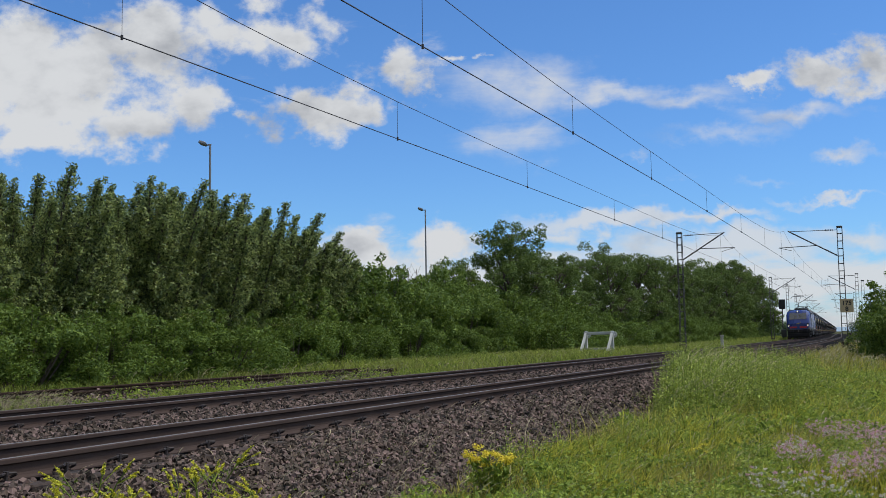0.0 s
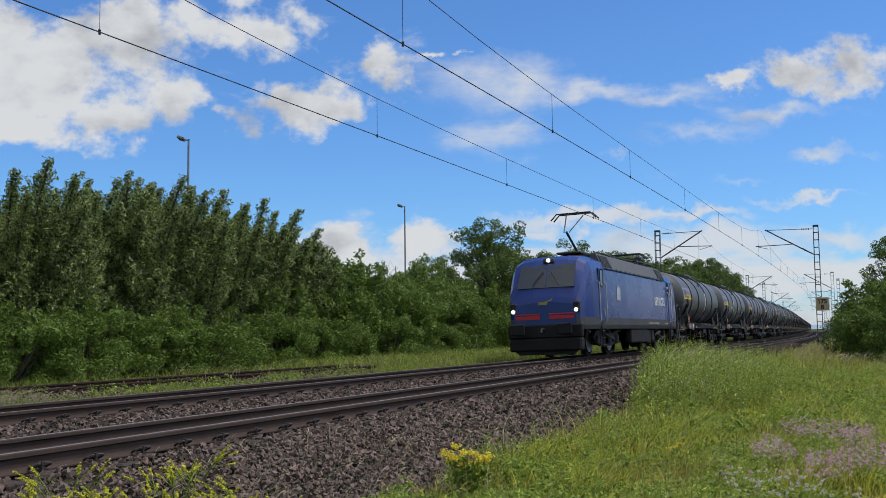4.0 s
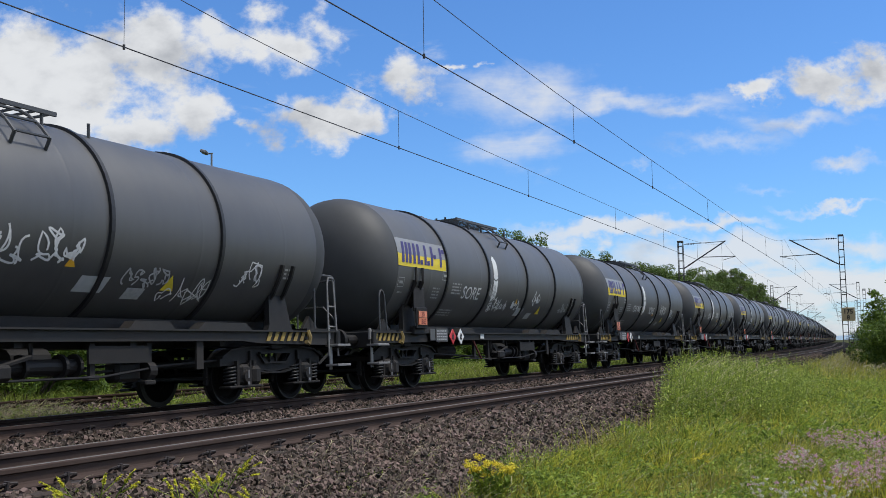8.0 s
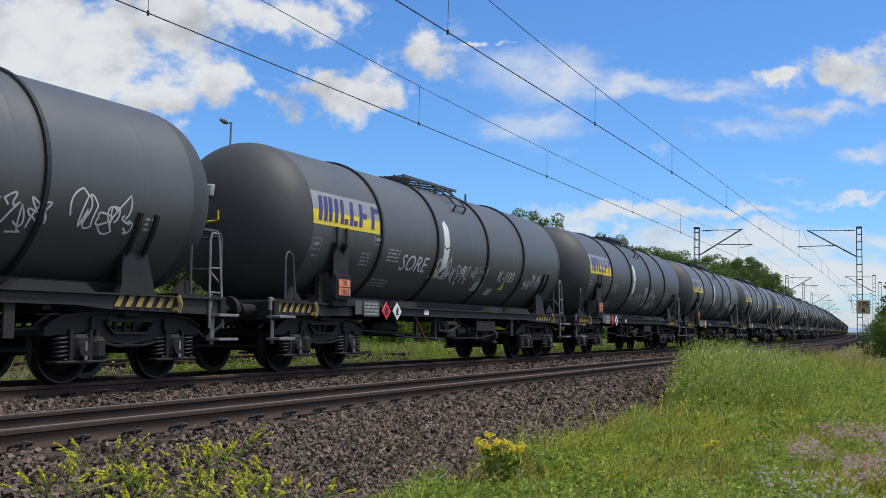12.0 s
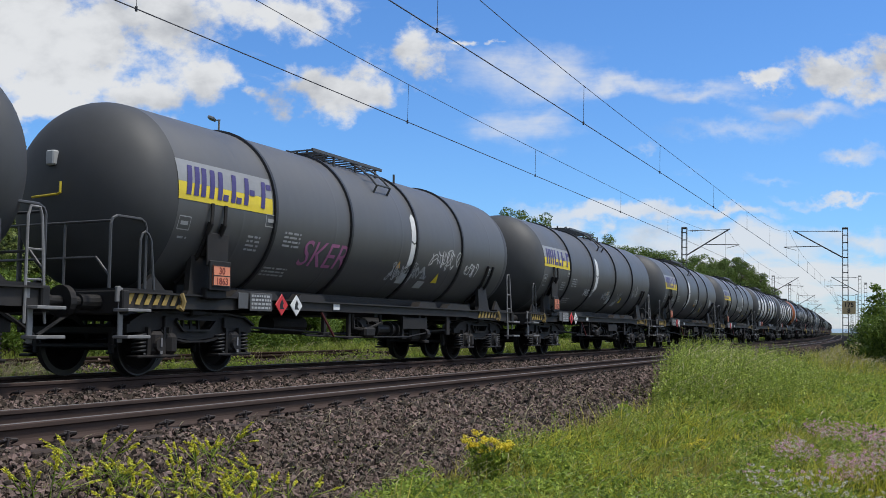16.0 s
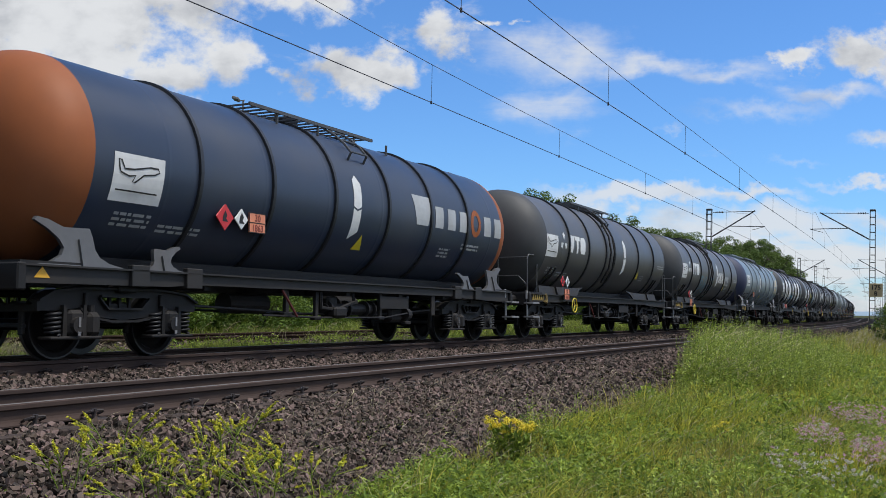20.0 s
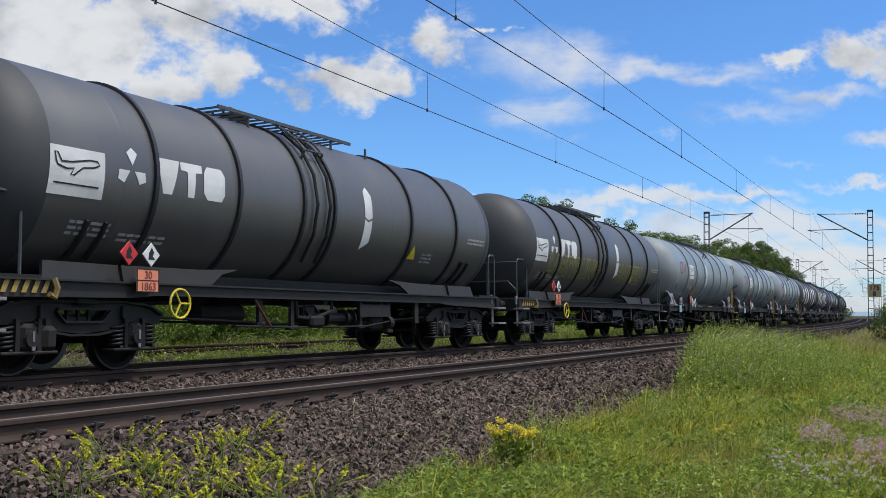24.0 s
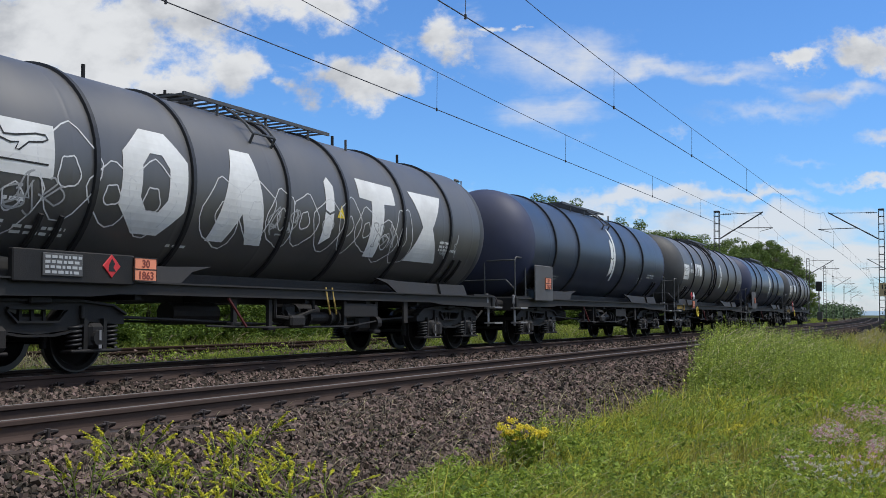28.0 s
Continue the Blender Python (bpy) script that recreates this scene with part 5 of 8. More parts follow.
def black_wagon(name="tank_wagon"):
    """The long row of black tank wagons: 16.0 m over buffers, four bands."""
    w = empty(name, Matrix(), "black four-axle tank wagon with a yellow and grey name panel", "tank wagon", GROUP)
    common_parts(w, 8.0, 7.4, M["tank_black"], M["tank_end_black"], (-3.25, -0.74, 2.03, 4.41), (-1.0, 1.75), 0.85)
    end_rails(w, 7.32, -1)
    bm = bmesh.new()
    pipe(bm, [(1.3, -7.0, 1.25), (1.3, -7.0, 1.95), (1.3, -6.96, 2.05), (1.3, -6.90, 2.08), (1.3, -6.84, 2.05), (1.3, -6.78, 1.95), (1.3, -6.70, 1.25)], 0.02)
    part("handrail", bm, M["tube"], w)
    bm = bmesh.new()
    pipe(bm, [(1.32, 6.98, 0.75), (1.28, 7.02, 2.1), (1.28, 7.06, 2.22), (1.28, 7.20, 2.22), (1.28, 7.24, 2.1), (1.32, 7.30, 0.75)], 0.02)
    for z in (1.30, 1.68):
        rod(bm, (1.29, 7.0, z), (1.29, 7.27, z), 0.014, 5)
    part("end_ladder", bm, M["step"], w)
    # name panel: grey over yellow, with six slanted purple blocks
    bm = bmesh.new()
    flat_poly(bm, [(0, 0.27), (2.36, 0.27), (2.36, 0.62), (0, 0.62)])
    drawing(w, "name_panel", bm, -5.7, 2.62, "panel_grey", "grey upper half of the name panel")
    bm = bmesh.new()
    flat_poly(bm, [(0, 0), (2.36, 0), (2.36, 0.268), (0, 0.268)])
    drawing(w, "name_panel", bm, -5.7, 2.62, "yellow", "yellow lower half of the name panel")
    # slanted purple bars, each with a small block beside it
    x = 0.16
    for bars, block in (((0.0, 0.17, 0.33), None), ((0.0,), None), ((0.0,), 0.0), ((0.0,), 0.0), ((0.0,), 0.17), ((0.12,), 0.33)):
        bm = bmesh.new()
        for b in bars:
            flat_poly(bm, [(x + b, 0.08), (x + b + 0.11, 0.08), (x + b + 0.19, 0.54), (x + b + 0.08, 0.54)])
        if block is not None:
            b = x + bars[0] + 0.135 + block * 0.17
            flat_poly(bm, [(b, 0.08 + block), (b + 0.13, 0.08 + block), (b + 0.145, 0.18 + block), (b + 0.015, 0.18 + block)])
        part("panel_mark", wrap(bm, -5.7, 2.62, 0.013), M["purple"], w)
        x += bars[-1] + (0.20 if block is None else 0.335)
    chevron(w, -0.42)
    # board with the hazard plate
    bm = bmesh.new()
    box(bm, (1.43, -4.72, 1.92), (0.03, 0.52, 0.52), bevel=0.01)
    box(bm, (1.47, -4.70, 1.52), (0.03, 0.52, 0.46), bevel=0.01)
    box(bm, (1.36, -4.70, 1.25), (0.12, 0.5, 0.18), bevel=0.02)
    part("plate_board", bm, M["frame"], w)
    hazard_plate(w, -4.69, 1.52, 1.495)
    for d in (-0.2, 0.12):
        bm = bmesh.new()
        pipe(bm, [(1.44, -4.78 + d, 2.15), (1.52, -4.78 + d, 2.3), (1.50, -4.74 + d, 2.62)], 0.03)
        part("bracket", bm, M["frame"], w)
    plate_on(w, "card_holder", -3.95, 1.16, 0.26, 0.26, "saddle", 1.36)
    pl = plate_on(w, "data_board", -3.45, 1.15, 0.62, 0.30, "saddle", 1.35, "grey data board with rows of unreadable writing")
    rng = random.Random(4)
    for i in range(4):
        bm = bmesh.new()
        y = -3.72
        while y < -3.2:
            k = rng.uniform(0.03, 0.09)
            box(bm, (1.362, y + k / 2, 1.25 - i * 0.065), (0.006, k, 0.035))
            y += k + 0.025
        part("writing", bm, M["dull"], pl, kind="stuff")
    diamond(w, -2.87, 1.12, 1.36, "red")
    diamond(w, -2.42, 1.12, 1.36, "white")
    plate_on(w, "number_plate", -1.0, 1.13, 0.22, 0.12, "white", 1.31)
    stripes(w, -6.55, -5.45)
    stripes(w, 5.75, 6.95)
    # fittings on the front end: lamp bracket, number in bars, hooked handle
    bm = bmesh.new()
    box(bm, (-0.05, -7.36, 3.17), (0.16, 0.18, 0.22), bevel=0.02)
    part("end_lamp_holder", bm, M["pale"], w)
    bm = bmesh.new()
    for x, k in ((-0.75, 0.12), (-0.56, 0.10), (-0.40, 0.26), (-0.08, 0.24)):
        box(bm, (x + k / 2, -7.33 + 0.10 * (abs(x) > 0.5), 2.80), (k, 0.012, 0.10))
    part("number_bars", bm, M["dull"], w, kind="stuff")
    bm = bmesh.new()
    pipe(bm, [(-0.35, -7.46, 2.60), (0.15, -7.46, 2.62), (0.2, -7.46, 2.64), (0.2, -7.46, 2.80)], 0.018)
    part("hooked_handle", bm, M["yellow"], w)
    # stencils on the tank
    rng = random.Random(11)
    for y, z, rows, ww in ((-5.55, 2.05, 1, 0.2), (-3.9, 2.2, 4, 0.34), (-2.9, 2.35, 4, 0.5), (-3.1, 1.75, 3, 0.7), (6.2, 2.25, 3, 0.25)):
        drawing(w, "stencil", bar_rows(rows, ww, 0.035, 0.075, rng), y, z, "dull")["kind"] = "stuff"
    for y, z, ww in ((-5.62, 2.18, 0.26), (-3.5, 2.42, 0.26)):
        bm = bmesh.new()
        strokes(bm, [[(0, 0), (ww, 0), (ww, 0.2), (0, 0.2), (0, 0)]], 0.018)
        flat_poly(bm, [(0.05, 0.07), (ww - 0.05, 0.07), (ww - 0.05, 0.13), (0.05, 0.13)])
        drawing(w, "stencil_box", bm, y, z, "dull")
    bm = bmesh.new()
    flat_poly(bm, [(0, 0), (0.52, 0), (0.58, 0.26), (0.06, 0.26)])
    drawing(w, "wheel_card", bm, 1.65, 1.72, "pale", "grey card with four small circles")
    triangle(w, 1.35, 2.02, 0.18)
    triangle(w, 3.3, 1.8, 0.28, "yellow")
    bm = bmesh.new()
    flat_poly(bm, [(0, 0), (0.36, 0), (0.40, 0.2), (0.04, 0.2)])
    drawing(w, "grey_card", bm, 2.6, 1.66, "dull")
    return w


def tagged_variant(proto, m, seed, first=False, words=()):
    """A copy of the black wagon with spray tags of its own."""
    w = copy_thing(proto, m)
    rng = random.Random(seed)
    spots = [(-1.75, 1.72), (0.85, 1.95), (2.4, 1.9), (4.4, 2.0)] if first else [(rng.uniform(-1.8, -0.6), rng.uniform(1.75, 2.2)), (rng.uniform(0.6, 1.4), rng.uniform(1.8, 2.2)), (rng.uniform(2.3, 3.3), rng.uniform(1.8, 2.2)), (rng.uniform(4.2, 5.4), rng.uniform(1.9, 2.2))]
    for y, z in spots + [(rng.uniform(-3.0, -2.2), rng.uniform(1.75, 2.0)), (rng.uniform(1.5, 2.2), rng.uniform(2.0, 2.3)), (rng.uniform(3.4, 4.2), rng.uniform(1.6, 1.9))] if first else spots + [(rng.uniform(-3.2, 5.0), rng.uniform(1.7, 2.1)), (rng.uniform(-1.0, 4.0), rng.uniform(1.6, 1.9))]:
        h = rng.uniform(0.25, 0.5)
        if any(a - 1.0 < y < a + 0.62 * k * len(text) for text, a, b, k in words):
            continue
        drawing(w, "graffiti", scribble(rng, rng.randint(3, 6), h, rng.uniform(0.022, 0.034)), y, z, rng.choice(("chalk", "chalk", "chalk", "dull")), "white spray-painted tag")
    return w


def block_mark(kind, h):
    """Bold blocks of the owner's mark, drawn as plain shapes."""
    bm = bmesh.new()
    if kind == 0:        # eight-cornered ring
        o = [(0.4, 0.0), (0.9, 0.0), (1.3, 0.4), (1.3, 1.15), (0.9, 1.55), (0.4, 1.55), (0.0, 1.15), (0.0, 0.4)]
        i = [(0.53, 0.36), (0.77, 0.36), (0.92, 0.55), (0.92, 1.0), (0.77, 1.19), (0.53, 1.19), (0.38, 1.0), (0.38, 0.55)]
        for k in range(8):
            flat_poly(bm, [o[k], o[(k + 1) % 8], i[(k + 1) % 8], i[k]])
    elif kind == 1:      # wedge with a split foot
        flat_poly(bm, [(0.0, 0.0), (0.40, 0.0), (0.67, 0.5), (0.67, 1.55), (0.42, 1.55)])
        flat_poly(bm, [(0.67, 1.55), (0.67, 0.5), (0.96, 0.0), (1.36, 0.0), (0.92, 1.55)])
    elif kind == 2:      # funnel
        flat_poly(bm, [(0.46, 0.0), (0.86, 0.0), (0.92, 1.10), (1.36, 1.12), (1.36, 1.52), (0.0, 1.55), (0.0, 1.15), (0.44, 1.12)])
    else:                # hourglass
        flat_poly(bm, [(0.0, 0.0), (1.4, 0.0), (0.92, 0.77), (0.48, 0.77)])
        flat_poly(bm, [(0.48, 0.77), (0.92, 0.77), (1.45, 1.52), (0.0, 1.52)])
    bmesh.ops.remove_doubles(bm, verts=bm.verts[:], dist=0.001)
    for v in bm.verts:
        v.co *= h / 1.55
    return bm


def lettered_wagon(name="tank_wagon"):
    """Dark grey wagon with the owner's mark in large white blocks."""
    w = empty(name, Matrix(), "dark grey tank wagon with huge white block shapes along its side", "tank wagon", GROUP)
    common_parts(w, 8.23, 7.5, M["tank_brown"], M["tank_end_black"], (-4.31, -2.49, -0.2, 1.58, 3.66, 5.74), (-1.9, 2.1), -0.6, saddles="cheek", pivot=5.6)
    end_rails(w, -7.5, 1)
    for y in (-0.2, 0.0):
        bm = bmesh.new()
        pipe(bm, [(1.3, 1.35 + y, 1.25), (1.38, 1.3 + y, 1.0), (1.36, 1.4 + y, 0.78)], 0.016)
        part("earth_strap", bm, M["stripe_yellow"], w)
    for k, y in ((0, -3.86), (1, -1.97), (2, 2.02), (3, 4.0)):
        drawing(w, "owner_mark", block_mark(k, 1.5), y, 1.88, "white", "white block of the painted mark", step=0.1)
    chevron(w, 0.9, 2.0)
    plane_card(w, -5.9, 2.42)
    bm = bmesh.new()
    box(bm, (1.33, -4.5, 1.36), (0.10, 1.95, 0.40), bevel=0.015)
    part("equipment_box", bm, M["frame"], w)
    pl = plate_on(w, "data_board", -4.75, 1.38, 0.62, 0.28, "saddle", 1.39, "grey data board with rows of unreadable writing")
    rng = random.Random(6)
    for i in range(4):
        bm = bmesh.new()
        y = -5.03
        while y < -4.5:
            k = rng.uniform(0.03, 0.09)
            box(bm, (1.402, y + k / 2, 1.475 - i * 0.063), (0.006, k, 0.036))
            y += k + 0.025
        ob = part("writing", bm, M["pale"], pl, kind="stuff")
        ob.matrix_basis = Matrix()
    hazard_plate(w, -3.35, 1.38, 1.395)
    diamond(w, -3.95, 1.40, 1.385, "red", 0.22)
    triangle(w, 1.28, 2.5, 0.24, "yellow")
    rng = random.Random(8)
    for y, z, rows, ww in ((-5.9, 2.12, 1, 0.6), (-5.95, 1.86, 3, 0.45), (-5.35, 1.82, 2, 0.8), (5.3, 2.3, 2, 0.5), (5.3, 2.15, 1, 0.8), (-2.7, 1.75, 1, 0.4)):
        drawing(w, "stencil", bar_rows(rows, ww, 0.045, 0.085, rng), y, z, "white")["kind"] = "stuff"
    for y in (-5.9, -3.4, 3.0, 5.6):
        bm = bmesh.new()
        rod(bm, (0.2, y, TANK_Z + TANK_R * 0.93), (0.2, y, TANK_Z + TANK_R + 0.2), 0.03, 6)
        part("guide_pin", bm, M["frame"], w)
    return w


def banded_wagon(kind):
    """Wagons of other owners: their colours, bands and markings."""
    spec = {"dark": ("dark grey tank wagon with a white star mark and aircraft card", "tank_brown", "tank_end_black", None, (-3.95, -2.1, -0.35, 0.6, 3.5, 5.6), 7.5, 8.17),
            "navy": ("navy blue tank wagon with orange end and pale name blocks", "tank_navy", "orange", "orange", (-3.8, -2.02, -0.17, 1.75, 3.55, 5.35), 7.55, 8.23),
            "blueend": ("blue-grey tank wagon with a dark navy end", "tank_bluegrey", "tank_bluegrey", "tank_end_navy", (-3.8, -2.0, -0.24, 1.8, 3.62, 5.4), 7.55, 8.25),
            "grey": ("pale grey tank wagon with a red outlined mark", "tank_grey", "tank_end_grey", None, (-3.75, -1.95, -0.18, 1.87, 3.7, 5.44), 7.5, 8.17),
            "plainnavy": ("dark navy tank wagon with a pale board and white stripe", "tank_navy", "tank_end_navy", None, (-4.3, -2.4, 2.2, 4.4), 7.55, 8.23),
            "tarnished": ("dark grey tank wagon with colourful spray tags", "tank_brown", "tank_end_black", None, (-4.0, -2.2, -0.4, 0.7, 3.1, 5.2), 7.5, 8.22)}[kind]
    label, shell, end, front, bands, half_t, half_l = spec
    w = empty("tank_wagon", Matrix(), label, "tank wagon", GROUP)
    common_parts(w, half_l, half_t, M[shell], M[end], bands, (-1.75, 2.3), 0.9 if kind != "dark" else 0.2, M[front] if front else None,
                 saddles="bare_steel" if "grey" in shell else ("saddle" if kind == "navy" else "cheek"), pivot=5.6, front_steps=kind not in ("navy", "blueend", "grey"))
    if kind not in ("navy", "blueend", "grey"):
        end_rails(w, -7.45, 1)
    if kind not in ("navy", "blueend"):
        end_rails(w, 7.45, -1, False)
    chevron(w, {"dark": 1.65, "navy": 0.45, "blueend": -0.55, "grey": 0.15, "plainnavy": 0.7, "tarnished": 1.4}[kind])
    rng = random.Random(len(kind))
    for y, z, rows, ww in ((-5.3, 1.95, 3, 0.7), (-4.4, 1.85, 2, 0.9), (6.22 if kind == "dark" else 5.2, 2.5 if kind == "dark" else 2.2, 2, 0.9), (4.2, 2.05, 3, 0.5)):
        drawing(w, "stencil", bar_rows(rows, ww, 0.045, 0.085, rng), y, z, "dull" if "grey" not in shell else "pale")["kind"] = "stuff"
    if kind in ("dark", "tarnished"):
        plane_card(w, -5.8, 2.27, 0.9, 0.62)
        bm = bmesh.new()
        for a in (90, 210, 330):
            c, s_ = math.cos(radians(a)), math.sin(radians(a))
            flat_poly(bm, [(0.24 + 0.05 * c, 0.24 + 0.05 * s_), (0.24 + 0.22 * c - 0.10 * s_, 0.24 + 0.22 * s_ + 0.10 * c), (0.24 + 0.30 * c, 0.24 + 0.30 * s_), (0.24 + 0.22 * c + 0.10 * s_, 0.24 + 0.22 * s_ - 0.10 * c)])
        drawing(w, "star_mark", bm, -4.65, 2.5, "white", "white three-pointed mark")
        for pts in ([(0.15, 0), (0.33, 0), (0.48, 0.5), (0.0, 0.5)], [(0.66, 0), (0.80, 0), (0.82, 0.37), (0.96, 0.38), (0.96, 0.5), (0.50, 0.5), (0.50, 0.38), (0.64, 0.37)], [(1.10, 0), (1.42, 0), (1.48, 0.1), (1.48, 0.40), (1.40, 0.5), (1.08, 0.5), (1.0, 0.40), (1.0, 0.1)]):
            bm = bmesh.new()
            flat_poly(bm, pts)
            bm.normal_update()
            bmesh.ops.triangulate(bm, faces=bm.faces[:])
            drawing(w, "owner_mark", bm, -3.95, 2.48, "white")
        for y, mt in ((-4.4, "red"), (-3.98, "white")):
            diamond(w, y, 1.60, 1.42, mt, 0.24)
        hazard_plate(w, -4.04, 1.24, 1.42)
        bm = bmesh.new()
        pipe(bm, [(1.44, -3.4 + 0.21 * math.cos(a), 0.93 + 0.21 * math.sin(a)) for a in np.linspace(0, 2 * math.pi, 17)[:-1]], 0.018, 6, closed=True)
        for a in range(3):
            rod(bm, (1.44, -3.4, 0.93), (1.44, -3.4 + 0.21 * math.cos(a * 2.1), 0.93 + 0.21 * math.sin(a * 2.1)), 0.014, 6)
        part("brake_wheel", bm, M["yellow"], w, "yellow hand-brake wheel")
        for yy in (-0.05, 0.35):
            bm = bmesh.new()
            pipe(bm, [((TANK_R + 0.08) * math.cos(p), yy, TANK_Z + (TANK_R + 0.08) * math.sin(p)) for p in np.radians([60, 40, 20, 0, -20, -40])], 0.03)
            part("side_pipe", bm, M["frame"], w)
        for z in (3.16, 2.92):
            bm = bmesh.new()
            flat_poly(bm, [(-0.12, 0), (0.12, 0), (0, 0.22)])
            end_drawing(w, bm, 0.05, z, "warn", "amber warning triangle on the tank's end").name = "end_triangle"
        bm = bmesh.new()
        strokes(bm, [[(0.10 * math.cos(a), 0.10 * math.sin(a)) for a in np.linspace(0, 6.283, 17)]], 0.045)
        end_drawing(w, bm, 0.05, 2.76, "plate", "orange ring mark on the tank's end").name = "end_ring"
        bm = bmesh.new()
        box(bm, (0.05, -7.50, 2.48), (0.18, 0.03, 0.24), bevel=0.01)
        part("end_plate", bm, M["pale"], w)
        stripes(w, -6.5, -5.6)
        triangle(w, 3.6, 1.95, 0.34, "yellow")
    if kind == "navy":
        plane_card(w, -5.5, 2.12, 0.95, 0.66)
        diamond(w, -3.15, 2.10, 1.40, "red", 0.30)
        diamond(w, -2.75, 2.10, 1.40, "white", 0.24)
        hazard_plate(w, -2.35, 2.07, 1.40)
        triangle(w, 0.75, 1.85, 0.34, "yellow")
        bm = bmesh.new()
        prism(bm, [(-7.30, 1.05), (-7.06, 1.05), (-7.18, 1.19)], "x", 1.292, 1.298)
        part("beam_triangle", bm, M["warn"], w)
        x = 2.75
        for i, wd in enumerate((0.85, 0.5, 0.5, 0.5, 0.62, 0.5, 0.5)):
            bm = bmesh.new()
            h = 0.62 if i == 0 else 0.46
            if i == 0:
                flat_poly(bm, [(0, h), (wd * 0.2, 0), (wd * 0.8, 0), (wd, h)])
            elif i == 4:
                strokes(bm, [[(wd / 2 + 0.21 * math.cos(a), 0.25 + 0.26 * math.sin(a)) for a in np.linspace(0, 2 * math.pi, 15)]], 0.13)
            else:
                flat_poly(bm, [(wd * 0.12, 0.0), (wd * 0.88, 0.0), (wd * 0.88, h), (wd * 0.12, h)])
            drawing(w, "owner_mark", bm, x, 2.5, "orange" if i == 4 else "pale")
            x += wd + 0.1
    if kind == "blueend":
        plane_card(w, -5.55, 2.38, 0.92, 0.64)
        for y, ww in ((-5.65, 1.75), (-3.05, 0.6)):
            bm = bmesh.new()
            flat_poly(bm, [(0, 0), (ww, 0), (ww, 0.42), (0, 0.42)])
            board = drawing(w, "data_panel", bm, y, 1.66, "black", "black data panel with rows of white stencils")
            part("panel_writing", wrap(bar_rows(4, ww - 0.1, 0.04, 0.095, rng), y + 0.05, 1.98, 0.013), M["dull"], board, kind="stuff")
        hazard_plate(w, -2.6, 1.94, 1.36)
        triangle(w, 0.2, 1.8, 0.3, "yellow")
        bm = bmesh.new()
        flat_poly(bm, [(0.0, 0.45), (1.05, 0.45), (1.05, 0.95), (0.75, 1.0), (0.35, 0.8)])
        drawing(w, "owner_mark", bm, 5.85, 2.2, "cream", "cream arched mark")
        x = 5.87
        for i in range(3):
            bm = bmesh.new()
            flat_poly(bm, [(0.0, 0.0), (0.28, 0.0), (0.28, 0.34), (0.0, 0.34)])
            drawing(w, "owner_mark", bm, x, 2.2, "cream")
            x += 0.36
        bm = bmesh.new()
        for x in (0.12, 0.58):
            box(bm, (x, -3.4, TANK_Z + TANK_R + 0.03), (0.04, 4.2, 0.05))
        for y in np.arange(-5.4, -1.4, 0.3):
            box(bm, (0.35, y, TANK_Z + TANK_R + 0.03), (0.44, 0.05, 0.03))
        part("long_gangway", bm, M["tank_bluegrey"], w)
        for d, mt in ((-3.5, "pale"), (-3.05, "pale")):
            diamond(w, d, 1.32, 1.40, mt, 0.28)
        stripes(w, -6.6, -5.9)
    if kind == "grey":
        for ob in w.children:
            if ob.name.split(".")[0] in ("step", "platform_handrail", "platform_railing"):
                ob.data.materials[0] = M["step_orange"]
        stripes(w, 7.0, 7.7)
        bm = bmesh.new()
        box(bm, (1.34, -4.85, 1.08), (0.06, 0.44, 0.28), bevel=0.01)
        part("data_board", bm, M["pale_blue"], w, "pale blue data board")
        bm = bmesh.new()
        strokes(bm, [[(0.42, 0.60), (0.42, 0.10), (0.32, 0.0), (0.12, 0.0), (0.0, 0.10), (0.0, 0.50), (0.10, 0.60), (0.62, 0.60), (0.72, 0.50), (0.70, 0.36), (0.58, 0.28), (0.80, 0.0), (1.10, 0.58)]], 0.075)
        for v in bm.verts:
            v.co.y *= 0.74
        drawing(w, "owner_mark", bm, -5.2, 2.60, "dull_red_mark", "dull red outlined mark")
        for y, z, ww, hh, mt in ((-5.55, 1.92, 0.26, 0.22, "spray_grey"), (-3.42, 2.02, 0.46, 0.17, "pale"), (0.02, 1.82, 0.30, 0.20, "pale"), (-4.06, 1.72, 0.24, 0.14, "white")):
            bm = bmesh.new()
            flat_poly(bm, [(0, 0), (ww, 0), (ww, hh), (0, hh)])
            drawing(w, "grey_card", bm, y, z, mt)
        for y, z, rows, ww in ((-5.6, 1.82, 2, 1.3), (-5.1, 2.08, 3, 0.42), (-4.25, 2.08, 2, 0.42), (-1.35, 1.98, 3, 0.95), (2.6, 1.95, 1, 0.4)):
            drawing(w, "stencil", bar_rows(rows, ww, 0.03, 0.07, rng), y, z, "pale")["kind"] = "stuff"
        for y in (-2.66, -2.32):
            bm = bmesh.new()
            flat_poly(bm, [(0, -0.17), (0.16, 0), (0, 0.17), (-0.16, 0)])
            drawing(w, "hazard_label", bm, y, 2.02, "white" if y < -2.5 else "red", "white hazard label" if y < -2.5 else "red hazard label")
        for y0, y1 in ((-1.95, -1.05), (0.5, 1.3)):
            bm = bmesh.new()
            rod(bm, (1.33, y0, 1.235), (1.33, y1, 1.215), 0.016, 6)
            rod(bm, (1.33, y0 + 0.05, 1.235), (1.33, y0 + 0.02, 1.16), 0.014, 6)
            part("sill_lever", bm, M["step_orange"], w, "orange lever along the sill")
        plane_card(w, -3.38, 2.42, 0.84, 0.60)
        bm = bmesh.new()
        box(bm, (1.40, -3.19, 1.32), (0.05, 0.48, 0.80), bevel=0.01)
        part("plate_board", bm, M["frame"], w)
        hazard_plate(w, -3.19, 1.50, 1.435)
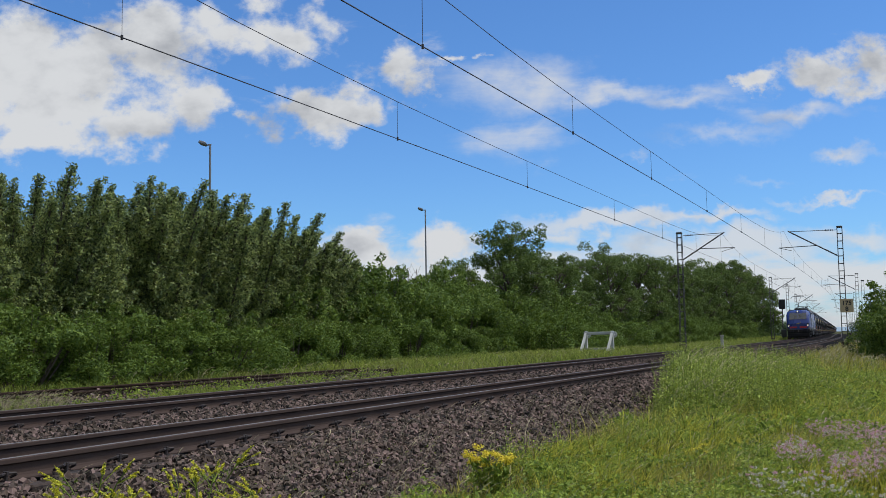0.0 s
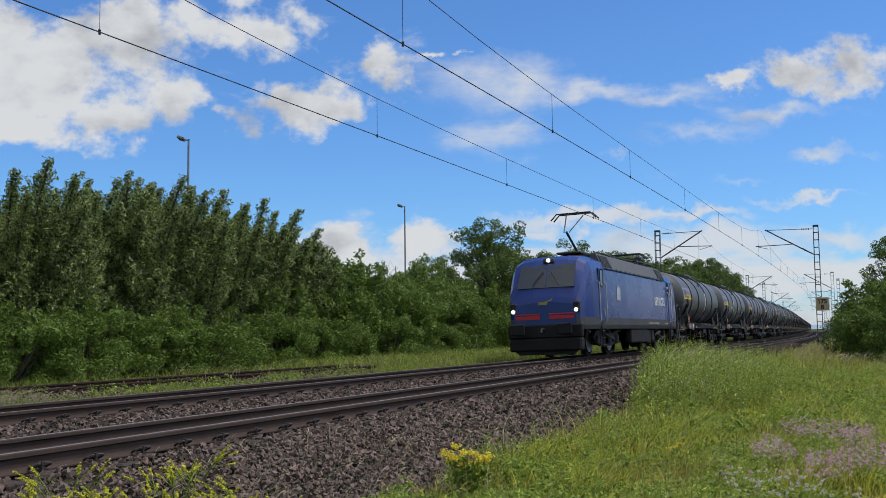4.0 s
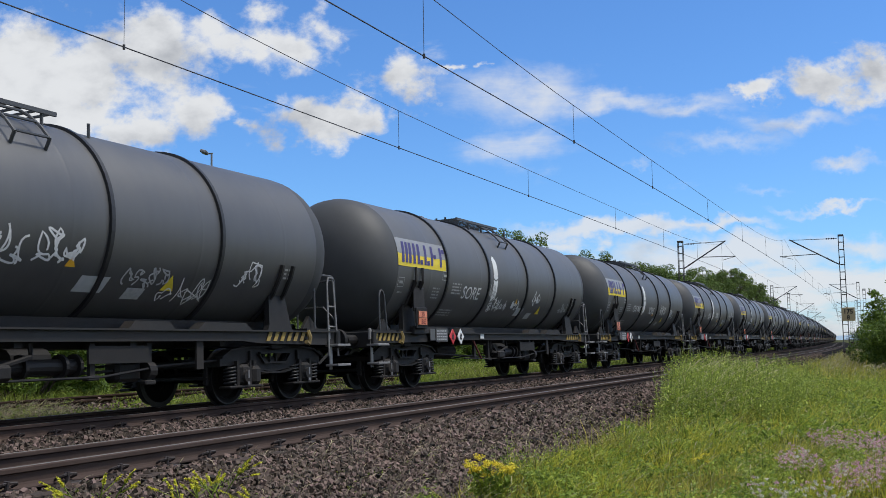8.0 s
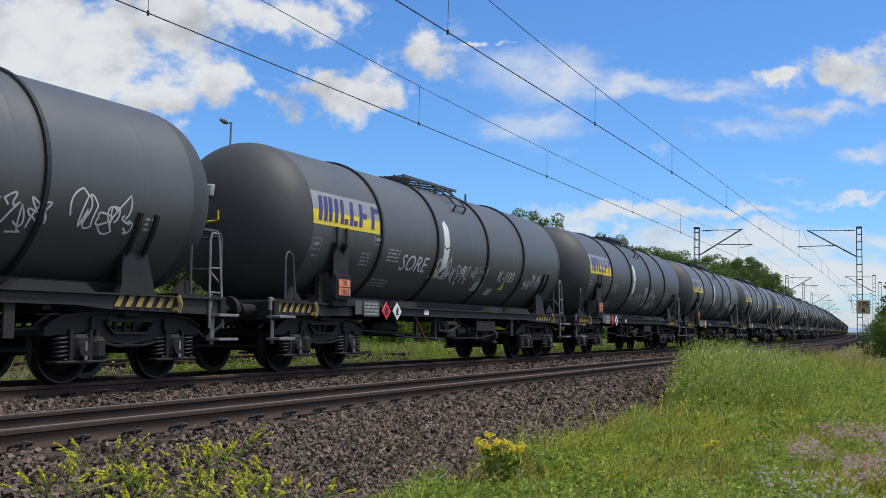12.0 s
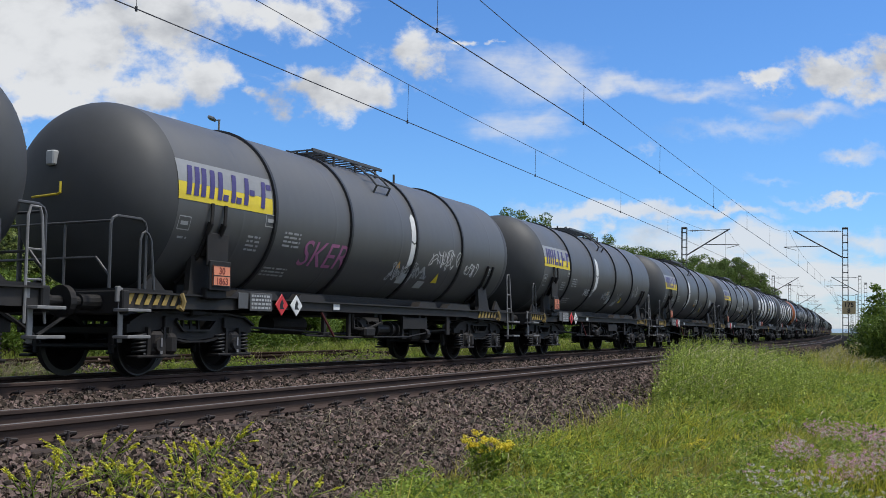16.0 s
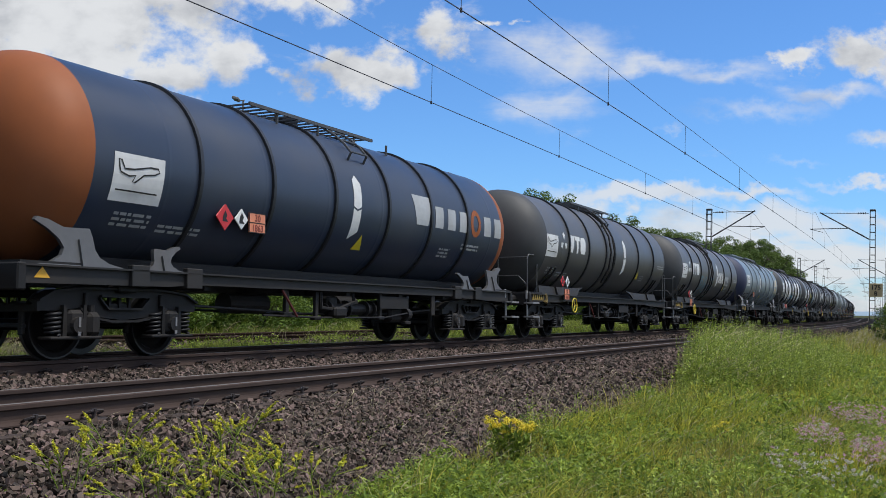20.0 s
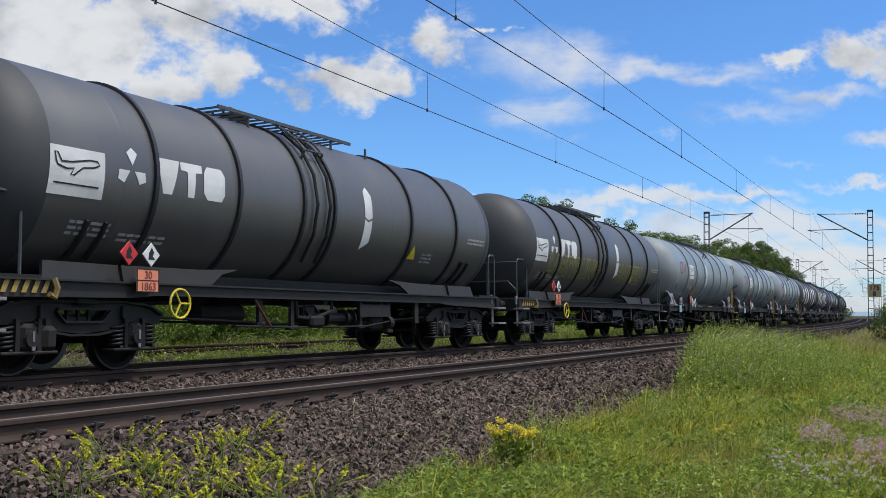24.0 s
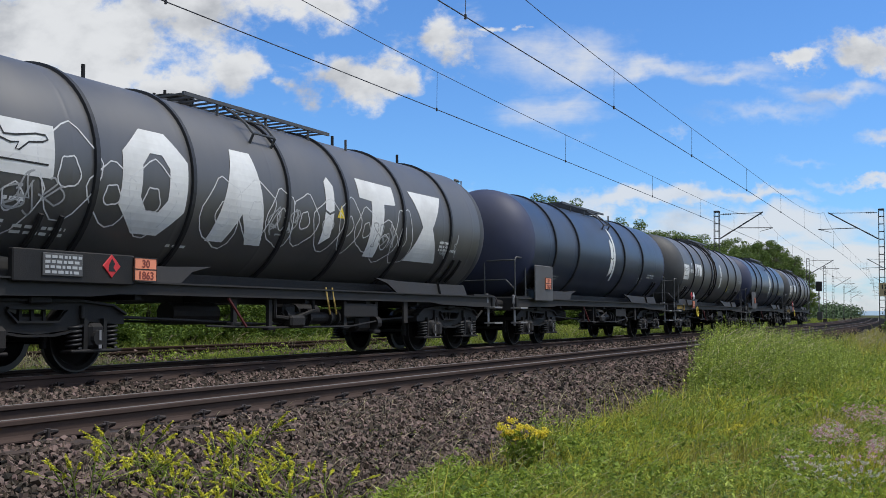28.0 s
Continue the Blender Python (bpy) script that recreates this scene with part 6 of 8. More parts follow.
        for d in (-2.68, -2.15):
            diamond(w, d, 1.36, 1.40, "white", 0.30)
        triangle(w, -1.74, 1.85, 0.32, "warn")
    if kind == "plainnavy":
        bm = bmesh.new()
        box(bm, (1.42, -5.15, 1.62), (0.04, 1.3, 0.95), bevel=0.02)
        part("pale_board", bm, M["saddle"], w)
        bm = bmesh.new()
        strokes(bm, [[(0, -0.9), (0.0, 0.9)]], 0.16)
        drawing(w, "white_stripe", bm, 1.1, 2.75, "white")
        hazard_plate(w, -4.9, 1.62, 1.45)
    return w


def consist():
    """Every vehicle with the place of its middle behind the locomotive's nose, and its key offset."""
    out = []
    proto = black_wagon()
    rear = 167.4
    words = {1: [("K-100", -1.75, 2.25, 0.52), ("SORE", -3.75, 1.85, 0.42)], 4: [("SORE", -2.3, 2.05, 0.45)], 5: [("OV NOT", -2.0, 2.1, 0.40), ("SORE", 0.55, 2.1, 0.40)], 10: [("SORE", -2.3, 2.0, 0.5), ("K-100", 2.9, 2.0, 0.42)],
             14: [("DEL", 3.1, 2.35, 0.4)], 16: [("SKER", -2.3, 1.86, 0.72)], 17: [("WEISS", -1.4, 1.9, 0.36)], 18: [("SORE", 1.2, 2.1, 0.4)], 19: [("LASSE 23", -0.7, 2.1, 0.34), ("SORE", 3.9, 1.9, 0.36)]}
    for i in range(20):
        w = proto if i == 2 else copy_thing(proto, Matrix()) if i == 0 else tagged_variant(proto, Matrix(), 100 + i, i == 1, words.get(i, ()))
        for text, y, z, size in words.get(i, ()):
            tag_word(w, text, y, z, size, "magenta" if text == "SKER" else "chalk")
        out.append((w, rear + 16.0 * i - 6.63))
    for i in (0, 16, 19):       # these run the other way round: platform in front, stripe before the third band
        for ob in out[i][0].children:
            if ob.name.startswith("level_mark"):
                ob.location.y += 2.2
            elif ob.name.startswith("platform_railing"):
                ob.location.y -= 14.85
            elif ob.name.startswith("platform_handrail"):
                ob.location.y -= 14.15
    a = lettered_wagon()
    dark, grey, navy, blue = banded_wagon("dark"), banded_wagon("grey"), banded_wagon("navy"), banded_wagon("blueend")
    tarn, plain = banded_wagon("tarnished"), banded_wagon("plainnavy")
    cp = lambda o: copy_thing(o, Matrix())
    order = [(487.87, a), (504.31, cp(a)), (520.82, navy), (537.13, dark), (553.49, cp(dark)), (569.91, blue), (586.39, cp(a)), (602.88, tarn), (619.37, cp(dark)),
             (635.7, cp(dark)), (652.01, grey), (668.44, cp(grey)), (684.87, cp(grey)), (701.37, cp(a)), (717.92, cp(a)), (734.43, plain), (750.91, cp(dark)), (767.33, cp(plain)), (783.76, cp(dark))]
    rng = random.Random(5)
    for k, (r, w) in enumerate(order):
        out.append((w, r - 6.83))
        if k == 1:      # outlined tag on the front end
            for text, z in (("BE", 2.88), ("BZ", 2.43)):
                bm, wd = letters(text, 0.5, -0.012)
                end_drawing(w, bm, -0.12, z, "dull", "pale sprayed letters on the tank's end", 0.04)
            bm = bmesh.new()
            strokes(bm, [[(0.56 * (1 + 0.1 * math.sin(7 * a)) * math.cos(a), 0.62 * (1 + 0.1 * math.cos(6 * a)) * math.sin(a)) for a in np.linspace(0, 6.283, 40)]], 0.03)
            end_drawing(w, bm, 0.22, 2.86, "dull", "pale cloud outline sprayed on the tank's end", 0.04)
        if k == 4:
            bubble_word(w, "PAFF", -1.9, 1.62, 1.35, "tealspray", "spray_grey", "blue-edged grey graffiti letters")
            tag_word(w, "OKA", 1.95, 2.30, 0.66, "chalk", 0.03, 0.0)
            tag_word(w, "RTE", 3.75, 2.20, 0.60, "dull", 0.03, 0.0)
            drawing(w, "graffiti", scribble(rng, 4, 0.4, 0.025), 5.9, 1.75, "chalk", "white spray tag")
        if k == 6:
            drawing(w, "graffiti", scribble(rng, 4, 0.7, 0.09), -0.6, 1.75, "tealspray", "blue spray tag")
            for thick, mt, lift in ((0.145, "black", 0.03), (0.10, "turquoise", 0.045)):
                bm, wd = letters("SHY", 0.98, thick)
                for v in bm.verts:
                    v.co.x, v.co.y = v.co.x * 0.74, v.co.y * 1.12
                end_drawing(w, bm, -0.62, 2.98, mt, "turquoise bubble graffiti with black edges on the tank's end", lift)
        if k in (11, 12):
            for n_, h_, x_, z_ in ((6, 0.5, -0.62, 3.15), (4, 0.42, -0.6, 2.45), (4, 0.5, 0.1, 1.95)):
                end_drawing(w, scribble(rng, n_, h_, 0.035), x_, z_, "ink", "dark blue spray tag on the tank's end")
        if k == 7:
            for y, mt in ((-3.4, "chalk"), (-1.4, "lime"), (0.6, "tealspray"), (2.4, "chalk")):
                drawing(w, "graffiti", scribble(rng, 4, 0.9, 0.07), y, 1.95, mt, "large spray-painted tag")
        if k == 9:
            for text, y in (("LABSY", -4.7), ("RUNG", -2.4), ("HAFFEN", 1.95)):
                bubble_word(w, text, y, 1.95, 0.84)
            for y, z, r_ in ((5.79, 2.28, 0.19), (6.46, 1.82, 0.26)):
                bm = bmesh.new()
                strokes(bm, [[(r_ * math.sin(a * 0.6283) * (1 if a % 2 == 0 else 0.45), r_ * math.cos(a * 0.6283) * (1 if a % 2 == 0 else 0.45)) for a in range(11)]], 0.03)
                drawing(w, "graffiti", bm, y, z, "lime", "olive spray-painted star")
        if k in (11, 12):
            for y, mt in ((0.5, "tealspray"), (4.2, "black"), (6.0, "black")):
                drawing(w, "graffiti", scribble(rng, 4, 0.45, 0.03), y, 2.1, mt, "thin spray tag")
        if k == 14:
            bubbles(w, rng, -6.6, -3.4)
            bubbles(w, rng, -2.2, 3.8)
        if k in (13, 14):
            for y in (-5.6, -0.6, 2.6, 5.4):
                drawing(w, "graffiti", scribble(rng, 3, 0.5, 0.025), y, 2.05, "dull", "faded spray tag")
    return out


# ---------------------------------------------------------------- locomotive
def locomotive():
    """Electric locomotive, 18.98 m: y = -9.49 is the nose."""
    lo = empty("electric_locomotive", Matrix(), "dark blue electric locomotive with grey skirt and red stripes", "locomotive")
    # body: cross-sections from nose to rear; (y, half width, roof height, sill height)
    secs = [(-8.93, 1.18, 2.02, 1.02), (-8.86, 1.30, 2.20, 1.02), (-8.60, 1.42, 2.75, 1.02), (-8.28, 1.46, 3.30, 1.02), (-8.05, 1.48, 3.60, 1.02), (-7.75, 1.50, 3.74, 1.02), (-7.0, 1.505, 3.80, 1.02), (-6.2, 1.505, 3.80, 1.02)]
    secs = secs + [(-y, w, h, s) for y, w, h, s in secs[::-1]]
    bm = bmesh.new()
    rings = []
    for y, w, h, s in secs:
        c = min(0.55, (h - s) * 0.25)
        half = [(w * 0.97, s), (w, s + 0.15), (w, s + 0.42), (w, (s + 0.42 + h - c) / 2), (w * 0.985, h - c), (w * 0.90, h - c * 0.42), (w * 0.70, h - 0.06), (w * 0.35, h)]
        ring = [bm.verts.new((x, y, z)) for x, z in half] + [bm.verts.new((-x, y, z)) for x, z in half[::-1]]
        rings.append(ring)
    k = len(rings[0])
    for u, v in zip(rings, rings[1:]):
        for i in range(k):
            j = (i + 1) % k
            f = bm.faces.new((u[i], u[j], v[j], v[i]))
            zc = f.calc_center_median()
            f.material_index = 1 if zc.z < 1.45 else 0
    for ring in (rings[0], rings[-1]):
        bm.faces.new(ring).material_index = 0
    bmesh.ops.recalc_face_normals(bm, faces=bm.faces[:])
    part("body", bm, [M["loco_blue"], M["loco_grey"]], lo, "blue body over a grey skirt", smooth=False)
    # sloping roof skirts between the cabs
    for sx in (-1, 1):
        bm = bmesh.new()
        prism(bm, [(sx * 1.46, 3.36), (sx * 1.18, 3.92), (sx * 0.95, 3.92), (sx * 0.95, 3.36)], "y", -5.95, 5.95)
        part("roof_flank", bm, M["loco_roof"], lo)
        for y in (-5.15, 5.15):
            bm = bmesh.new()
            prism(bm, [(sx * 1.455, 3.42), (sx * 1.235, 3.86), (sx * 1.225, 3.85), (sx * 1.44, 3.41)], "y", y - 0.66, y + 0.66)
            part("grille_panel", bm, M["black"], lo)
            bm = bmesh.new()
            for i in range(8):
                a = 0.08 + i * 0.055
                x0, z0 = sx * (1.47 - a * 0.5), 3.38 + a
                box(bm, (x0, y, z0), (0.04, 1.28, 0.012))
            part("air_grille", bm, M["loco_grey"], lo)
        bm = bmesh.new()
        for y in np.arange(-5.6, 5.7, 0.8):
            box(bm, (sx * 1.49, y, 3.36), (0.03, 0.06, 0.05))
        box(bm, (sx * 1.485, 0, 3.33), (0.03, 11.8, 0.035))
        part("roof_gutter", bm, M["black"], lo)
    bm = bmesh.new()
    box(bm, (0, 0, 3.84), (2.0, 11.9, 0.12), bevel=0.03)
    for y, l in ((-3.2, 1.6), (-0.6, 2.2), (2.6, 1.4)):
        box(bm, (0, y, 4.0), (1.2, l, 0.22), bevel=0.04)
    part("roof_deck", bm, M["black"], lo)
    for y in np.linspace(-3.8, 4.0, 7):
        bm = bmesh.new()
        for i in range(4):
            rod(bm, (0.55, y, 3.92 + 0.06 * i), (0.55, y, 3.96 + 0.06 * i), 0.07, 10, 0.05)
        part("roof_insulator", bm, M["insulator"], lo)
    bm = bmesh.new()
    pipe(bm, [(0.55, -3.8, 4.18), (0.55, 0, 4.2), (0.55, 4.0, 4.18)], 0.025)
    part("roof_busbar", bm, M["wire"], lo)

    def pantograph(y, up):
        h = 5.72 if up else 4.35
        bm = bmesh.new()
        box(bm, (0, y, 4.05), (1.0, 1.7, 0.08), bevel=0.02)
        base = part("pantograph", bm, M["wire"], lo)
        knee = (0, y - 0.95 if up else y + 1.1, 4.85 if up else 4.22)
        bm = bmesh.new()
        rod(bm, (0, y + 0.6, 4.1), knee, 0.05, 8)
        part("lower_arm", bm, M["wire"], base)
        bm = bmesh.new()
        for x in (-0.35, 0.35):
            rod(bm, (x * 0.3, knee[1], knee[2]), (x, y + (0.3 if up else -0.9), h - 0.1), 0.025, 6)
        part("upper_arm", bm, M["wire"], base)
        bm = bmesh.new()
        for d in (-0.2, 0.2):
            pipe(bm, [(-0.95, y + (0.3 if up else -0.9) + d, h - 0.25), (-0.7, y + (0.3 if up else -0.9) + d, h), (0.7, y + (0.3 if up else -0.9) + d, h), (0.95, y + (0.3 if up else -0.9) + d, h - 0.25)], 0.03)
        rod(bm, (-0.4, y + (0.1 if up else -1.1), h - 0.05), (-0.4, y + (0.5 if up else -0.7), h - 0.05), 0.025, 6)
        rod(bm, (0.4, y + (0.1 if up else -1.1), h - 0.05), (0.4, y + (0.5 if up else -0.7), h - 0.05), 0.025, 6)
        part("pan_head", bm, M["wire"], base)

    pantograph(-4.7, True)
    # the other pantograph, folded down on its insulators
    bm = bmesh.new()
    for x in (-0.5, 0.5):
        rod(bm, (x, 1.9, 4.30), (x, 5.5, 4.30), 0.035, 8)
    for y in (2.0, 3.4, 5.4):
        rod(bm, (-0.5, y, 4.30), (0.5, y, 4.30), 0.035, 8)
    down = part("pantograph", bm, M["wire"], lo)
    down.matrix_basis = Matrix.Translation((0.25, 1.0, -0.10))
    for x in (-0.5, 0.5):
        for y in (2.1, 3.6, 5.3):
            bm = bmesh.new()
            for i in range(7):
                rod(bm, (x, y, 3.90 + 0.07 * i), (x, y, 3.95 + 0.07 * i), 0.075, 10, 0.05)
            part("foot_insulator", bm, M["insulator"], down)
    bm = bmesh.new()
    rod(bm, (0, 3.4, 4.34), (0, 5.5, 4.44), 0.06, 8)
    rod(bm, (0.12, 3.4, 4.40), (0.10, 5.4, 4.48), 0.018, 6)
    part("lower_arm", bm, M["wire"], down)
    bm = bmesh.new()
    for x in (-0.42, 0.42):
        pipe(bm, [(x * 0.25, 5.5, 4.44), (x, 3.9, 4.58), (x, 2.2, 4.52)], 0.024, 6)
    for y, k in ((4.6, 0.55), (3.9, 1.0), (3.0, 1.0)):
        rod(bm, (-0.42 * k, y, 4.54), (0.42 * k, y, 4.54), 0.018, 6)
    part("upper_arm", bm, M["wire"], down)
    for y in (1.95, 2.45):
        bm = bmesh.new()
        pipe(bm, [(-0.95, y, 4.40), (-0.72, y, 4.64), (0.72, y, 4.64), (0.95, y, 4.40)], 0.035)
        part("collector_strip", bm, M["wire"], down)
    for x in (-0.6, 0.6):
        bm = bmesh.new()
        pipe(bm, [(x, 1.95, 4.62), (x, 2.2, 4.52), (x, 2.45, 4.62)], 0.02)
        part("head_spring", bm, M["loco_grey"], down)
    bm = bmesh.new()
    box(bm, (0.3, 3.55, 4.5), (0.3, 0.5, 0.16), bevel=0.03)
    part("drive_box", bm, M["loco_grey"], down)
    for sx in (-1, 1):
        bm = bmesh.new()
        box(bm, (sx * 1.54, 5.93, 2.98), (0.10, 0.10, 0.12), bevel=0.02)
        rod(bm, (sx * 1.52, 5.93, 2.80), (sx * 1.52, 5.93, 2.76), 0.06, 10)
        part("mirror_camera", bm, M["pale"], lo)
        bm = bmesh.new()
        box(bm, (sx * 1.512, 7.25, 2.92), (0.01, 0.2, 0.2))
        part("notice", bm, M["pale"], lo, "small white notice")
        bm = bmesh.new()
        for y in (5.95, 7.75):
            box(bm, (sx * 1.507, y, 2.4), (0.008, 0.012, 1.9))
        box(bm, (sx * 1.49, 7.0, 3.29), (0.02, 1.7, 0.02))
        part("panel_seam", bm, M["black"], lo)
        bm = bmesh.new()
        rod(bm, (sx * 1.505, 7.35, 1.23), (sx * 1.515, 7.35, 1.23), 0.09, 16)
        socket = part("air_socket", bm, M["black"], lo)
        bm = bmesh.new()
        pipe(bm, [(sx * 1.515, 7.35 + 0.09 * math.cos(a), 1.23 + 0.09 * math.sin(a)) for a in np.linspace(0, 6.283, 17)[:-1]], 0.012, 5, closed=True)
        part("socket_ring", bm, M["pale"], socket)
        for z in (1.12, 0.72):
            bm = bmesh.new()
            for a, b, c, d in ((-0.17, 0, 0.05, 0.40), (0.17, 0, 0.05, 0.40), (0, 0.18, 0.38, 0.05), (0, -0.18, 0.38, 0.05)):
                box(bm, (sx * 1.47, 8.55 + a, z + b), (0.05, c, d))
            part("step_frame", bm, M["loco_grey"], lo)
        for y, z, r_, l in ((3.55, 0.74, 0.12, 0.9), (4.75, 0.50, 0.10, 0.7)):
            bm = bmesh.new()
            rod(bm, (sx * 1.36, y, z), (sx * 1.36, y + l, z + 0.12), r_ * 0.6, 12)
            rod(bm, (sx * 1.36, y - 0.2, z - 0.03), (sx * 1.36, y, z), r_ * 0.35, 8)
            part("damper", bm, M["frame"], lo)
        for y, w_, h_ in ((2.0, 0.9, 0.62), (3.0, 0.55, 0.55), (5.6, 0.25, 0.5), (7.6, 0.8, 0.35)):
            bm = bmesh.new()
            box(bm, (sx * 1.25, y, 0.98 - h_ / 2), (0.25, w_, h_), bevel=0.05)
            part("equipment_case", bm, M["bogie"], lo)
    for sy in (-1, 1):
        # windscreen, set into the raked nose
        bm = bmesh.new()
        for x0, x1 in ((-1.03, -0.015), (0.015, 1.03)):
            q = [(x0 * 1.04, -8.69, 2.56), (x1 * 1.04, -8.69, 2.56), (x1 * 1.0, -8.19, 3.40), (x0 * 1.0, -8.19, 3.40)]
            vs = [bm.verts.new((x, sy * -(y - 0.03), z)) for x, y, z in q]
            wv = [bm.verts.new((x, sy * -(y + 0.03), z)) for x, y, z in q]
            bm.faces.new(vs), bm.faces.new(wv[::-1])
            for i in range(4):
                bm.faces.new((vs[i], vs[(i + 1) % 4], wv[(i + 1) % 4], wv[i]))
        for v in bm.verts:
            v.co.y = v.co.y if sy < 0 else v.co.y
        bmesh.ops.recalc_face_normals(bm, faces=bm.faces[:])
        if sy < 0:
            for v in bm.verts:
                v.co.y = -v.co.y if v.co.y > 0 else v.co.y
        part("windscreen", bm, M["glass"], lo)
        for x in (-1.18, 1.18):
            bm = bmesh.new()
            box(bm, (x, sy * 8.86, 1.82), (0.26, 0.16, 0.42), bevel=0.04)
            light = part("headlamp_housing", bm, M["black"], lo)
            bm = bmesh.new()
            rod(bm, (x, sy * 8.92, 1.72), (x, sy * 8.97, 1.72), 0.075, 16)
            part("headlamp", bm, M["lamp"] if sy < 0 else M["glass"], light)
        bm = bmesh.new()
        box(bm, (0, sy * 8.12, 3.58), (0.42, 0.16, 0.16), bevel=0.03)
        top = part("top_lamp_housing", bm, M["loco_grey"], lo)
        bm = bmesh.new()
        rod(bm, (0, sy * 8.18, 3.58), (0, sy * 8.23, 3.58), 0.075, 14)
        part("top_lamp", bm, M["lamp"] if sy < 0 else M["glass"], top)
        for z, h_ in ((1.59, 0.05), (1.47, 0.13)):
            for x in (-0.64, 0.64):
                bm = bmesh.new()
                box(bm, (x, sy * 8.945, z), (0.92, 0.03, h_), bevel=0.008)
                part("red_stripe", bm, M["red"], lo)
        bm = bmesh.new()
        box(bm, (0, sy * 8.90, 0.98), (2.8, 0.20, 0.50), bevel=0.05)
        box(bm, (0, sy * 8.80, 0.50), (2.7, 0.45, 0.46), bevel=0.06)
        prism(bm, [(-1.25, 0.32), (1.25, 0.32), (1.0, 0.14), (-1.0, 0.14)], "y", sy * 8.85 - 0.06, sy * 8.85 + 0.06)
        part("pilot", bm, M["bogie"], lo)
        for x in (-0.875, 0.875):
            bm = bmesh.new()
            rod(bm, (x, sy * 8.95, 1.06), (x, sy * 9.40, 1.06), 0.13, 14)
            box(bm, (x, sy * 9.45, 1.06), (0.56, 0.06, 0.40), bevel=0.03)
            part("buffer", bm, M["bogie"], lo)
        bm = bmesh.new()
        pipe(bm, [(0, sy * 8.9, 1.06), (0, sy * 9.3, 1.06), (0, sy * 9.45, 0.92)], 0.05)
        part("coupling", bm, M["bogie"], lo)
        for x in (-0.5, 0.5):
            bm = bmesh.new()
            rod(bm, (x, sy * 8.72, 2.66), (x * 0.3, sy * 8.42, 3.15), 0.015, 6)
            part("wiper", bm, M["black"], lo)
    bm = bmesh.new()
    flat_poly(bm, [(-0.24, 0.0), (0.1, 0.0), (0.16, 0.1), (-0.2, 0.1)])
    flat_poly(bm, [(0.0, 0.12), (0.28, 0.12), (0.34, 0.26), (0.2, 0.16)])
    for v in bm.verts:
        v.co = Vector((v.co.x, -8.965 + 0.02 * (v.co.y > 1), 1.93 + v.co.y))
    bmesh.ops.recalc_face_normals(bm, faces=bm.faces[:])
    part("nose_mark", bm, M["lime"], lo)
    for sx in (-1, 1):
        for y in (-6.6, 6.6):
            bm = bmesh.new()
            box(bm, (sx * 1.505, y, 2.32), (0.035, 0.66, 1.95), bevel=0.01)
            door = part("cab_door", bm, M["loco_blue"], lo)
            bm = bmesh.new()
            box(bm, (sx * 1.527, y, 2.92), (0.02, 0.44, 0.66), bevel=0.04)
            part("door_window", bm, M["glass"], door)
            bm = bmesh.new()
            pipe(bm, [(sx * 1.52, y + 0.1, 1.78), (sx * 1.58, y + 0.18, 1.70), (sx * 1.58, y + 0.16, 1.52)], 0.015)
            part("door_handle", bm, M["pale"], door)
            for d in (-0.48, 0.48):
                bm = bmesh.new()
                pipe(bm, [(sx * 1.50, y + d, 1.25), (sx * 1.58, y + d, 1.32), (sx * 1.58, y + d, 2.72), (sx * 1.50, y + d, 2.80)], 0.022)
                part("grab_rail", bm, M["pale"], lo)
            bm = bmesh.new()
            for d in (-0.2, 0.2):
                box(bm, (sx * 1.46, y + d, 0.72), (0.04, 0.04, 0.75))
            for z in (0.42, 0.68, 0.94):
                box(bm, (sx * 1.46, y, z), (0.2, 0.44, 0.03))
            part("cab_steps", bm, M["loco_grey"], lo)
            # solid black plate: the shade of a step hollow is put into its colour
            bm = bmesh.new()
            box(bm, (sx * 1.51, y, 1.16), (0.03, 0.36, 0.26), bevel=0.02)
            part("step_recess", bm, M["black"], lo)
        # under the sill
        bm = bmesh.new()
        box(bm, (sx * 1.28, 0, 0.72), (0.3, 3.2, 0.6), bevel=0.05)
        part("equipment_box", bm, M["bogie"], lo)
    for word, y, z, size in (("SERVICES", 2.45, 2.12, 0.50),):
        bm, wd = letters(word, size, 0.026, 0.0, 1.24)
        for v in bm.verts:
            v.co = Vector((1.512, 5.36 + (v.co.x - wd) * 0.93, z + v.co.y))
        bmesh.ops.recalc_face_normals(bm, faces=bm.faces[:])
        part("side_lettering", bm, M["white"], lo, "pale grey block lettering")
    bm = bmesh.new()
    prism(bm, [(-4.2, 2.15), (-3.6, 2.15), (-3.6, 2.60), (-3.95, 2.75), (-4.2, 2.5)], "x", 1.51, 1.514)
    part("side_mark", bm, M["pale"], lo)
    rng = random.Random(3)
    for y, n_ in ((1.6, 8), (3.0, 6), (5.2, 5)):
        bm = bmesh.new()
        for i in range(n_):
            box(bm, (1.512, y + i * 0.16, 1.25 + 0.03 * (i % 2)), (0.006, 0.11, 0.05))
        part("stencil", bm, M["cream"], lo)
    for y0 in (-4.75, 4.75):
        bm = bmesh.new()
        for sx in (-1, 1):
            prism(bm, [(-2.05, 0.70), (-1.6, 0.95), (-0.8, 0.86), (0.8, 0.86), (1.6, 0.95), (2.05, 0.70), (1.6, 0.52), (0.7, 0.36), (-0.7, 0.36), (-1.6, 0.52)], "x", sx * 1.08 - 0.09, sx * 1.08 + 0.09)
            rod(bm, (sx * 1.26, -0.9, 0.84), (sx * 1.26, 0.55, 0.60), 0.09, 10)
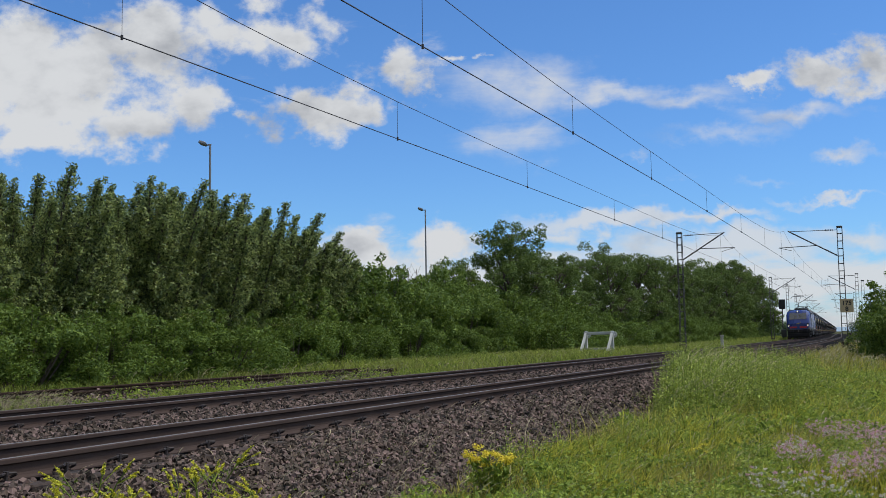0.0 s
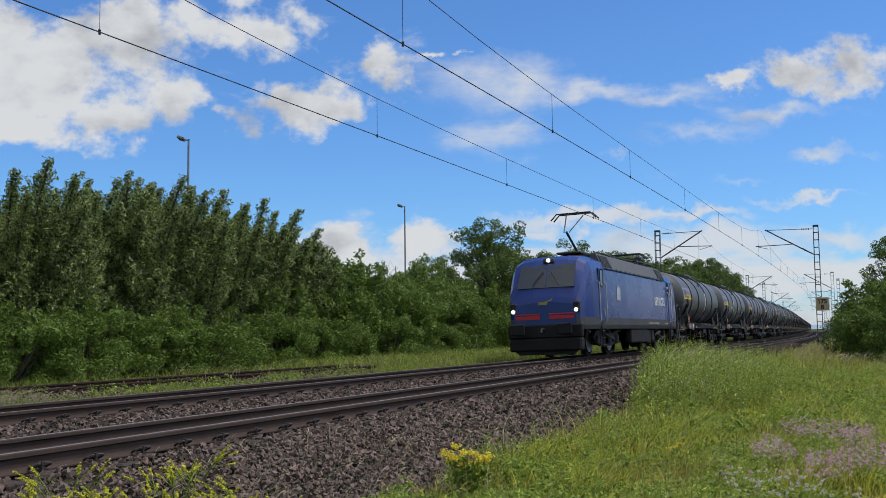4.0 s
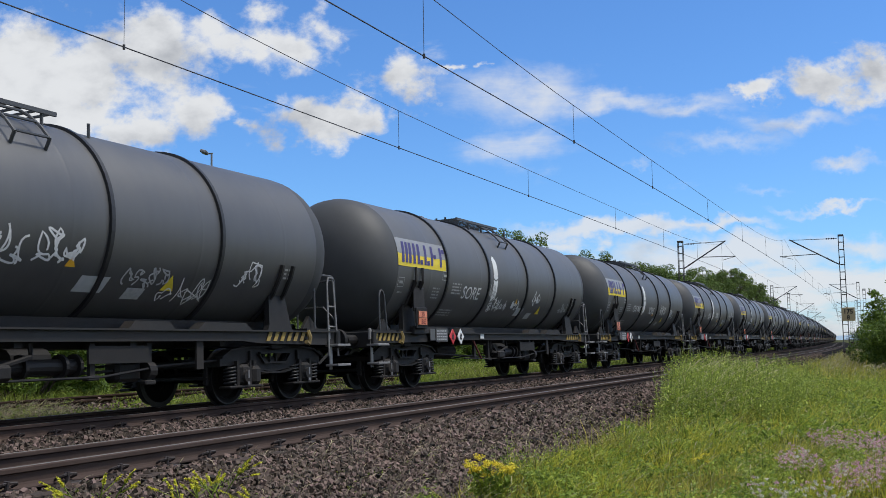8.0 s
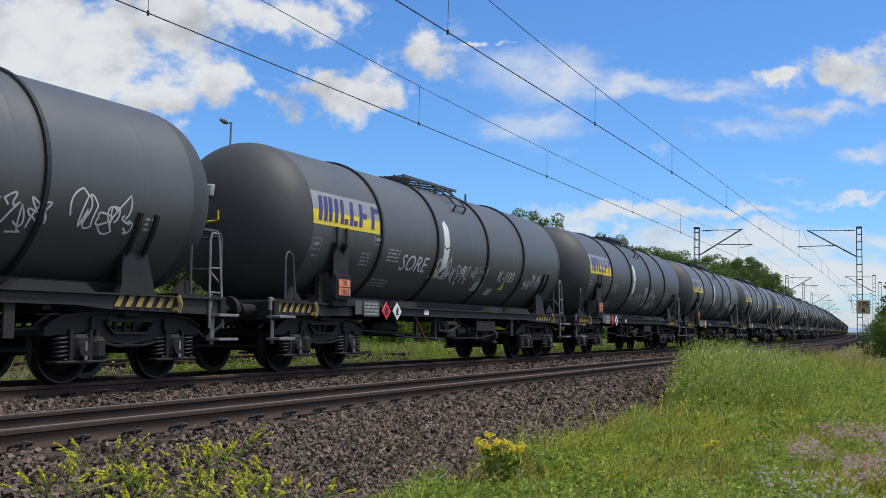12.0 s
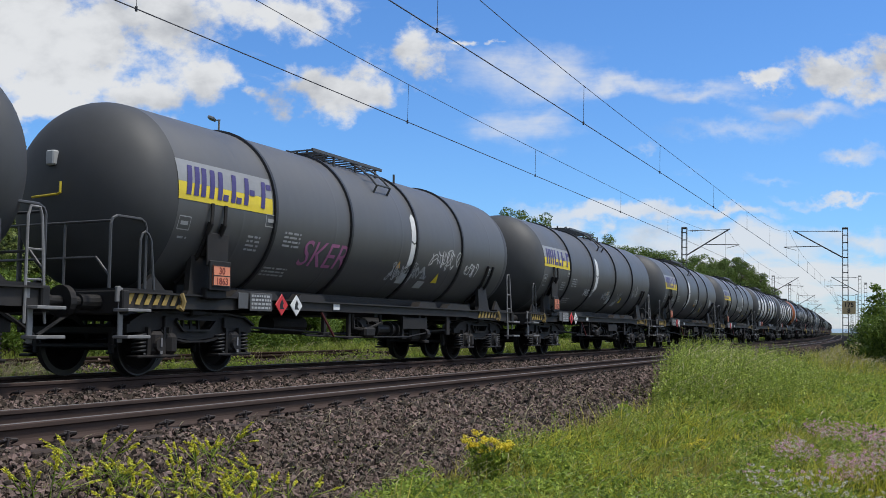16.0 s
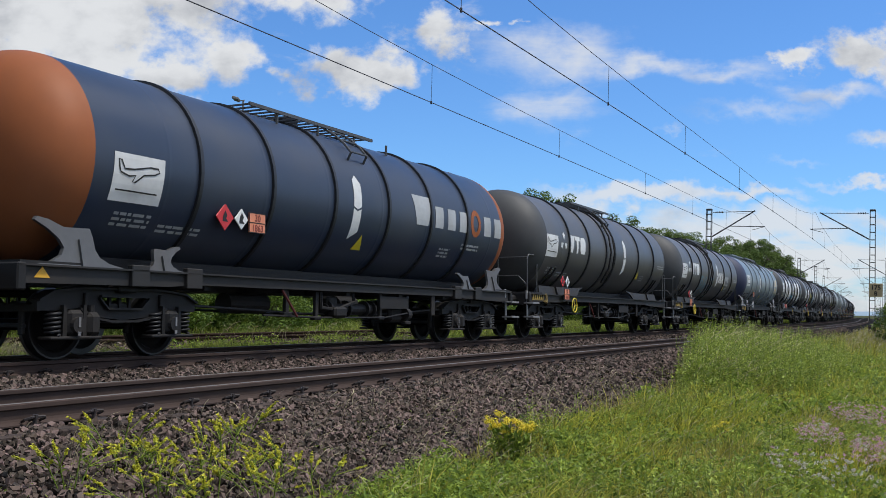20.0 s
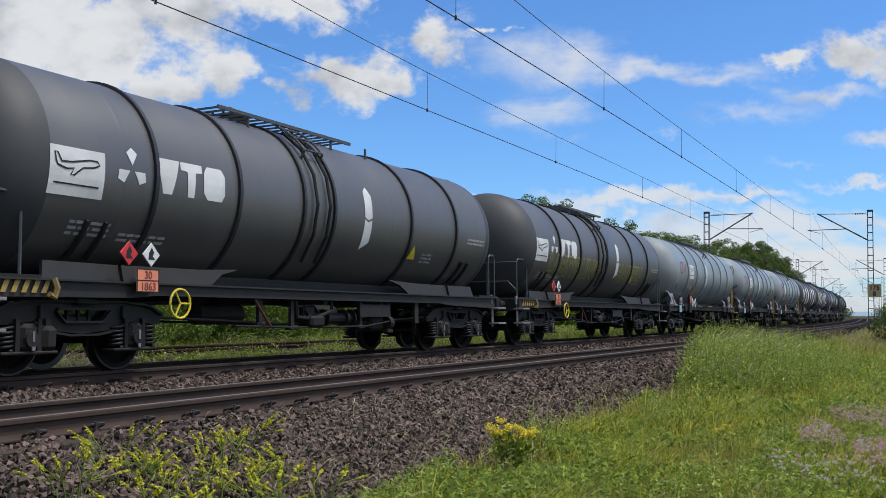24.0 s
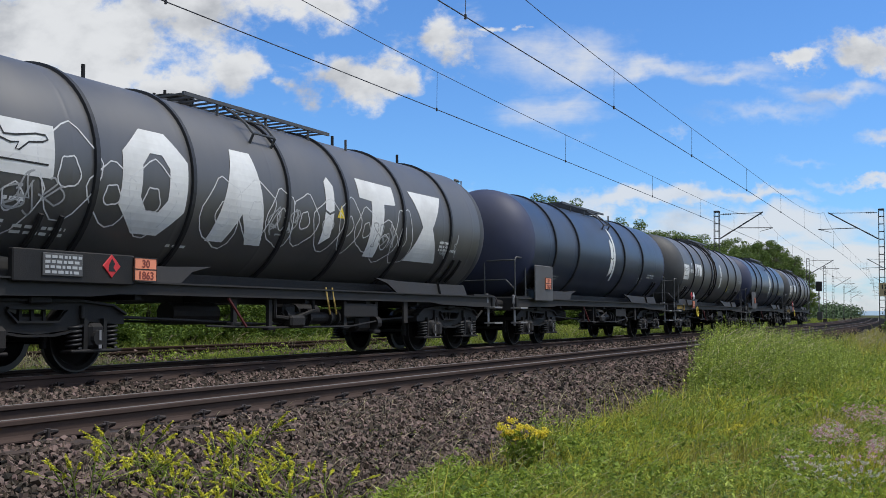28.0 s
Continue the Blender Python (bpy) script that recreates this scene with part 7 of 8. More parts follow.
            rod(bm, (sx * 1.26, -0.1, 0.95), (sx * 1.26, -0.1, 0.45), 0.10, 10)
        box(bm, (0, 0, 0.7), (2.1, 0.6, 0.35), bevel=0.05)
        bg = part("bogie", bm, M["bogie"], lo)
        bg.matrix_basis = Matrix.Translation((0, y0, 0))
        for y in (-1.5, 1.5):
            for sx in (-1, 1):
                ob = share("wheel", WHEEL, bg, Matrix.Translation((sx * 0.745, y, 0.62)) @ Matrix.Rotation(0 if sx > 0 else math.pi, 4, "Z") @ Matrix.Diagonal((1.2, 1.35, 1.35, 1)))
                bm = bmesh.new()
                rod(bm, (sx * 0.84, y, 0.62), (sx * 0.86, y, 0.62), 0.46, 28)
                for a in range(10):
                    rod(bm, (sx * 0.85, y + 0.38 * math.cos(a * 0.628), 0.62 + 0.38 * math.sin(a * 0.628)), (sx * 0.885, y + 0.38 * math.cos(a * 0.628), 0.62 + 0.38 * math.sin(a * 0.628)), 0.03, 6)
                part("brake_disc", bm, M["pale"], bg)
                bm = bmesh.new()
                box(bm, (sx * 1.1, y, 0.62), (0.3, 0.4, 0.36), bevel=0.06)
                part("axle_box", bm, M["bogie"], bg)
    return lo

LOCO = locomotive()
TRAIN = [(LOCO, 143.28)] + consist()

# ---------------------------------------------------------------- trees and shrubs
def leaf_cloud(rng, centres, radii, count, size, squash=1.0, up=0.25, pointed=False):
    """Leaves scattered through clumps: folded quads, or pointed triangles."""
    k = rng.choice(len(centres), count, p=radii ** 2 / (radii ** 2).sum())
    d = rng.normal(size=(count, 3))
    d /= np.linalg.norm(d, axis=1, keepdims=True)
    rad = radii[k] * rng.uniform(0.45, 1.08, count) ** 0.6
    P = centres[k] + d * rad[:, None] * np.array([1, 1, squash])
    nrm = d * 0.6 + rng.normal(size=(count, 3)) * 0.55 + np.array([0, 0, up])
    nrm /= np.linalg.norm(nrm, axis=1, keepdims=True)
    t = np.cross(nrm, rng.normal(size=(count, 3)))
    t /= np.linalg.norm(t, axis=1, keepdims=True)
    b = np.cross(nrm, t)
    s = size * rng.uniform(0.6, 1.35, count)[:, None]
    if pointed:
        V = np.stack([P - t * s + b * s * 0.5, P - t * s - b * s * 0.5, P + t * s], 1)
        return V.reshape(-1, 3), np.arange(count * 3).reshape(-1, 3)
    V = np.stack([P - t * s, P - b * s * 0.5 + nrm * s * 0.12, P + t * s, P + b * s * 0.5 + nrm * s * 0.12], 1)
    return V.reshape(-1, 3), np.arange(count * 4).reshape(-1, 4)


def tree(kind, seed, label):
    """kind: 'poplar' upright and feathery, 'round' broad-crowned, 'shrub' low and dense. About 1 m of scale per unit; heights as built."""
    rng = np.random.default_rng(seed)
    py = random.Random(seed)
    category = "shrub" if kind == "shrub" else "tree"
    t = empty("shrub" if kind == "shrub" else "tree", Matrix(), label, category, "trees and shrubs along the line")
    bm = bmesh.new()
    C, Rr = [], []
    if kind == "poplar":
        # upright leaders like narrow flames, bent over a little at their tips by the wind
        h, leaders = 7.2, 10
        for q in range(leaders):
            a = q * 2.4 + py.uniform(-0.4, 0.4)
            d = 0.15 if q == 0 else py.uniform(0.5, 1.6)
            x, y = d * math.cos(a), d * math.sin(a)
            top = h * (1.0 if q == 0 else py.uniform(0.84, 1.02) - 0.05 * d)
            lean, low = py.uniform(0.4, 0.95), py.uniform(0.9, 1.8)
            line = lambda u: Vector((x * (0.55 + 0.45 * u) + lean * u ** 3, y * (0.55 + 0.45 * u), low + (top - low) * u))
            pipe(bm, [(x * 0.4, y * 0.4, -0.3), *[line(u) for u in (0.0, 0.35, 0.7, 0.97)]], 0.035, 5)
            for k in range(38):
                u = 0.04 + 0.93 * (k / 37) ** 0.85
                p = line(u)
                reach = (1.0 * (1 - u) ** 0.80 + 0.04) * py.uniform(0.5, 1.2)
                b = k * 2.4 + py.uniform(-0.5, 0.5)
                tip = p + Vector((reach * math.cos(b) + 0.10 * u, reach * math.sin(b), reach * py.uniform(0.7, 1.5)))
                rod(bm, p, tip, 0.008, 3, 0.003)
                for v in (0.35, 0.7, 1.0):
                    C.append(p.lerp(tip, v)), Rr.append((0.25 - 0.10 * v) * (1.2 - 0.55 * u))
        for q in range(34):
            a, d = py.uniform(0, 6.28), 1.5 * math.sqrt(py.random())
            C.append(Vector((d * math.cos(a), d * math.sin(a), py.uniform(0.1, 2.2)))), Rr.append(0.36)
        count, size, leaf, squash = 44000, 0.052, "leaf_a", 1.15
    elif kind == "shrub":
        for _ in range(34):
            a, d = py.uniform(0, 6.28), 1.45 * math.sqrt(py.random())
            z = py.uniform(0.15, 2.15) * (1 - 0.4 * (d / 1.45) ** 2)
            p = Vector((d * math.cos(a), d * math.sin(a), z))
            C.append(p), Rr.append(py.uniform(0.24, 0.46))
            rod(bm, (p.x * 0.2, p.y * 0.2, -0.3), p, 0.03, 5, 0.008)
        for _ in range(16):
            a, d = py.uniform(0, 6.28), py.uniform(0.2, 1.3)
            p = Vector((d * math.cos(a), d * math.sin(a), py.uniform(1.7, 2.7) - 0.35 * d))
            for v in (0.72, 0.86, 1.0):
                C.append(Vector((p.x * (0.7 + 0.3 * v), p.y * (0.7 + 0.3 * v), p.z * v))), Rr.append(0.15)
            rod(bm, (p.x * 0.5, p.y * 0.5, 0.6), p, 0.02, 4, 0.005)
        count, size, leaf, squash = 15000, 0.047, "leaf_b", 0.85
    else:
        h = 9.0
        rod(bm, (0, 0, -0.4), (0.1, 0, 3.4), 0.22, 9, 0.15)
        lobes = []
        for j in range(18):
            a = j * 2.4 + py.uniform(-0.4, 0.4)
            f = j / 17
            r_ = (2.9 * math.sin(math.pi * (0.20 + 0.66 * f)) ** 0.8) * py.uniform(0.7, 1.1)
            lobes.append((Vector((r_ * 0.72 * math.cos(a), r_ * 0.72 * math.sin(a), 1.9 + 5.7 * f + py.uniform(-0.4, 0.4))), py.uniform(0.85, 1.25)))
        for c, r_ in lobes:
            base = Vector((0.06, 0, max(1.2, c.z - 1.9)))
            rod(bm, base, c, 0.08, 6, 0.03)
            for q in range(13):
                dv = Vector((py.gauss(0, 1), py.gauss(0, 1), py.gauss(0.25, 0.8))).normalized()
                p = c + dv * r_ * py.uniform(0.6, 1.05)
                C.append(p), Rr.append(py.uniform(0.26, 0.46))
                rod(bm, c, p, 0.022, 3, 0.006)
        for j in range(24):
            a, d = py.uniform(0, 6.28), 2.1 * math.sqrt(py.random())
            C.append(Vector((d * math.cos(a), d * math.sin(a), py.uniform(0.2, 2.6)))), Rr.append(py.uniform(0.4, 0.65))
        count, size, leaf, squash = 30000, 0.072, "leaf_c", 0.8
    part("trunk", bm, M["bark"], t)
    V, F = leaf_cloud(rng, np.array([tuple(c) for c in C]), np.array(Rr), count, size, squash, 0.25, True)
    mesh_of("crown", V, F, M[leaf], t)
    return t


POPLARS = [tree("poplar", 21 + i, "young upright poplar, dense and wind-swept, in full leaf") for i in range(3)]
SHRUBS = [tree("shrub", 41 + i, "dense green shrub in full leaf at the wood's edge") for i in range(3)]
ROUNDS = [tree("round", 61 + i, "broad dark green tree with a gappy rounded crown") for i in range(3)]
_used = set()


def plant(kind, s, n, scale, z=-0.42, wide=1.0):
    src = random.choice({"poplar": POPLARS, "shrub": SHRUBS, "round": ROUNDS}[kind])
    m = on_line(s, n, z, random.uniform(-0.9, 0.3) if kind == "poplar" else random.uniform(0, 6.28))
    if kind == "poplar":
        m = m @ Matrix.Rotation(radians(random.uniform(2, 8)), 4, "Y")
    if src.name not in _used:
        ob = src
        _used.add(src.name)
        ob.matrix_basis = m
    else:
        ob = copy_thing(src, m)
    ob.scale = (scale * wide, scale * wide, scale)
    return ob


random.seed(77)
# tall poplars behind the siding: place along the line, distance from it, height of the top
for s, n, top in ((12.5, 18.3, 5.2), (15.5, 18.0, 5.4), (18.0, 18.2, 5.7), (20.3, 17.9, 6.1), (22.6, 18.1, 6.65), (24.4, 17.9, 6.1), (26.9, 18.0, 6.8), (28.4, 18.2, 7.0), (30.4, 18.0, 6.75), (32.4, 18.3, 6.85), (34.4, 18.0, 6.75),
                  (36.2, 18.2, 6.6), (37.8, 18.0, 5.9), (39.4, 18.4, 5.3), (17.0, 20.8, 5.9), (21.5, 20.6, 6.5), (25.6, 21.0, 6.3), (29.3, 20.8, 7.1), (31.5, 21.0, 7.0), (33.6, 20.8, 7.1), (35.6, 20.6, 6.8), (23.8, 21.2, 6.6), (27.4, 21.2, 6.9), (19.4, 20.6, 6.0), (14.5, 20.6, 5.5)):
    plant("poplar", s, n, (top + 0.42) / 7.3, wide=random.uniform(1.0, 1.15))
# shrubs in front of them and farther along
for s in np.arange(8.0, 62.0, 1.9):
    plant("shrub", s + random.uniform(-0.5, 0.5), 15.3 + random.uniform(-0.6, 0.8) + 0.03 * s, random.uniform(0.75, 1.15), wide=random.uniform(1.0, 1.3))
for s in np.arange(36.0, 80.0, 2.6):
    plant("shrub", s + random.uniform(-0.6, 0.6), 18.6 + random.uniform(-0.8, 0.8), random.uniform(1.75, 2.15), wide=1.0)
for s in np.arange(42.0, 72.0, 4.0):
    plant("shrub", s, 21.5, random.uniform(2.1, 2.5), wide=0.9)
# broad trees
for s, n, k in ((67.2, 19.6, 0.95), (61.5, 21.5, 0.66), (74.0, 21.0, 0.78), (77.0, 19.5, 0.78), (85.0, 20.5, 0.84), (94.0, 19.0, 0.90), (99.0, 21.0, 0.98), (106.0, 19.0, 1.0), (113.0, 18.5, 1.0), (121.0, 17.5, 0.92),
                (129.0, 18.5, 1.05), (137.0, 16.5, 0.98), (146.0, 16.8, 1.12), (156.0, 15.6, 1.22), (168.0, 16.5, 1.2), (178.0, 14.6, 1.15), (192.0, 15.5, 1.15), (206.0, 13.8, 1.05)):
    plant("round", s, n, k * 1.2, wide=random.uniform(1.0, 1.2))
for s in np.arange(66.0, 176.0, 4.5):
    plant("shrub", s, 15.8 + random.uniform(-0.5, 0.8) - 0.01 * s, random.uniform(0.9, 1.5), wide=1.2)


def bare_shrub(s, n, h, seed):
    """Leafless upright twigs over the thicket."""
    py = random.Random(seed)
    t = empty("bare_shrub", on_line(s, n, -0.42), "bare grey-brown twigs standing over the thicket", "shrub", "trees and shrubs along the line")
    for k in range(12):
        a, d = py.uniform(0, 6.28), py.uniform(0.1, 0.9)
        x, y, z = d * math.cos(a), d * math.sin(a), h * py.uniform(0.75, 1.0)
        bm = bmesh.new()
        pipe(bm, [(x * 0.2, y * 0.2, 0), (x * 0.6, y * 0.6, z * 0.5), (x, y, z)], 0.018, 4)
        for j in range(7):
            u = py.uniform(0.45, 0.95)
            p = Vector((x * u, y * u, z * u))
            rod(bm, p, p + Vector((py.uniform(-0.5, 0.5), py.uniform(-0.5, 0.5), py.uniform(0.5, 1.1))), 0.010, 3, 0.004)
        part("twig", bm, M["bark"], t)


bare_shrub(43.0, 19.4, 5.6, 3)
bare_shrub(50.0, 19.6, 5.4, 4)
# on the meadow's side
for s, n, k in ((46.5, -7.4, 1.2), (48.5, -8.6, 1.35), (44.5, -9.0, 1.2), (51.0, -9.4, 1.4), (47.0, -10.4, 1.4), (60.0, -6.6, 1.3), (64.0, -6.4, 1.4), (50.0, -7.9, 1.45), (52.0, -6.7, 1.55), (55.0, -6.4, 1.75), (58.5, -6.6, 1.8), (53.0, -7.8, 1.55), (55.5, -8.6, 1.7), (45.8, -8.2, 1.3)):
    plant("shrub", s, n, k, -0.7)
for s, n, k in ((60.0, -7.4, 0.74), (67.0, -8.6, 0.80), (58.0, -10.5, 0.80), (73.0, -9.5, 0.8), (95.0, -13.0, 0.6), (115.0, -14.0, 0.6)):
    plant("round", s, n, k, -0.7)


# far woods, low hills
def far_woods():
    rng = np.random.default_rng(9)
    n_ = 520
    s = rng.uniform(210, 900, n_)
    side = rng.random(n_)
    n = np.where(side < 0.75, rng.uniform(10, 60, n_) + (s - 210) * 0.02, -rng.uniform(9, 60, n_))
    h = rng.uniform(1.6, 4.2, n_)
    # a hedge along the line's left, and one that closes the view on both sides of it
    s2, n2 = rng.uniform(212, 470, 230), rng.uniform(10.5, 17.0, 230)
    s3, n3 = rng.uniform(440, 540, 200), np.where(rng.random(200) < 0.6, rng.uniform(8.0, 40, 200), -rng.uniform(4.0, 40, 200))
    s, n, h = np.concatenate([s, s2, s3]), np.concatenate([n, n2, n3]), np.concatenate([h, rng.uniform(1.3, 2.5, 230), rng.uniform(2.4, 4.0, 200)])
    C = place_all(s, n, h * 0.6)
    V, F = leaf_cloud(rng, C, h, 70000, 0.36, 0.9)
    V[:, 2] = np.maximum(V[:, 2], -0.5)
    mesh_of("far_woods", V, F, M["far_leaf"], None, "distant belt of green trees along the horizon", "woods", "stuff")


far_woods()


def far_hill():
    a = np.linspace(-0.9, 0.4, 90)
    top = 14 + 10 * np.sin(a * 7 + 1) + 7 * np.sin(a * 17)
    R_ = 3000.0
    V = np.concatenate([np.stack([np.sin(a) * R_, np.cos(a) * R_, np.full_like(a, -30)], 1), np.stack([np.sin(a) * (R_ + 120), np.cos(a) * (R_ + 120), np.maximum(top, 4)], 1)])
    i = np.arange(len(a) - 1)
    mesh_of("backdrop_hill", V, np.stack([i, i + 1, i + 1 + len(a), i + len(a)], 1), M["hill"], None, "low hills on the horizon, coloured blue as distance haze", "", "structure", smooth=True)


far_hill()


# ---------------------------------------------------------------- grass and flowers
def blades(rng, s, n, z, h, w, lean=0.6, wind=(-0.25, 0.0)):
    """Three-segment grass blades at the given places."""
    k = len(s)
    P = place_all(s, n, z)
    a = rng.uniform(0, 2 * np.pi, k)
    side = np.stack([np.cos(a), np.sin(a), np.zeros(k)], 1)
    d = np.stack([rng.normal(0, lean, k) + wind[0], rng.normal(0, lean, k) + wind[1], np.zeros(k)], 1)
    h, w = h[:, None], (w * rng.uniform(0.7, 1.3, k))[:, None]
    up = np.array([0, 0, 1.0])
    p1 = P + up * h * 0.55 + d * h * 0.22
    p2 = P + up * h * 0.93 + d * h * 0.75
    V = np.stack([P - side * w, P + side * w, p1 + side * w * 0.75, p1 - side * w * 0.75, p2], 1)
    base = np.arange(k)[:, None] * 5
    T = np.concatenate([base + np.array([[0, 1, 2]]), base + np.array([[0, 2, 3]]), base + np.array([[3, 2, 4]])])
    return V.reshape(-1, 3), T


def tufts(rng, s, n, size=0.07, every=14):
    """Draws the places together into tufts; gives each blade's lean away from its tuft's middle and a height for each tuft."""
    k = len(s)
    c = rng.integers(0, max(1, k // every), k) * every
    take = rng.random(k) < 0.75
    ds, dn = rng.normal(0, size, k), rng.normal(0, size, k)
    s, n = np.where(take, s[c] + ds, s), np.where(take, n[c] + dn, n)
    tall = np.where(take, 0.55 + 1.15 * rng.random(k)[c] ** 1.5, 0.8)
    return s, n, np.where(take, -dn / size, 0.0), np.where(take, ds / size, 0.0), tall


def scatter(rng, count, s0, s1, n_lo, n_hi, near_power=1.0):
    s = s0 + (s1 - s0) * rng.random(count) ** near_power
    lo = n_lo(s) if callable(n_lo) else np.full(count, n_lo)
    hi = n_hi(s) if callable(n_hi) else np.full(count, n_hi)
    return s, lo + (hi - lo) * rng.random(count)


def patch_noise(s, n, f=1.0):
    return 0.5 + 0.25 * np.sin(s * 1.3 * f + 2 * np.sin(n * 1.1 * f)) + 0.25 * np.sin(n * 2.3 * f + 1.7 * np.sin(s * 0.7 * f))


def seeds(rng, s, n, z, h, size=0.012):
    """Stalks that arch over in the wind and end in a drooping spindle of seed."""
    k = len(s)
    P = place_all(s, n, z)
    d = np.stack([rng.normal(0.38, 0.26, k), rng.normal(0.18, 0.26, k), np.zeros(k)], 1)
    h = h[:, None]
    at = lambda u: P + np.array([0, 0, 1.0]) * h * (u - 0.18 * u ** 4) + d * h * u ** 2.2
    t = rng.uniform(0, 6.28, k)
    o = np.stack([np.cos(t), np.sin(t), np.zeros(k)], 1) * size
    st = o * 0.22
    m1, a, m2, b = at(0.45), at(0.76), at(0.90), at(1.04)
    V = np.stack([P - st, P + st, m1 + st, m1 - st, a + st, a - st, m2 + o, m2 - o, b], 1)
    i = np.arange(k)[:, None] * 9
    T = np.concatenate([i + np.array([f]) for f in ((0, 1, 2), (0, 2, 3), (3, 2, 4), (3, 4, 5), (5, 4, 6), (5, 6, 7), (7, 6, 8))])
    return V.reshape(-1, 3), T


def tall_zone(s, n):
    """1 where the rank grass beside the ballast stands."""
    return np.exp(-((s - 21.5) / 4.6) ** 4) * np.exp(-((n + 2.5) / 1.7) ** 4) * (n < grass_edge(s) - 0.05)


def meadow():
    rng = np.random.default_rng(31)
    sets = [(26000, -16.0, 3.2, -9.5, grass_edge, 0.16, 0.0065), (72000, 3.0, 14.0, -8.5, grass_edge, 0.17, 0.0050), (72000, 12.0, 34.0, -9.5, grass_edge, 0.23, 0.0075), (40000, 32.0, 110.0, -11.0, lambda s: np.full_like(s, -1.6), 0.30, 0.011)]
    Vs, Ts, k = [], [], 0
    for count, s0, s1, lo, hi, h, w in sets:
        s, n = scatter(rng, count, s0, s1, lo, hi)
        keep = (n < grass_edge(s) - 0.15 * rng.random(count)) & (rng.random(count) < 0.45 + 0.7 * patch_noise(s, n))
        s, n = s[keep], n[keep]
        s, n, dx, dy, tall = tufts(rng, s, n, 0.05 if s1 < 15 else 0.09)
        n = np.minimum(n, grass_edge(s) - 0.02)
        hh = h * rng.uniform(0.55, 1.45, len(s)) * tall * (0.75 + 0.5 * patch_noise(s, n, 0.6)) + 0.34 * tall_zone(s, n) * rng.uniform(0.2, 1.1, len(s)) + 0.22 * (patch_noise(s, n, 1.9) > 0.72) * rng.random(len(s))
        V, T = blades(rng, s, n, bed_height(n) - 0.03, hh, w, 0.35, (0.18 + 0.42 * dx, 0.08 + 0.42 * dy))
        Vs.append(V), Ts.append(T + k)
        k += len(V)
    mesh_of("meadow_grass", np.concatenate(Vs), np.concatenate(Ts), M["grass"], None, "lush green meadow grass beside the ballast", "grass", "stuff")
    # grass beyond the tracks
    Vs, Ts, k = [], [], 0
    for count, s0, s1, lo, hi, h, w in ((26000, 6.0, 40.0, 7.2, 10.0, 0.22, 0.007), (9000, 6.0, 40.0, 12.2, 15.5, 0.28, 0.008), (34000, 31.0, 120.0, 7.0, 16.0, 0.42, 0.014), (9000, 30.0, 63.0, 9.4, 13.2, 0.45, 0.012), (14000, 118.0, 210.0, 7.2, 13.5, 0.5, 0.03)):
        s, n = scatter(rng, count, s0, s1, lo, hi)
        bare = (s < 31) & (n > 7.4) & (n < 12.4)
        keep = rng.random(count) < np.where(bare, 0.9 * (patch_noise(s, n, 0.8) > 0.70), 0.25 + 0.8 * patch_noise(s, n, 0.5))
        s, n = s[keep], n[keep]
        V, T = blades(rng, s, n, bed_height(n) - 0.03, h * rng.uniform(0.5, 1.4, len(s)), w)
        Vs.append(V), Ts.append(T + k)
        k += len(V)
    mesh_of("verge_grass", np.concatenate(Vs), np.concatenate(Ts), M["verge"], None, "green grass between the tracks and the wood", "grass", "stuff")
    # dry stalks
    Vs, Ts, k = [], [], 0
    for count, s0, s1, lo, hi, h, w in ((1100, 3.5, 14.0, -8.0, grass_edge, 0.42, 0.0038), (1300, 13.0, 40.0, -8.5, grass_edge, 0.45, 0.006), (420, 16.5, 24.0, -3.6, grass_edge, 0.50, 0.009), (650, 4.5, 16.0, -2.6, -0.9, 0.34, 0.0042), (1100, 11.0, 19.0, -7.5, -4.4, 0.24, 0.006), (1500, 9.0, 14.2, 7.5, 9.2, 0.36, 0.006), (3500, 40.0, 110.0, -9.0, -1.8, 0.6, 0.02), (1300, 20.0, 110.0, 7.0, 15.0, 0.45, 0.016)):
        s, n = scatter(rng, count, s0, s1, lo, hi)
        hh = h * rng.uniform(0.6, 1.3, len(s)) + 0.85 * tall_zone(s, n) * rng.uniform(0.6, 1.1, len(s))
        V, T = seeds(rng, s, n, bed_height(n) - 0.02, hh, w)
        Vs.append(V), Ts.append(T + k)
        k += len(V)
    mesh_of("dry_stalks", np.concatenate(Vs), np.concatenate(Ts), M["straw"], None, "pale dry grass stalks with seed heads", "grass", "stuff")
    # broad weed leaves
    Vs, Fs, k = [], [], 0
    for count, s0, s1, lo, hi, zz, size in ((12000, -15.0, 4.2, -9.0, grass_edge, 0.18, 0.026), (52000, 4.0, 15.0, -8.0, grass_edge, 0.24, 0.024), (52000, 14.0, 34.0, -8.5, grass_edge, 0.32, 0.040), (1600, 14.0, 45.0, 7.4, 9.9, 0.18, 0.04), (900, 4.0, 20.0, -2.5, -1.3, 0.08, 0.014), (9000, 5.0, 9.5, -3.7, grass_edge, 0.24, 0.022), (3000, 9.0, 31.0, 7.6, 10.2, 0.20, 0.03)):
        s, n = scatter(rng, count, s0, s1, lo, hi)
        keep = patch_noise(s, n, 1.4) > 0.4
        s, n = s[keep], n[keep]
        C = place_all(s, n, bed_height(n) + zz * rng.random(len(s)) + 0.6 * tall_zone(s, n) * rng.random(len(s)))
        V, F = leaf_cloud(rng, C, np.full(len(C), 0.08), len(C) * 2, size, 0.7, 0.6, True)
        Vs.append(V), Fs.append(F + k)
        k += len(V)
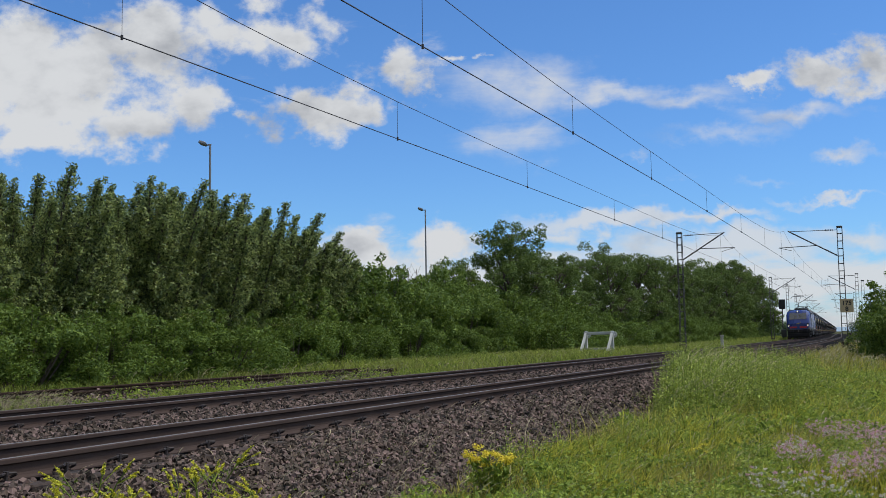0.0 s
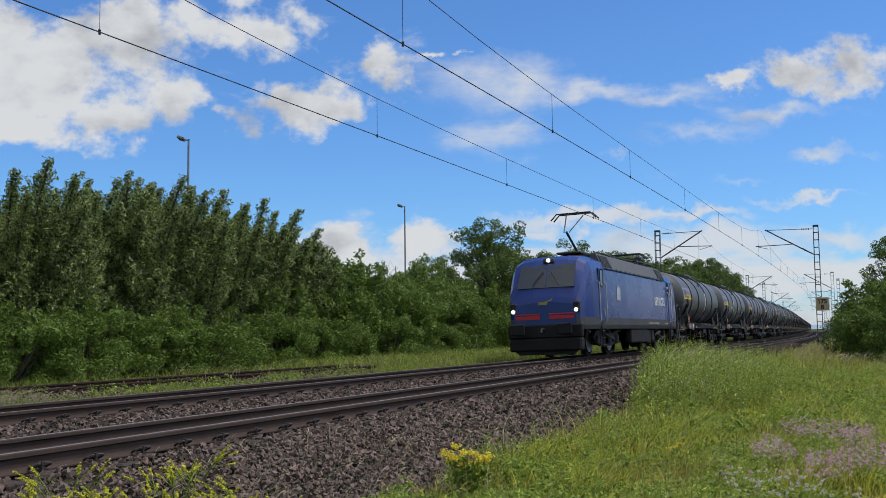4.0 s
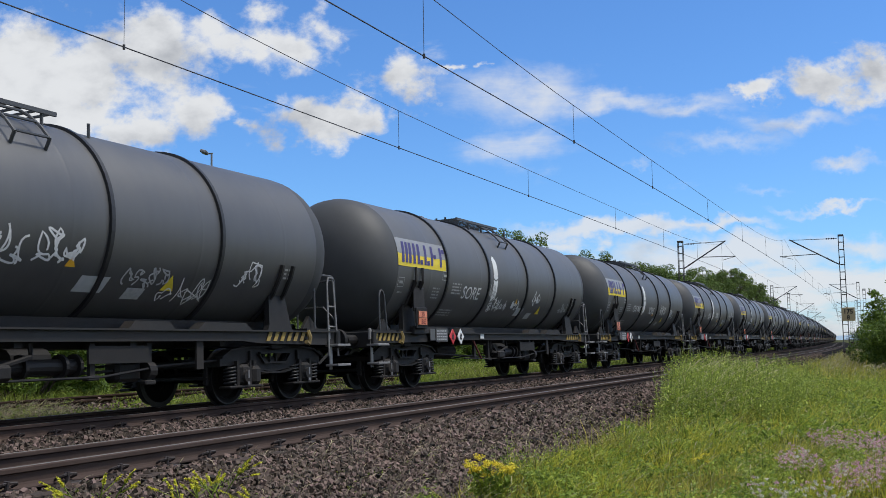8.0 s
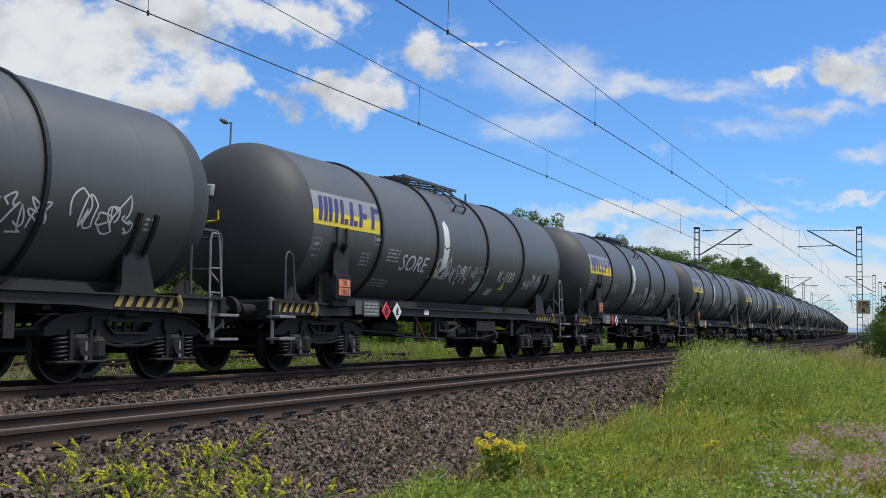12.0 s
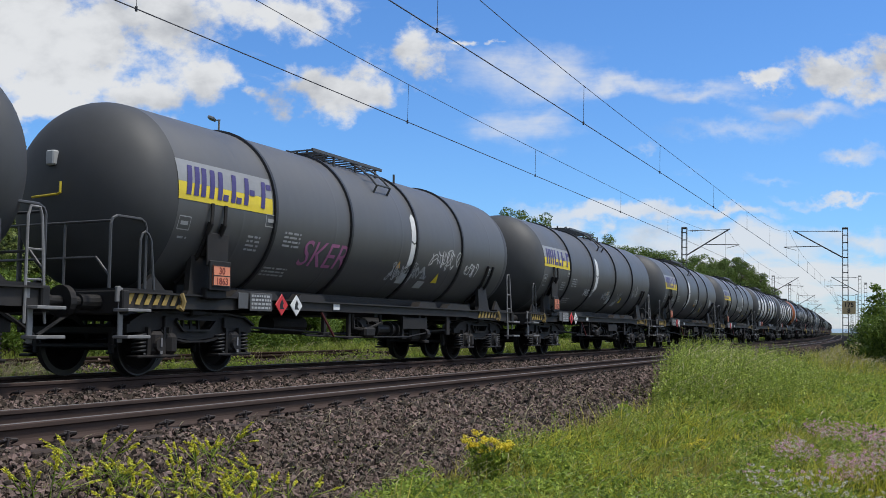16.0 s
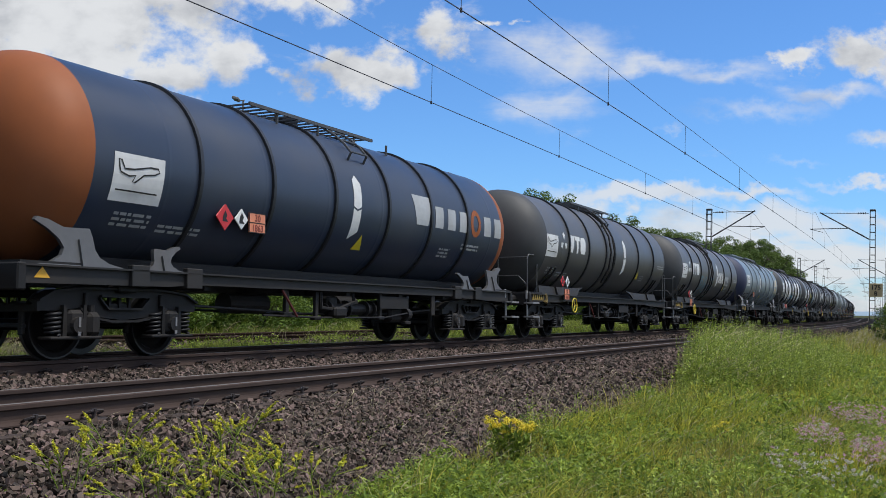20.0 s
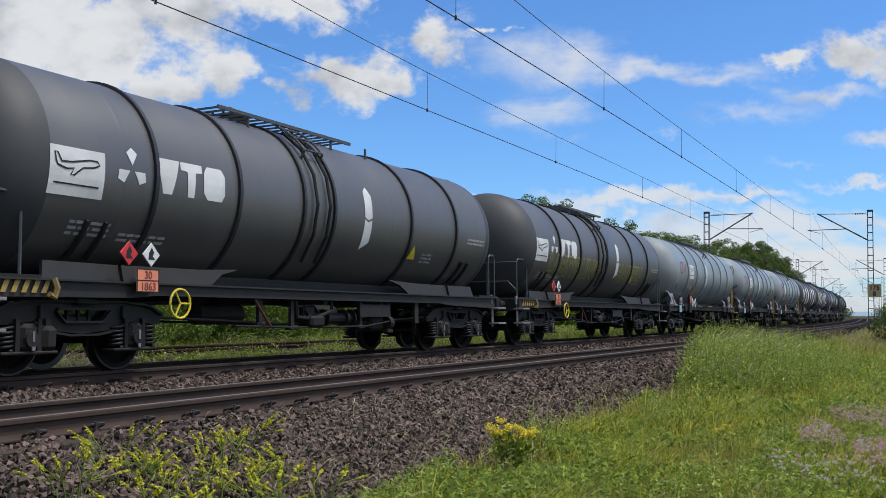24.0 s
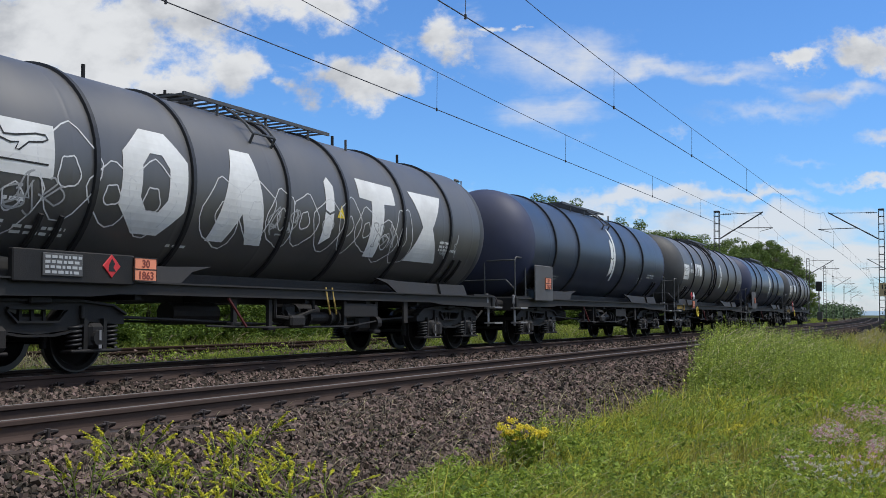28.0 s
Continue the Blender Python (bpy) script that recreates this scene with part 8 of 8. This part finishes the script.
    mesh_of("weed_leaves", np.concatenate(Vs), np.concatenate(Fs), M["weed"], None, "low broad-leaved weeds among the grass", "weeds", "stuff")


def tall_weeds():
    """Goldenrod and nettle shoots, leafy along their whole length, in a rank clump and in tufts over the meadow."""
    rng = np.random.default_rng(77)
    s, n = scatter(rng, 6600, 15.5, 27.5, -4.8, -0.9)
    keep = rng.random(len(s)) < tall_zone(s, n)
    s1, n1 = s[keep], n[keep]
    h1 = rng.uniform(0.62, 1.12, len(s1)) * (0.82 + 0.36 * patch_noise(s1, n1, 1.5))
    s, n = scatter(rng, 6500, 5.0, 42.0, -9.0, -2.3)
    keep = (patch_noise(s, n, 0.8) > 0.52) & (n < grass_edge(s) - 0.2)
    s2, n2 = s[keep], n[keep]
    h2 = rng.uniform(0.18, 0.55, len(s2)) * (0.6 + 0.6 * patch_noise(s2, n2, 1.6))
    s, n, h = np.concatenate([s1, s2]), np.concatenate([n1, n2]), np.concatenate([h1, h2])
    per = 30
    P = place_all(s, n, bed_height(n))
    u = (np.arange(per)[None] + rng.random((len(s), per))) / per
    lean = rng.normal(0, 0.14, (len(s), 1, 2)) + np.array([0.06, 0.0])
    C = np.repeat(P[:, None], per, 1)
    C[..., 2] += u * h[:, None]
    C[..., :2] += lean * (u ** 2 * h[:, None])[..., None]
    a = rng.uniform(0, 2 * np.pi, u.shape)
    out = np.stack([np.cos(a), np.sin(a), rng.uniform(0.0, 1.0, u.shape)], -1)
    ln = (0.040 + 0.045 * (1 - u)) * rng.uniform(0.6, 1.3, u.shape) * (0.55 + 0.55 * h[:, None])
    side = np.stack([-np.sin(a), np.cos(a), np.zeros_like(a)], -1) * (ln * 0.21)[..., None]
    mid = C + out * (ln * 0.5)[..., None]
    tip = C + out * ln[..., None] - np.array([0, 0, 0.25]) * ln[..., None]
    V = np.stack([C, mid - side, tip, mid + side], -2).reshape(-1, 3)
    F = np.arange(len(V)).reshape(-1, 4)
    mesh_of("tall_weeds", V, F, M["weed_tall"], None, "rank clump of tall leafy weeds beside the ballast", "weeds", "stuff")
    st = rng.uniform(0, 6.28, len(s))
    o = np.stack([np.cos(st), np.sin(st), np.zeros(len(s))], 1) * 0.004
    T = P + np.concatenate([lean[:, 0] * h[:, None], h[:, None]], 1)
    V = np.stack([P - o, P + o, T + o * 0.5, T - o * 0.5], 1).reshape(-1, 3)
    mesh_of("weed_stalks", V, np.arange(len(V)).reshape(-1, 4), M["weed"], None, "thin green stalks of tall weeds", "weeds", "stuff")


meadow()
tall_weeds()


def flower_plant(name, s, n, h, stems, head, petals, head_mat, label, seed, spread=0.25, spike=False, leaf_size=0.035):
    """A flowering plant: stems, leaves and blossom heads."""
    rng = np.random.default_rng(seed)
    py = random.Random(seed)
    base = bed_height(n)
    pl = empty(name, Matrix.Translation(place(s, n, float(base))), label, "wildflower", "wildflowers on the meadow")
    C, R_, Lf = [], [], []
    for i in range(stems):
        a, d = py.uniform(0, 6.28), spread * py.uniform(0.15, 1.0)
        hh = h * py.uniform(0.7, 1.05)
        tip = Vector((d * math.cos(a) - 0.06, d * math.sin(a), hh))
        bm = bmesh.new()
        pipe(bm, [(0.2 * tip.x, 0.2 * tip.y, -0.03), (0.6 * tip.x, 0.6 * tip.y, hh * 0.55), tip], 0.0045, 4)
        for j in range(5):
            t = py.uniform(0.15, 0.8)
            Lf.append((tip.x * t + py.uniform(-0.05, 0.05), tip.y * t + py.uniform(-0.05, 0.05), hh * t))
        if spike:
            for j in range(9):
                t = 0.80 + 0.028 * j
                C.append((tip.x * t + py.uniform(-0.006, 0.006), tip.y * t + py.uniform(-0.006, 0.006), hh * t)), R_.append(head * (1.2 - 0.09 * j))
            for j in range(2):
                q = Vector((tip.x + py.uniform(-0.16, 0.16), tip.y + py.uniform(-0.16, 0.16), hh * py.uniform(0.7, 0.95)))
                m_ = Vector((tip.x * 0.6, tip.y * 0.6, hh * 0.55))
                pipe(bm, [m_, q], 0.003, 4)
                for u in (0.72, 0.79, 0.86, 0.93, 1.0):
                    C.append(tuple(m_.lerp(q, u))), R_.append(head * 0.85)
        else:
            for j in range(5):
                C.append((tip.x + py.uniform(-0.05, 0.05), tip.y + py.uniform(-0.05, 0.05), hh + py.uniform(-0.02, 0.02))), R_.append(head)
        part("stem", bm, M["weed"], pl)
    V, F = leaf_cloud(rng, np.array(Lf), np.full(len(Lf), 0.04), len(Lf) * 4, leaf_size, 0.8)
    mesh_of("foliage", V, F, M["weed"], pl, kind="stuff")
    V, F = leaf_cloud(rng, np.array(C), np.array(R_), len(C) * petals, 0.011, 0.6, 0.8)
    mesh_of("blossom", V, F, M[head_mat], pl, kind="stuff")


random.seed(19)
flower_plant("ragwort", 8.35, -2.95, 0.47, 16, 0.030, 26, "bloom_yellow", "tall ragwort with flat yellow flower heads", 5, 0.22)
for s, n, h in ((6.9, -3.3, 0.26), (11.4, -4.25, 0.3), (16.5, -3.0, 0.3), (8.6, -6.4, 0.28)):
    flower_plant("ragwort", s, n, h, 4, 0.018, 12, "bloom_yellow", "small yellow ragwort in the grass", int(s * 31), 0.1)
# sweet clover at the foot of the ballast
for i, (s, n, h) in enumerate(((5.4, -1.1, 0.36), (5.25, -1.45, 0.34), (5.5, -1.4, 0.30), (6.75, -1.1, 0.34), (6.1, -1.5, 0.36), (6.45, -1.5, 0.32), (5.1, -1.8, 0.30), (5.9, -1.9, 0.28), (4.6, -1.5, 0.36), (4.8, -2.0, 0.34),
                               (5.6, -1.75, 0.34), (5.3, -2.1, 0.36), (5.75, -2.2, 0.32), (6.2, -2.05, 0.34), (6.5, -1.85, 0.30), (5.1, -1.35, 0.32), (5.0, -2.3, 0.36), (5.5, -2.4, 0.36), (6.0, -2.4, 0.32))):
    flower_plant("sweet_clover", s, n, h, random.randint(2, 4), 0.010, 11, "bloom_lime", "yellow sweet clover growing out of the ballast", 200 + i, 0.42, True, 0.012)


def blossom_drift():
    """Countless small crown-vetch and clover heads in the meadow."""
    rng = np.random.default_rng(12)
    for name, mat, count, s0, s1, n0, n1, label in (("pink_vetch", "bloom_pink", 1900, 9.5, 15.0, -7.6, -5.0, "drift of pale pink vetch blossoms in the meadow"),
                                                    ("white_clover", "bloom_white", 520, 8.5, 14.0, -7.0, -5.0, "scattered white clover heads in the meadow")):
        s, n = scatter(rng, count * 3, s0, s1, n0, n1)
        keep = (patch_noise(s, n, 1.7) > 0.52)
        s, n = s[keep][:count], n[keep][:count]
        C = place_all(s, n, bed_height(n) + rng.uniform(0.16, 0.34, len(s)))
        V, F = leaf_cloud(rng, C, np.full(len(C), 0.018), len(C) * 12, 0.010, 0.7, 0.5)
        mesh_of(name, V, F, M[mat], None, label, "wildflower", "stuff")


blossom_drift()

# ---------------------------------------------------------------- sleepers, clips, stones
def sleeper_mesh():
    bm = bmesh.new()
    box(bm, (0, 0, -0.08), (2.6, 0.26, 0.16), bevel=0.015)
    me = bpy.data.meshes.new("sleeper")
    bm.to_mesh(me)
    bm.free()
    me.materials.append(M["sleeper"])
    return me


def clip_mesh():
    """A sprung rail clip with its screw and plate, on the side towards the meadow."""
    bm = bmesh.new()
    box(bm, (0.12, 0, -0.008), (0.15, 0.22, 0.02), bevel=0.004)
    for sy in (-1, 1):
        pipe(bm, [(0.06, sy * 0.015, 0.03), (0.12, sy * 0.025, 0.065), (0.14, sy * 0.065, 0.062), (0.11, sy * 0.095, 0.048), (0.06, sy * 0.085, 0.025)], 0.012, 6)
    rod(bm, (0.11, 0, 0.0), (0.11, 0, 0.06), 0.018, 6)
    rod(bm, (0.11, 0, 0.05), (0.11, 0, 0.080), 0.024, 6)
    me = bpy.data.meshes.new("rail_clip")
    bm.to_mesh(me)
    bm.free()
    me.materials.append(M["clip"])
    return me


SLEEPER, CLIP = sleeper_mesh(), clip_mesh()
for track_n, zn, zf in ((0.0, Z_C, Z_B), (4.0, Z_A, Z_A2)):
    bed_ob = empty("track_panel", on_line(0, track_n + 0.75, 0), "timber sleepers with sprung rail clips under the rails", "track", "track panels")
    bed_ob["kind"] = "structure"
    inv = bed_ob.matrix_basis.inverted()
    tilt = Matrix.Rotation(math.atan2(zn - zf, 1.507), 4, "Y").inverted()
    for k in range(-36, 122):
        s = 5.49 + 0.6 * (k - 9)
        share("sleeper", SLEEPER, bed_ob, inv @ on_line(s, track_n + 0.7535, (zn + zf) / 2 - 0.176) @ tilt)
        if s < 62:
            share("rail_clip", CLIP, bed_ob, inv @ on_line(s, track_n, zn - 0.165))


def stones(name, count, s0, s1, n_lo, n_hi, size, seed, label, power=1.0, sink=0.3, parent=None):
    """Crushed stones: angular lumps of eight corners, each turned and stretched its own way."""
    rng = np.random.default_rng(seed)
    s, n = scatter(rng, count, s0, s1, n_lo, n_hi, power)
    sz = size * rng.uniform(0.6, 1.5, count)
    P = place_all(s, n, bed_height(n) + sz * (rng.random(count) * 1.5 - sink) * 0.7)
    cube = np.array([(x, y, z) for x in (-0.85, 0.85) for y in (-0.85, 0.85) for z in (-0.85, 0.85)])
    V = (cube[None] + rng.uniform(-0.42, 0.42, (count, 8, 3))) * rng.uniform(0.45, 1.1, (count, 1, 3))
    q = rng.normal(size=(count, 4))
    q /= np.linalg.norm(q, axis=1, keepdims=True)
    w, x, y, z = q.T
    R_ = np.stack([1 - 2 * (y * y + z * z), 2 * (x * y - w * z), 2 * (x * z + w * y), 2 * (x * y + w * z), 1 - 2 * (x * x + z * z), 2 * (y * z - w * x), 2 * (x * z - w * y), 2 * (y * z + w * x), 1 - 2 * (x * x + y * y)], 1).reshape(-1, 3, 3)
    V = np.einsum("kij,kvj->kvi", R_, V) * (sz * 0.5)[:, None, None] + P[:, None]
    quad = np.array([(0, 1, 3, 2), (4, 6, 7, 5), (0, 4, 5, 1), (2, 3, 7, 6), (0, 2, 6, 4), (1, 5, 7, 3)])
    F = (quad[None] + np.arange(count)[:, None, None] * 8).reshape(-1, 4)
    return mesh_of(name, V.reshape(-1, 3), F, M["stone"], parent, label, "ballast", "stuff")


edge = lambda s: grass_edge(s) - 0.35
stones("ballast_stones", 40000, 3.0, 13.0, edge, -0.30, 0.040, 1, "angular grey-brown ballast stones on the shoulder")
stones("ballast_stones", 24000, 11.0, 34.0, edge, -0.30, 0.052, 2, "angular grey-brown ballast stones on the shoulder", 1.3)
stones("ballast_stones", 21000, 4.0, 26.0, 1.80, 3.72, 0.043, 3, "angular ballast stones between the two tracks", 1.2)
stones("ballast_stones", 9000, -16.0, 3.2, edge, -0.30, 0.10, 6, "angular grey-brown ballast stones on the shoulder")
stones("ballast_stones", 4500, -16.0, 4.2, 0.2, 3.85, 0.10, 7, "angular ballast stones between the two tracks")
stones("ballast_stones", 5000, 24.0, 80.0, -0.9, -0.28, 0.070, 4, "angular ballast stones farther along the line", 1.4)
stones("ballast_stones", 6000, 24.0, 80.0, 1.80, 3.74, 0.060, 8, "angular ballast stones between the two tracks", 1.4)
stones("ballast_stones", 11000, 6.0, 30.0, 6.0, 12.3, 0.06, 5, "ballast stones lost among the weeds beside the siding")


def single_stones():
    """The stones that lie nearest, each one on its own."""
    rng = random.Random(2)
    shapes = []
    for i in range(8):
        bm = bmesh.new()
        bmesh.ops.create_icosphere(bm, subdivisions=1, radius=0.5)
        for v in bm.verts:
            v.co *= rng.uniform(0.75, 1.15)
            v.co.x *= 1.25
            v.co.z *= 0.75
        me = bpy.data.meshes.new("stone")
        bm.to_mesh(me)
        bm.free()
        me.materials.append(M["stone"])
        shapes.append(me)
    for i in range(290):
        s, n = rng.uniform(3.2, 8.0), rng.uniform(-2.2, -0.2)
        k = rng.uniform(0.038, 0.062)
        share("stone", shapes[i % 8], bed, Matrix.Translation(place(s, n, float(bed_height(n)) + 0.02)) @ Euler((rng.uniform(0, 6), rng.uniform(0, 6), rng.uniform(0, 6))).to_matrix().to_4x4() @ Matrix.Scale(k, 4))


single_stones()


# ---------------------------------------------------------------- what moves
# The train's way: seconds, and metres by which it lies behind an even 25 m/s
LAG = [(0, 4.10), (1, 1.40), (2, 0.0), (3, -0.60), (4, -0.40), (5, -0.15), (6, -0.01), (7, 0.07), (8, 0.0), (9, -0.16), (10, -0.23), (11, -0.04), (12, 0.18), (13.5, 0.44), (15, 0.70), (16, 0.95),
       (17, 1.21), (18, 1.37), (19, 1.61), (20, 1.78), (21, 1.91), (22, 2.07), (23.5, 2.42), (25, 2.66), (26, 2.70), (27, 2.80), (28, 3.05)]


LEAN = Matrix.Rotation(radians(-1.4), 4, "Y")      # the outer rail lies higher


def roll(wheel, bogie_y, middle, radius):
    """Turns a wheel by the way that it rolls while it passes near by."""
    at = wheel.matrix_basis.copy()
    centre, turned = Matrix.Translation(at.translation), at.to_3x3().normalized().to_4x4()
    y = bogie_y + at.translation.y
    lag_t, lag_m = [r[0] for r in LAG], [r[1] for r in LAG]
    start = (middle + y - 34.0) / 25.0
    rows = []
    for k in range(58):
        t = start + 0.0245 * k * radius / 0.46
        if 0.0 < t < 28.0:
            s = middle + y - 25.0 * t + float(np.interp(t, lag_t, lag_m))
            rows.append((t, centre @ Matrix.Rotation(-s / radius, 4, "X") @ turned))
    if rows:
        walk(wheel, [(0.0, rows[0][1])] + rows + [(28.0, rows[-1][1])])


def motions():
    for vehicle, middle in TRAIN:
        walk(vehicle, [(t, on_line(middle - 25.0 * t + lag, 4.75, -0.035) @ LEAN) for t, lag in LAG])
        for frame_ob in vehicle.children:
            if frame_ob.name.startswith("bogie"):
                for ob in frame_ob.children:
                    if ob.name.startswith("wheel"):
                        roll(ob, frame_ob.location.y, middle, 0.62 if vehicle is LOCO else 0.46)


motions()
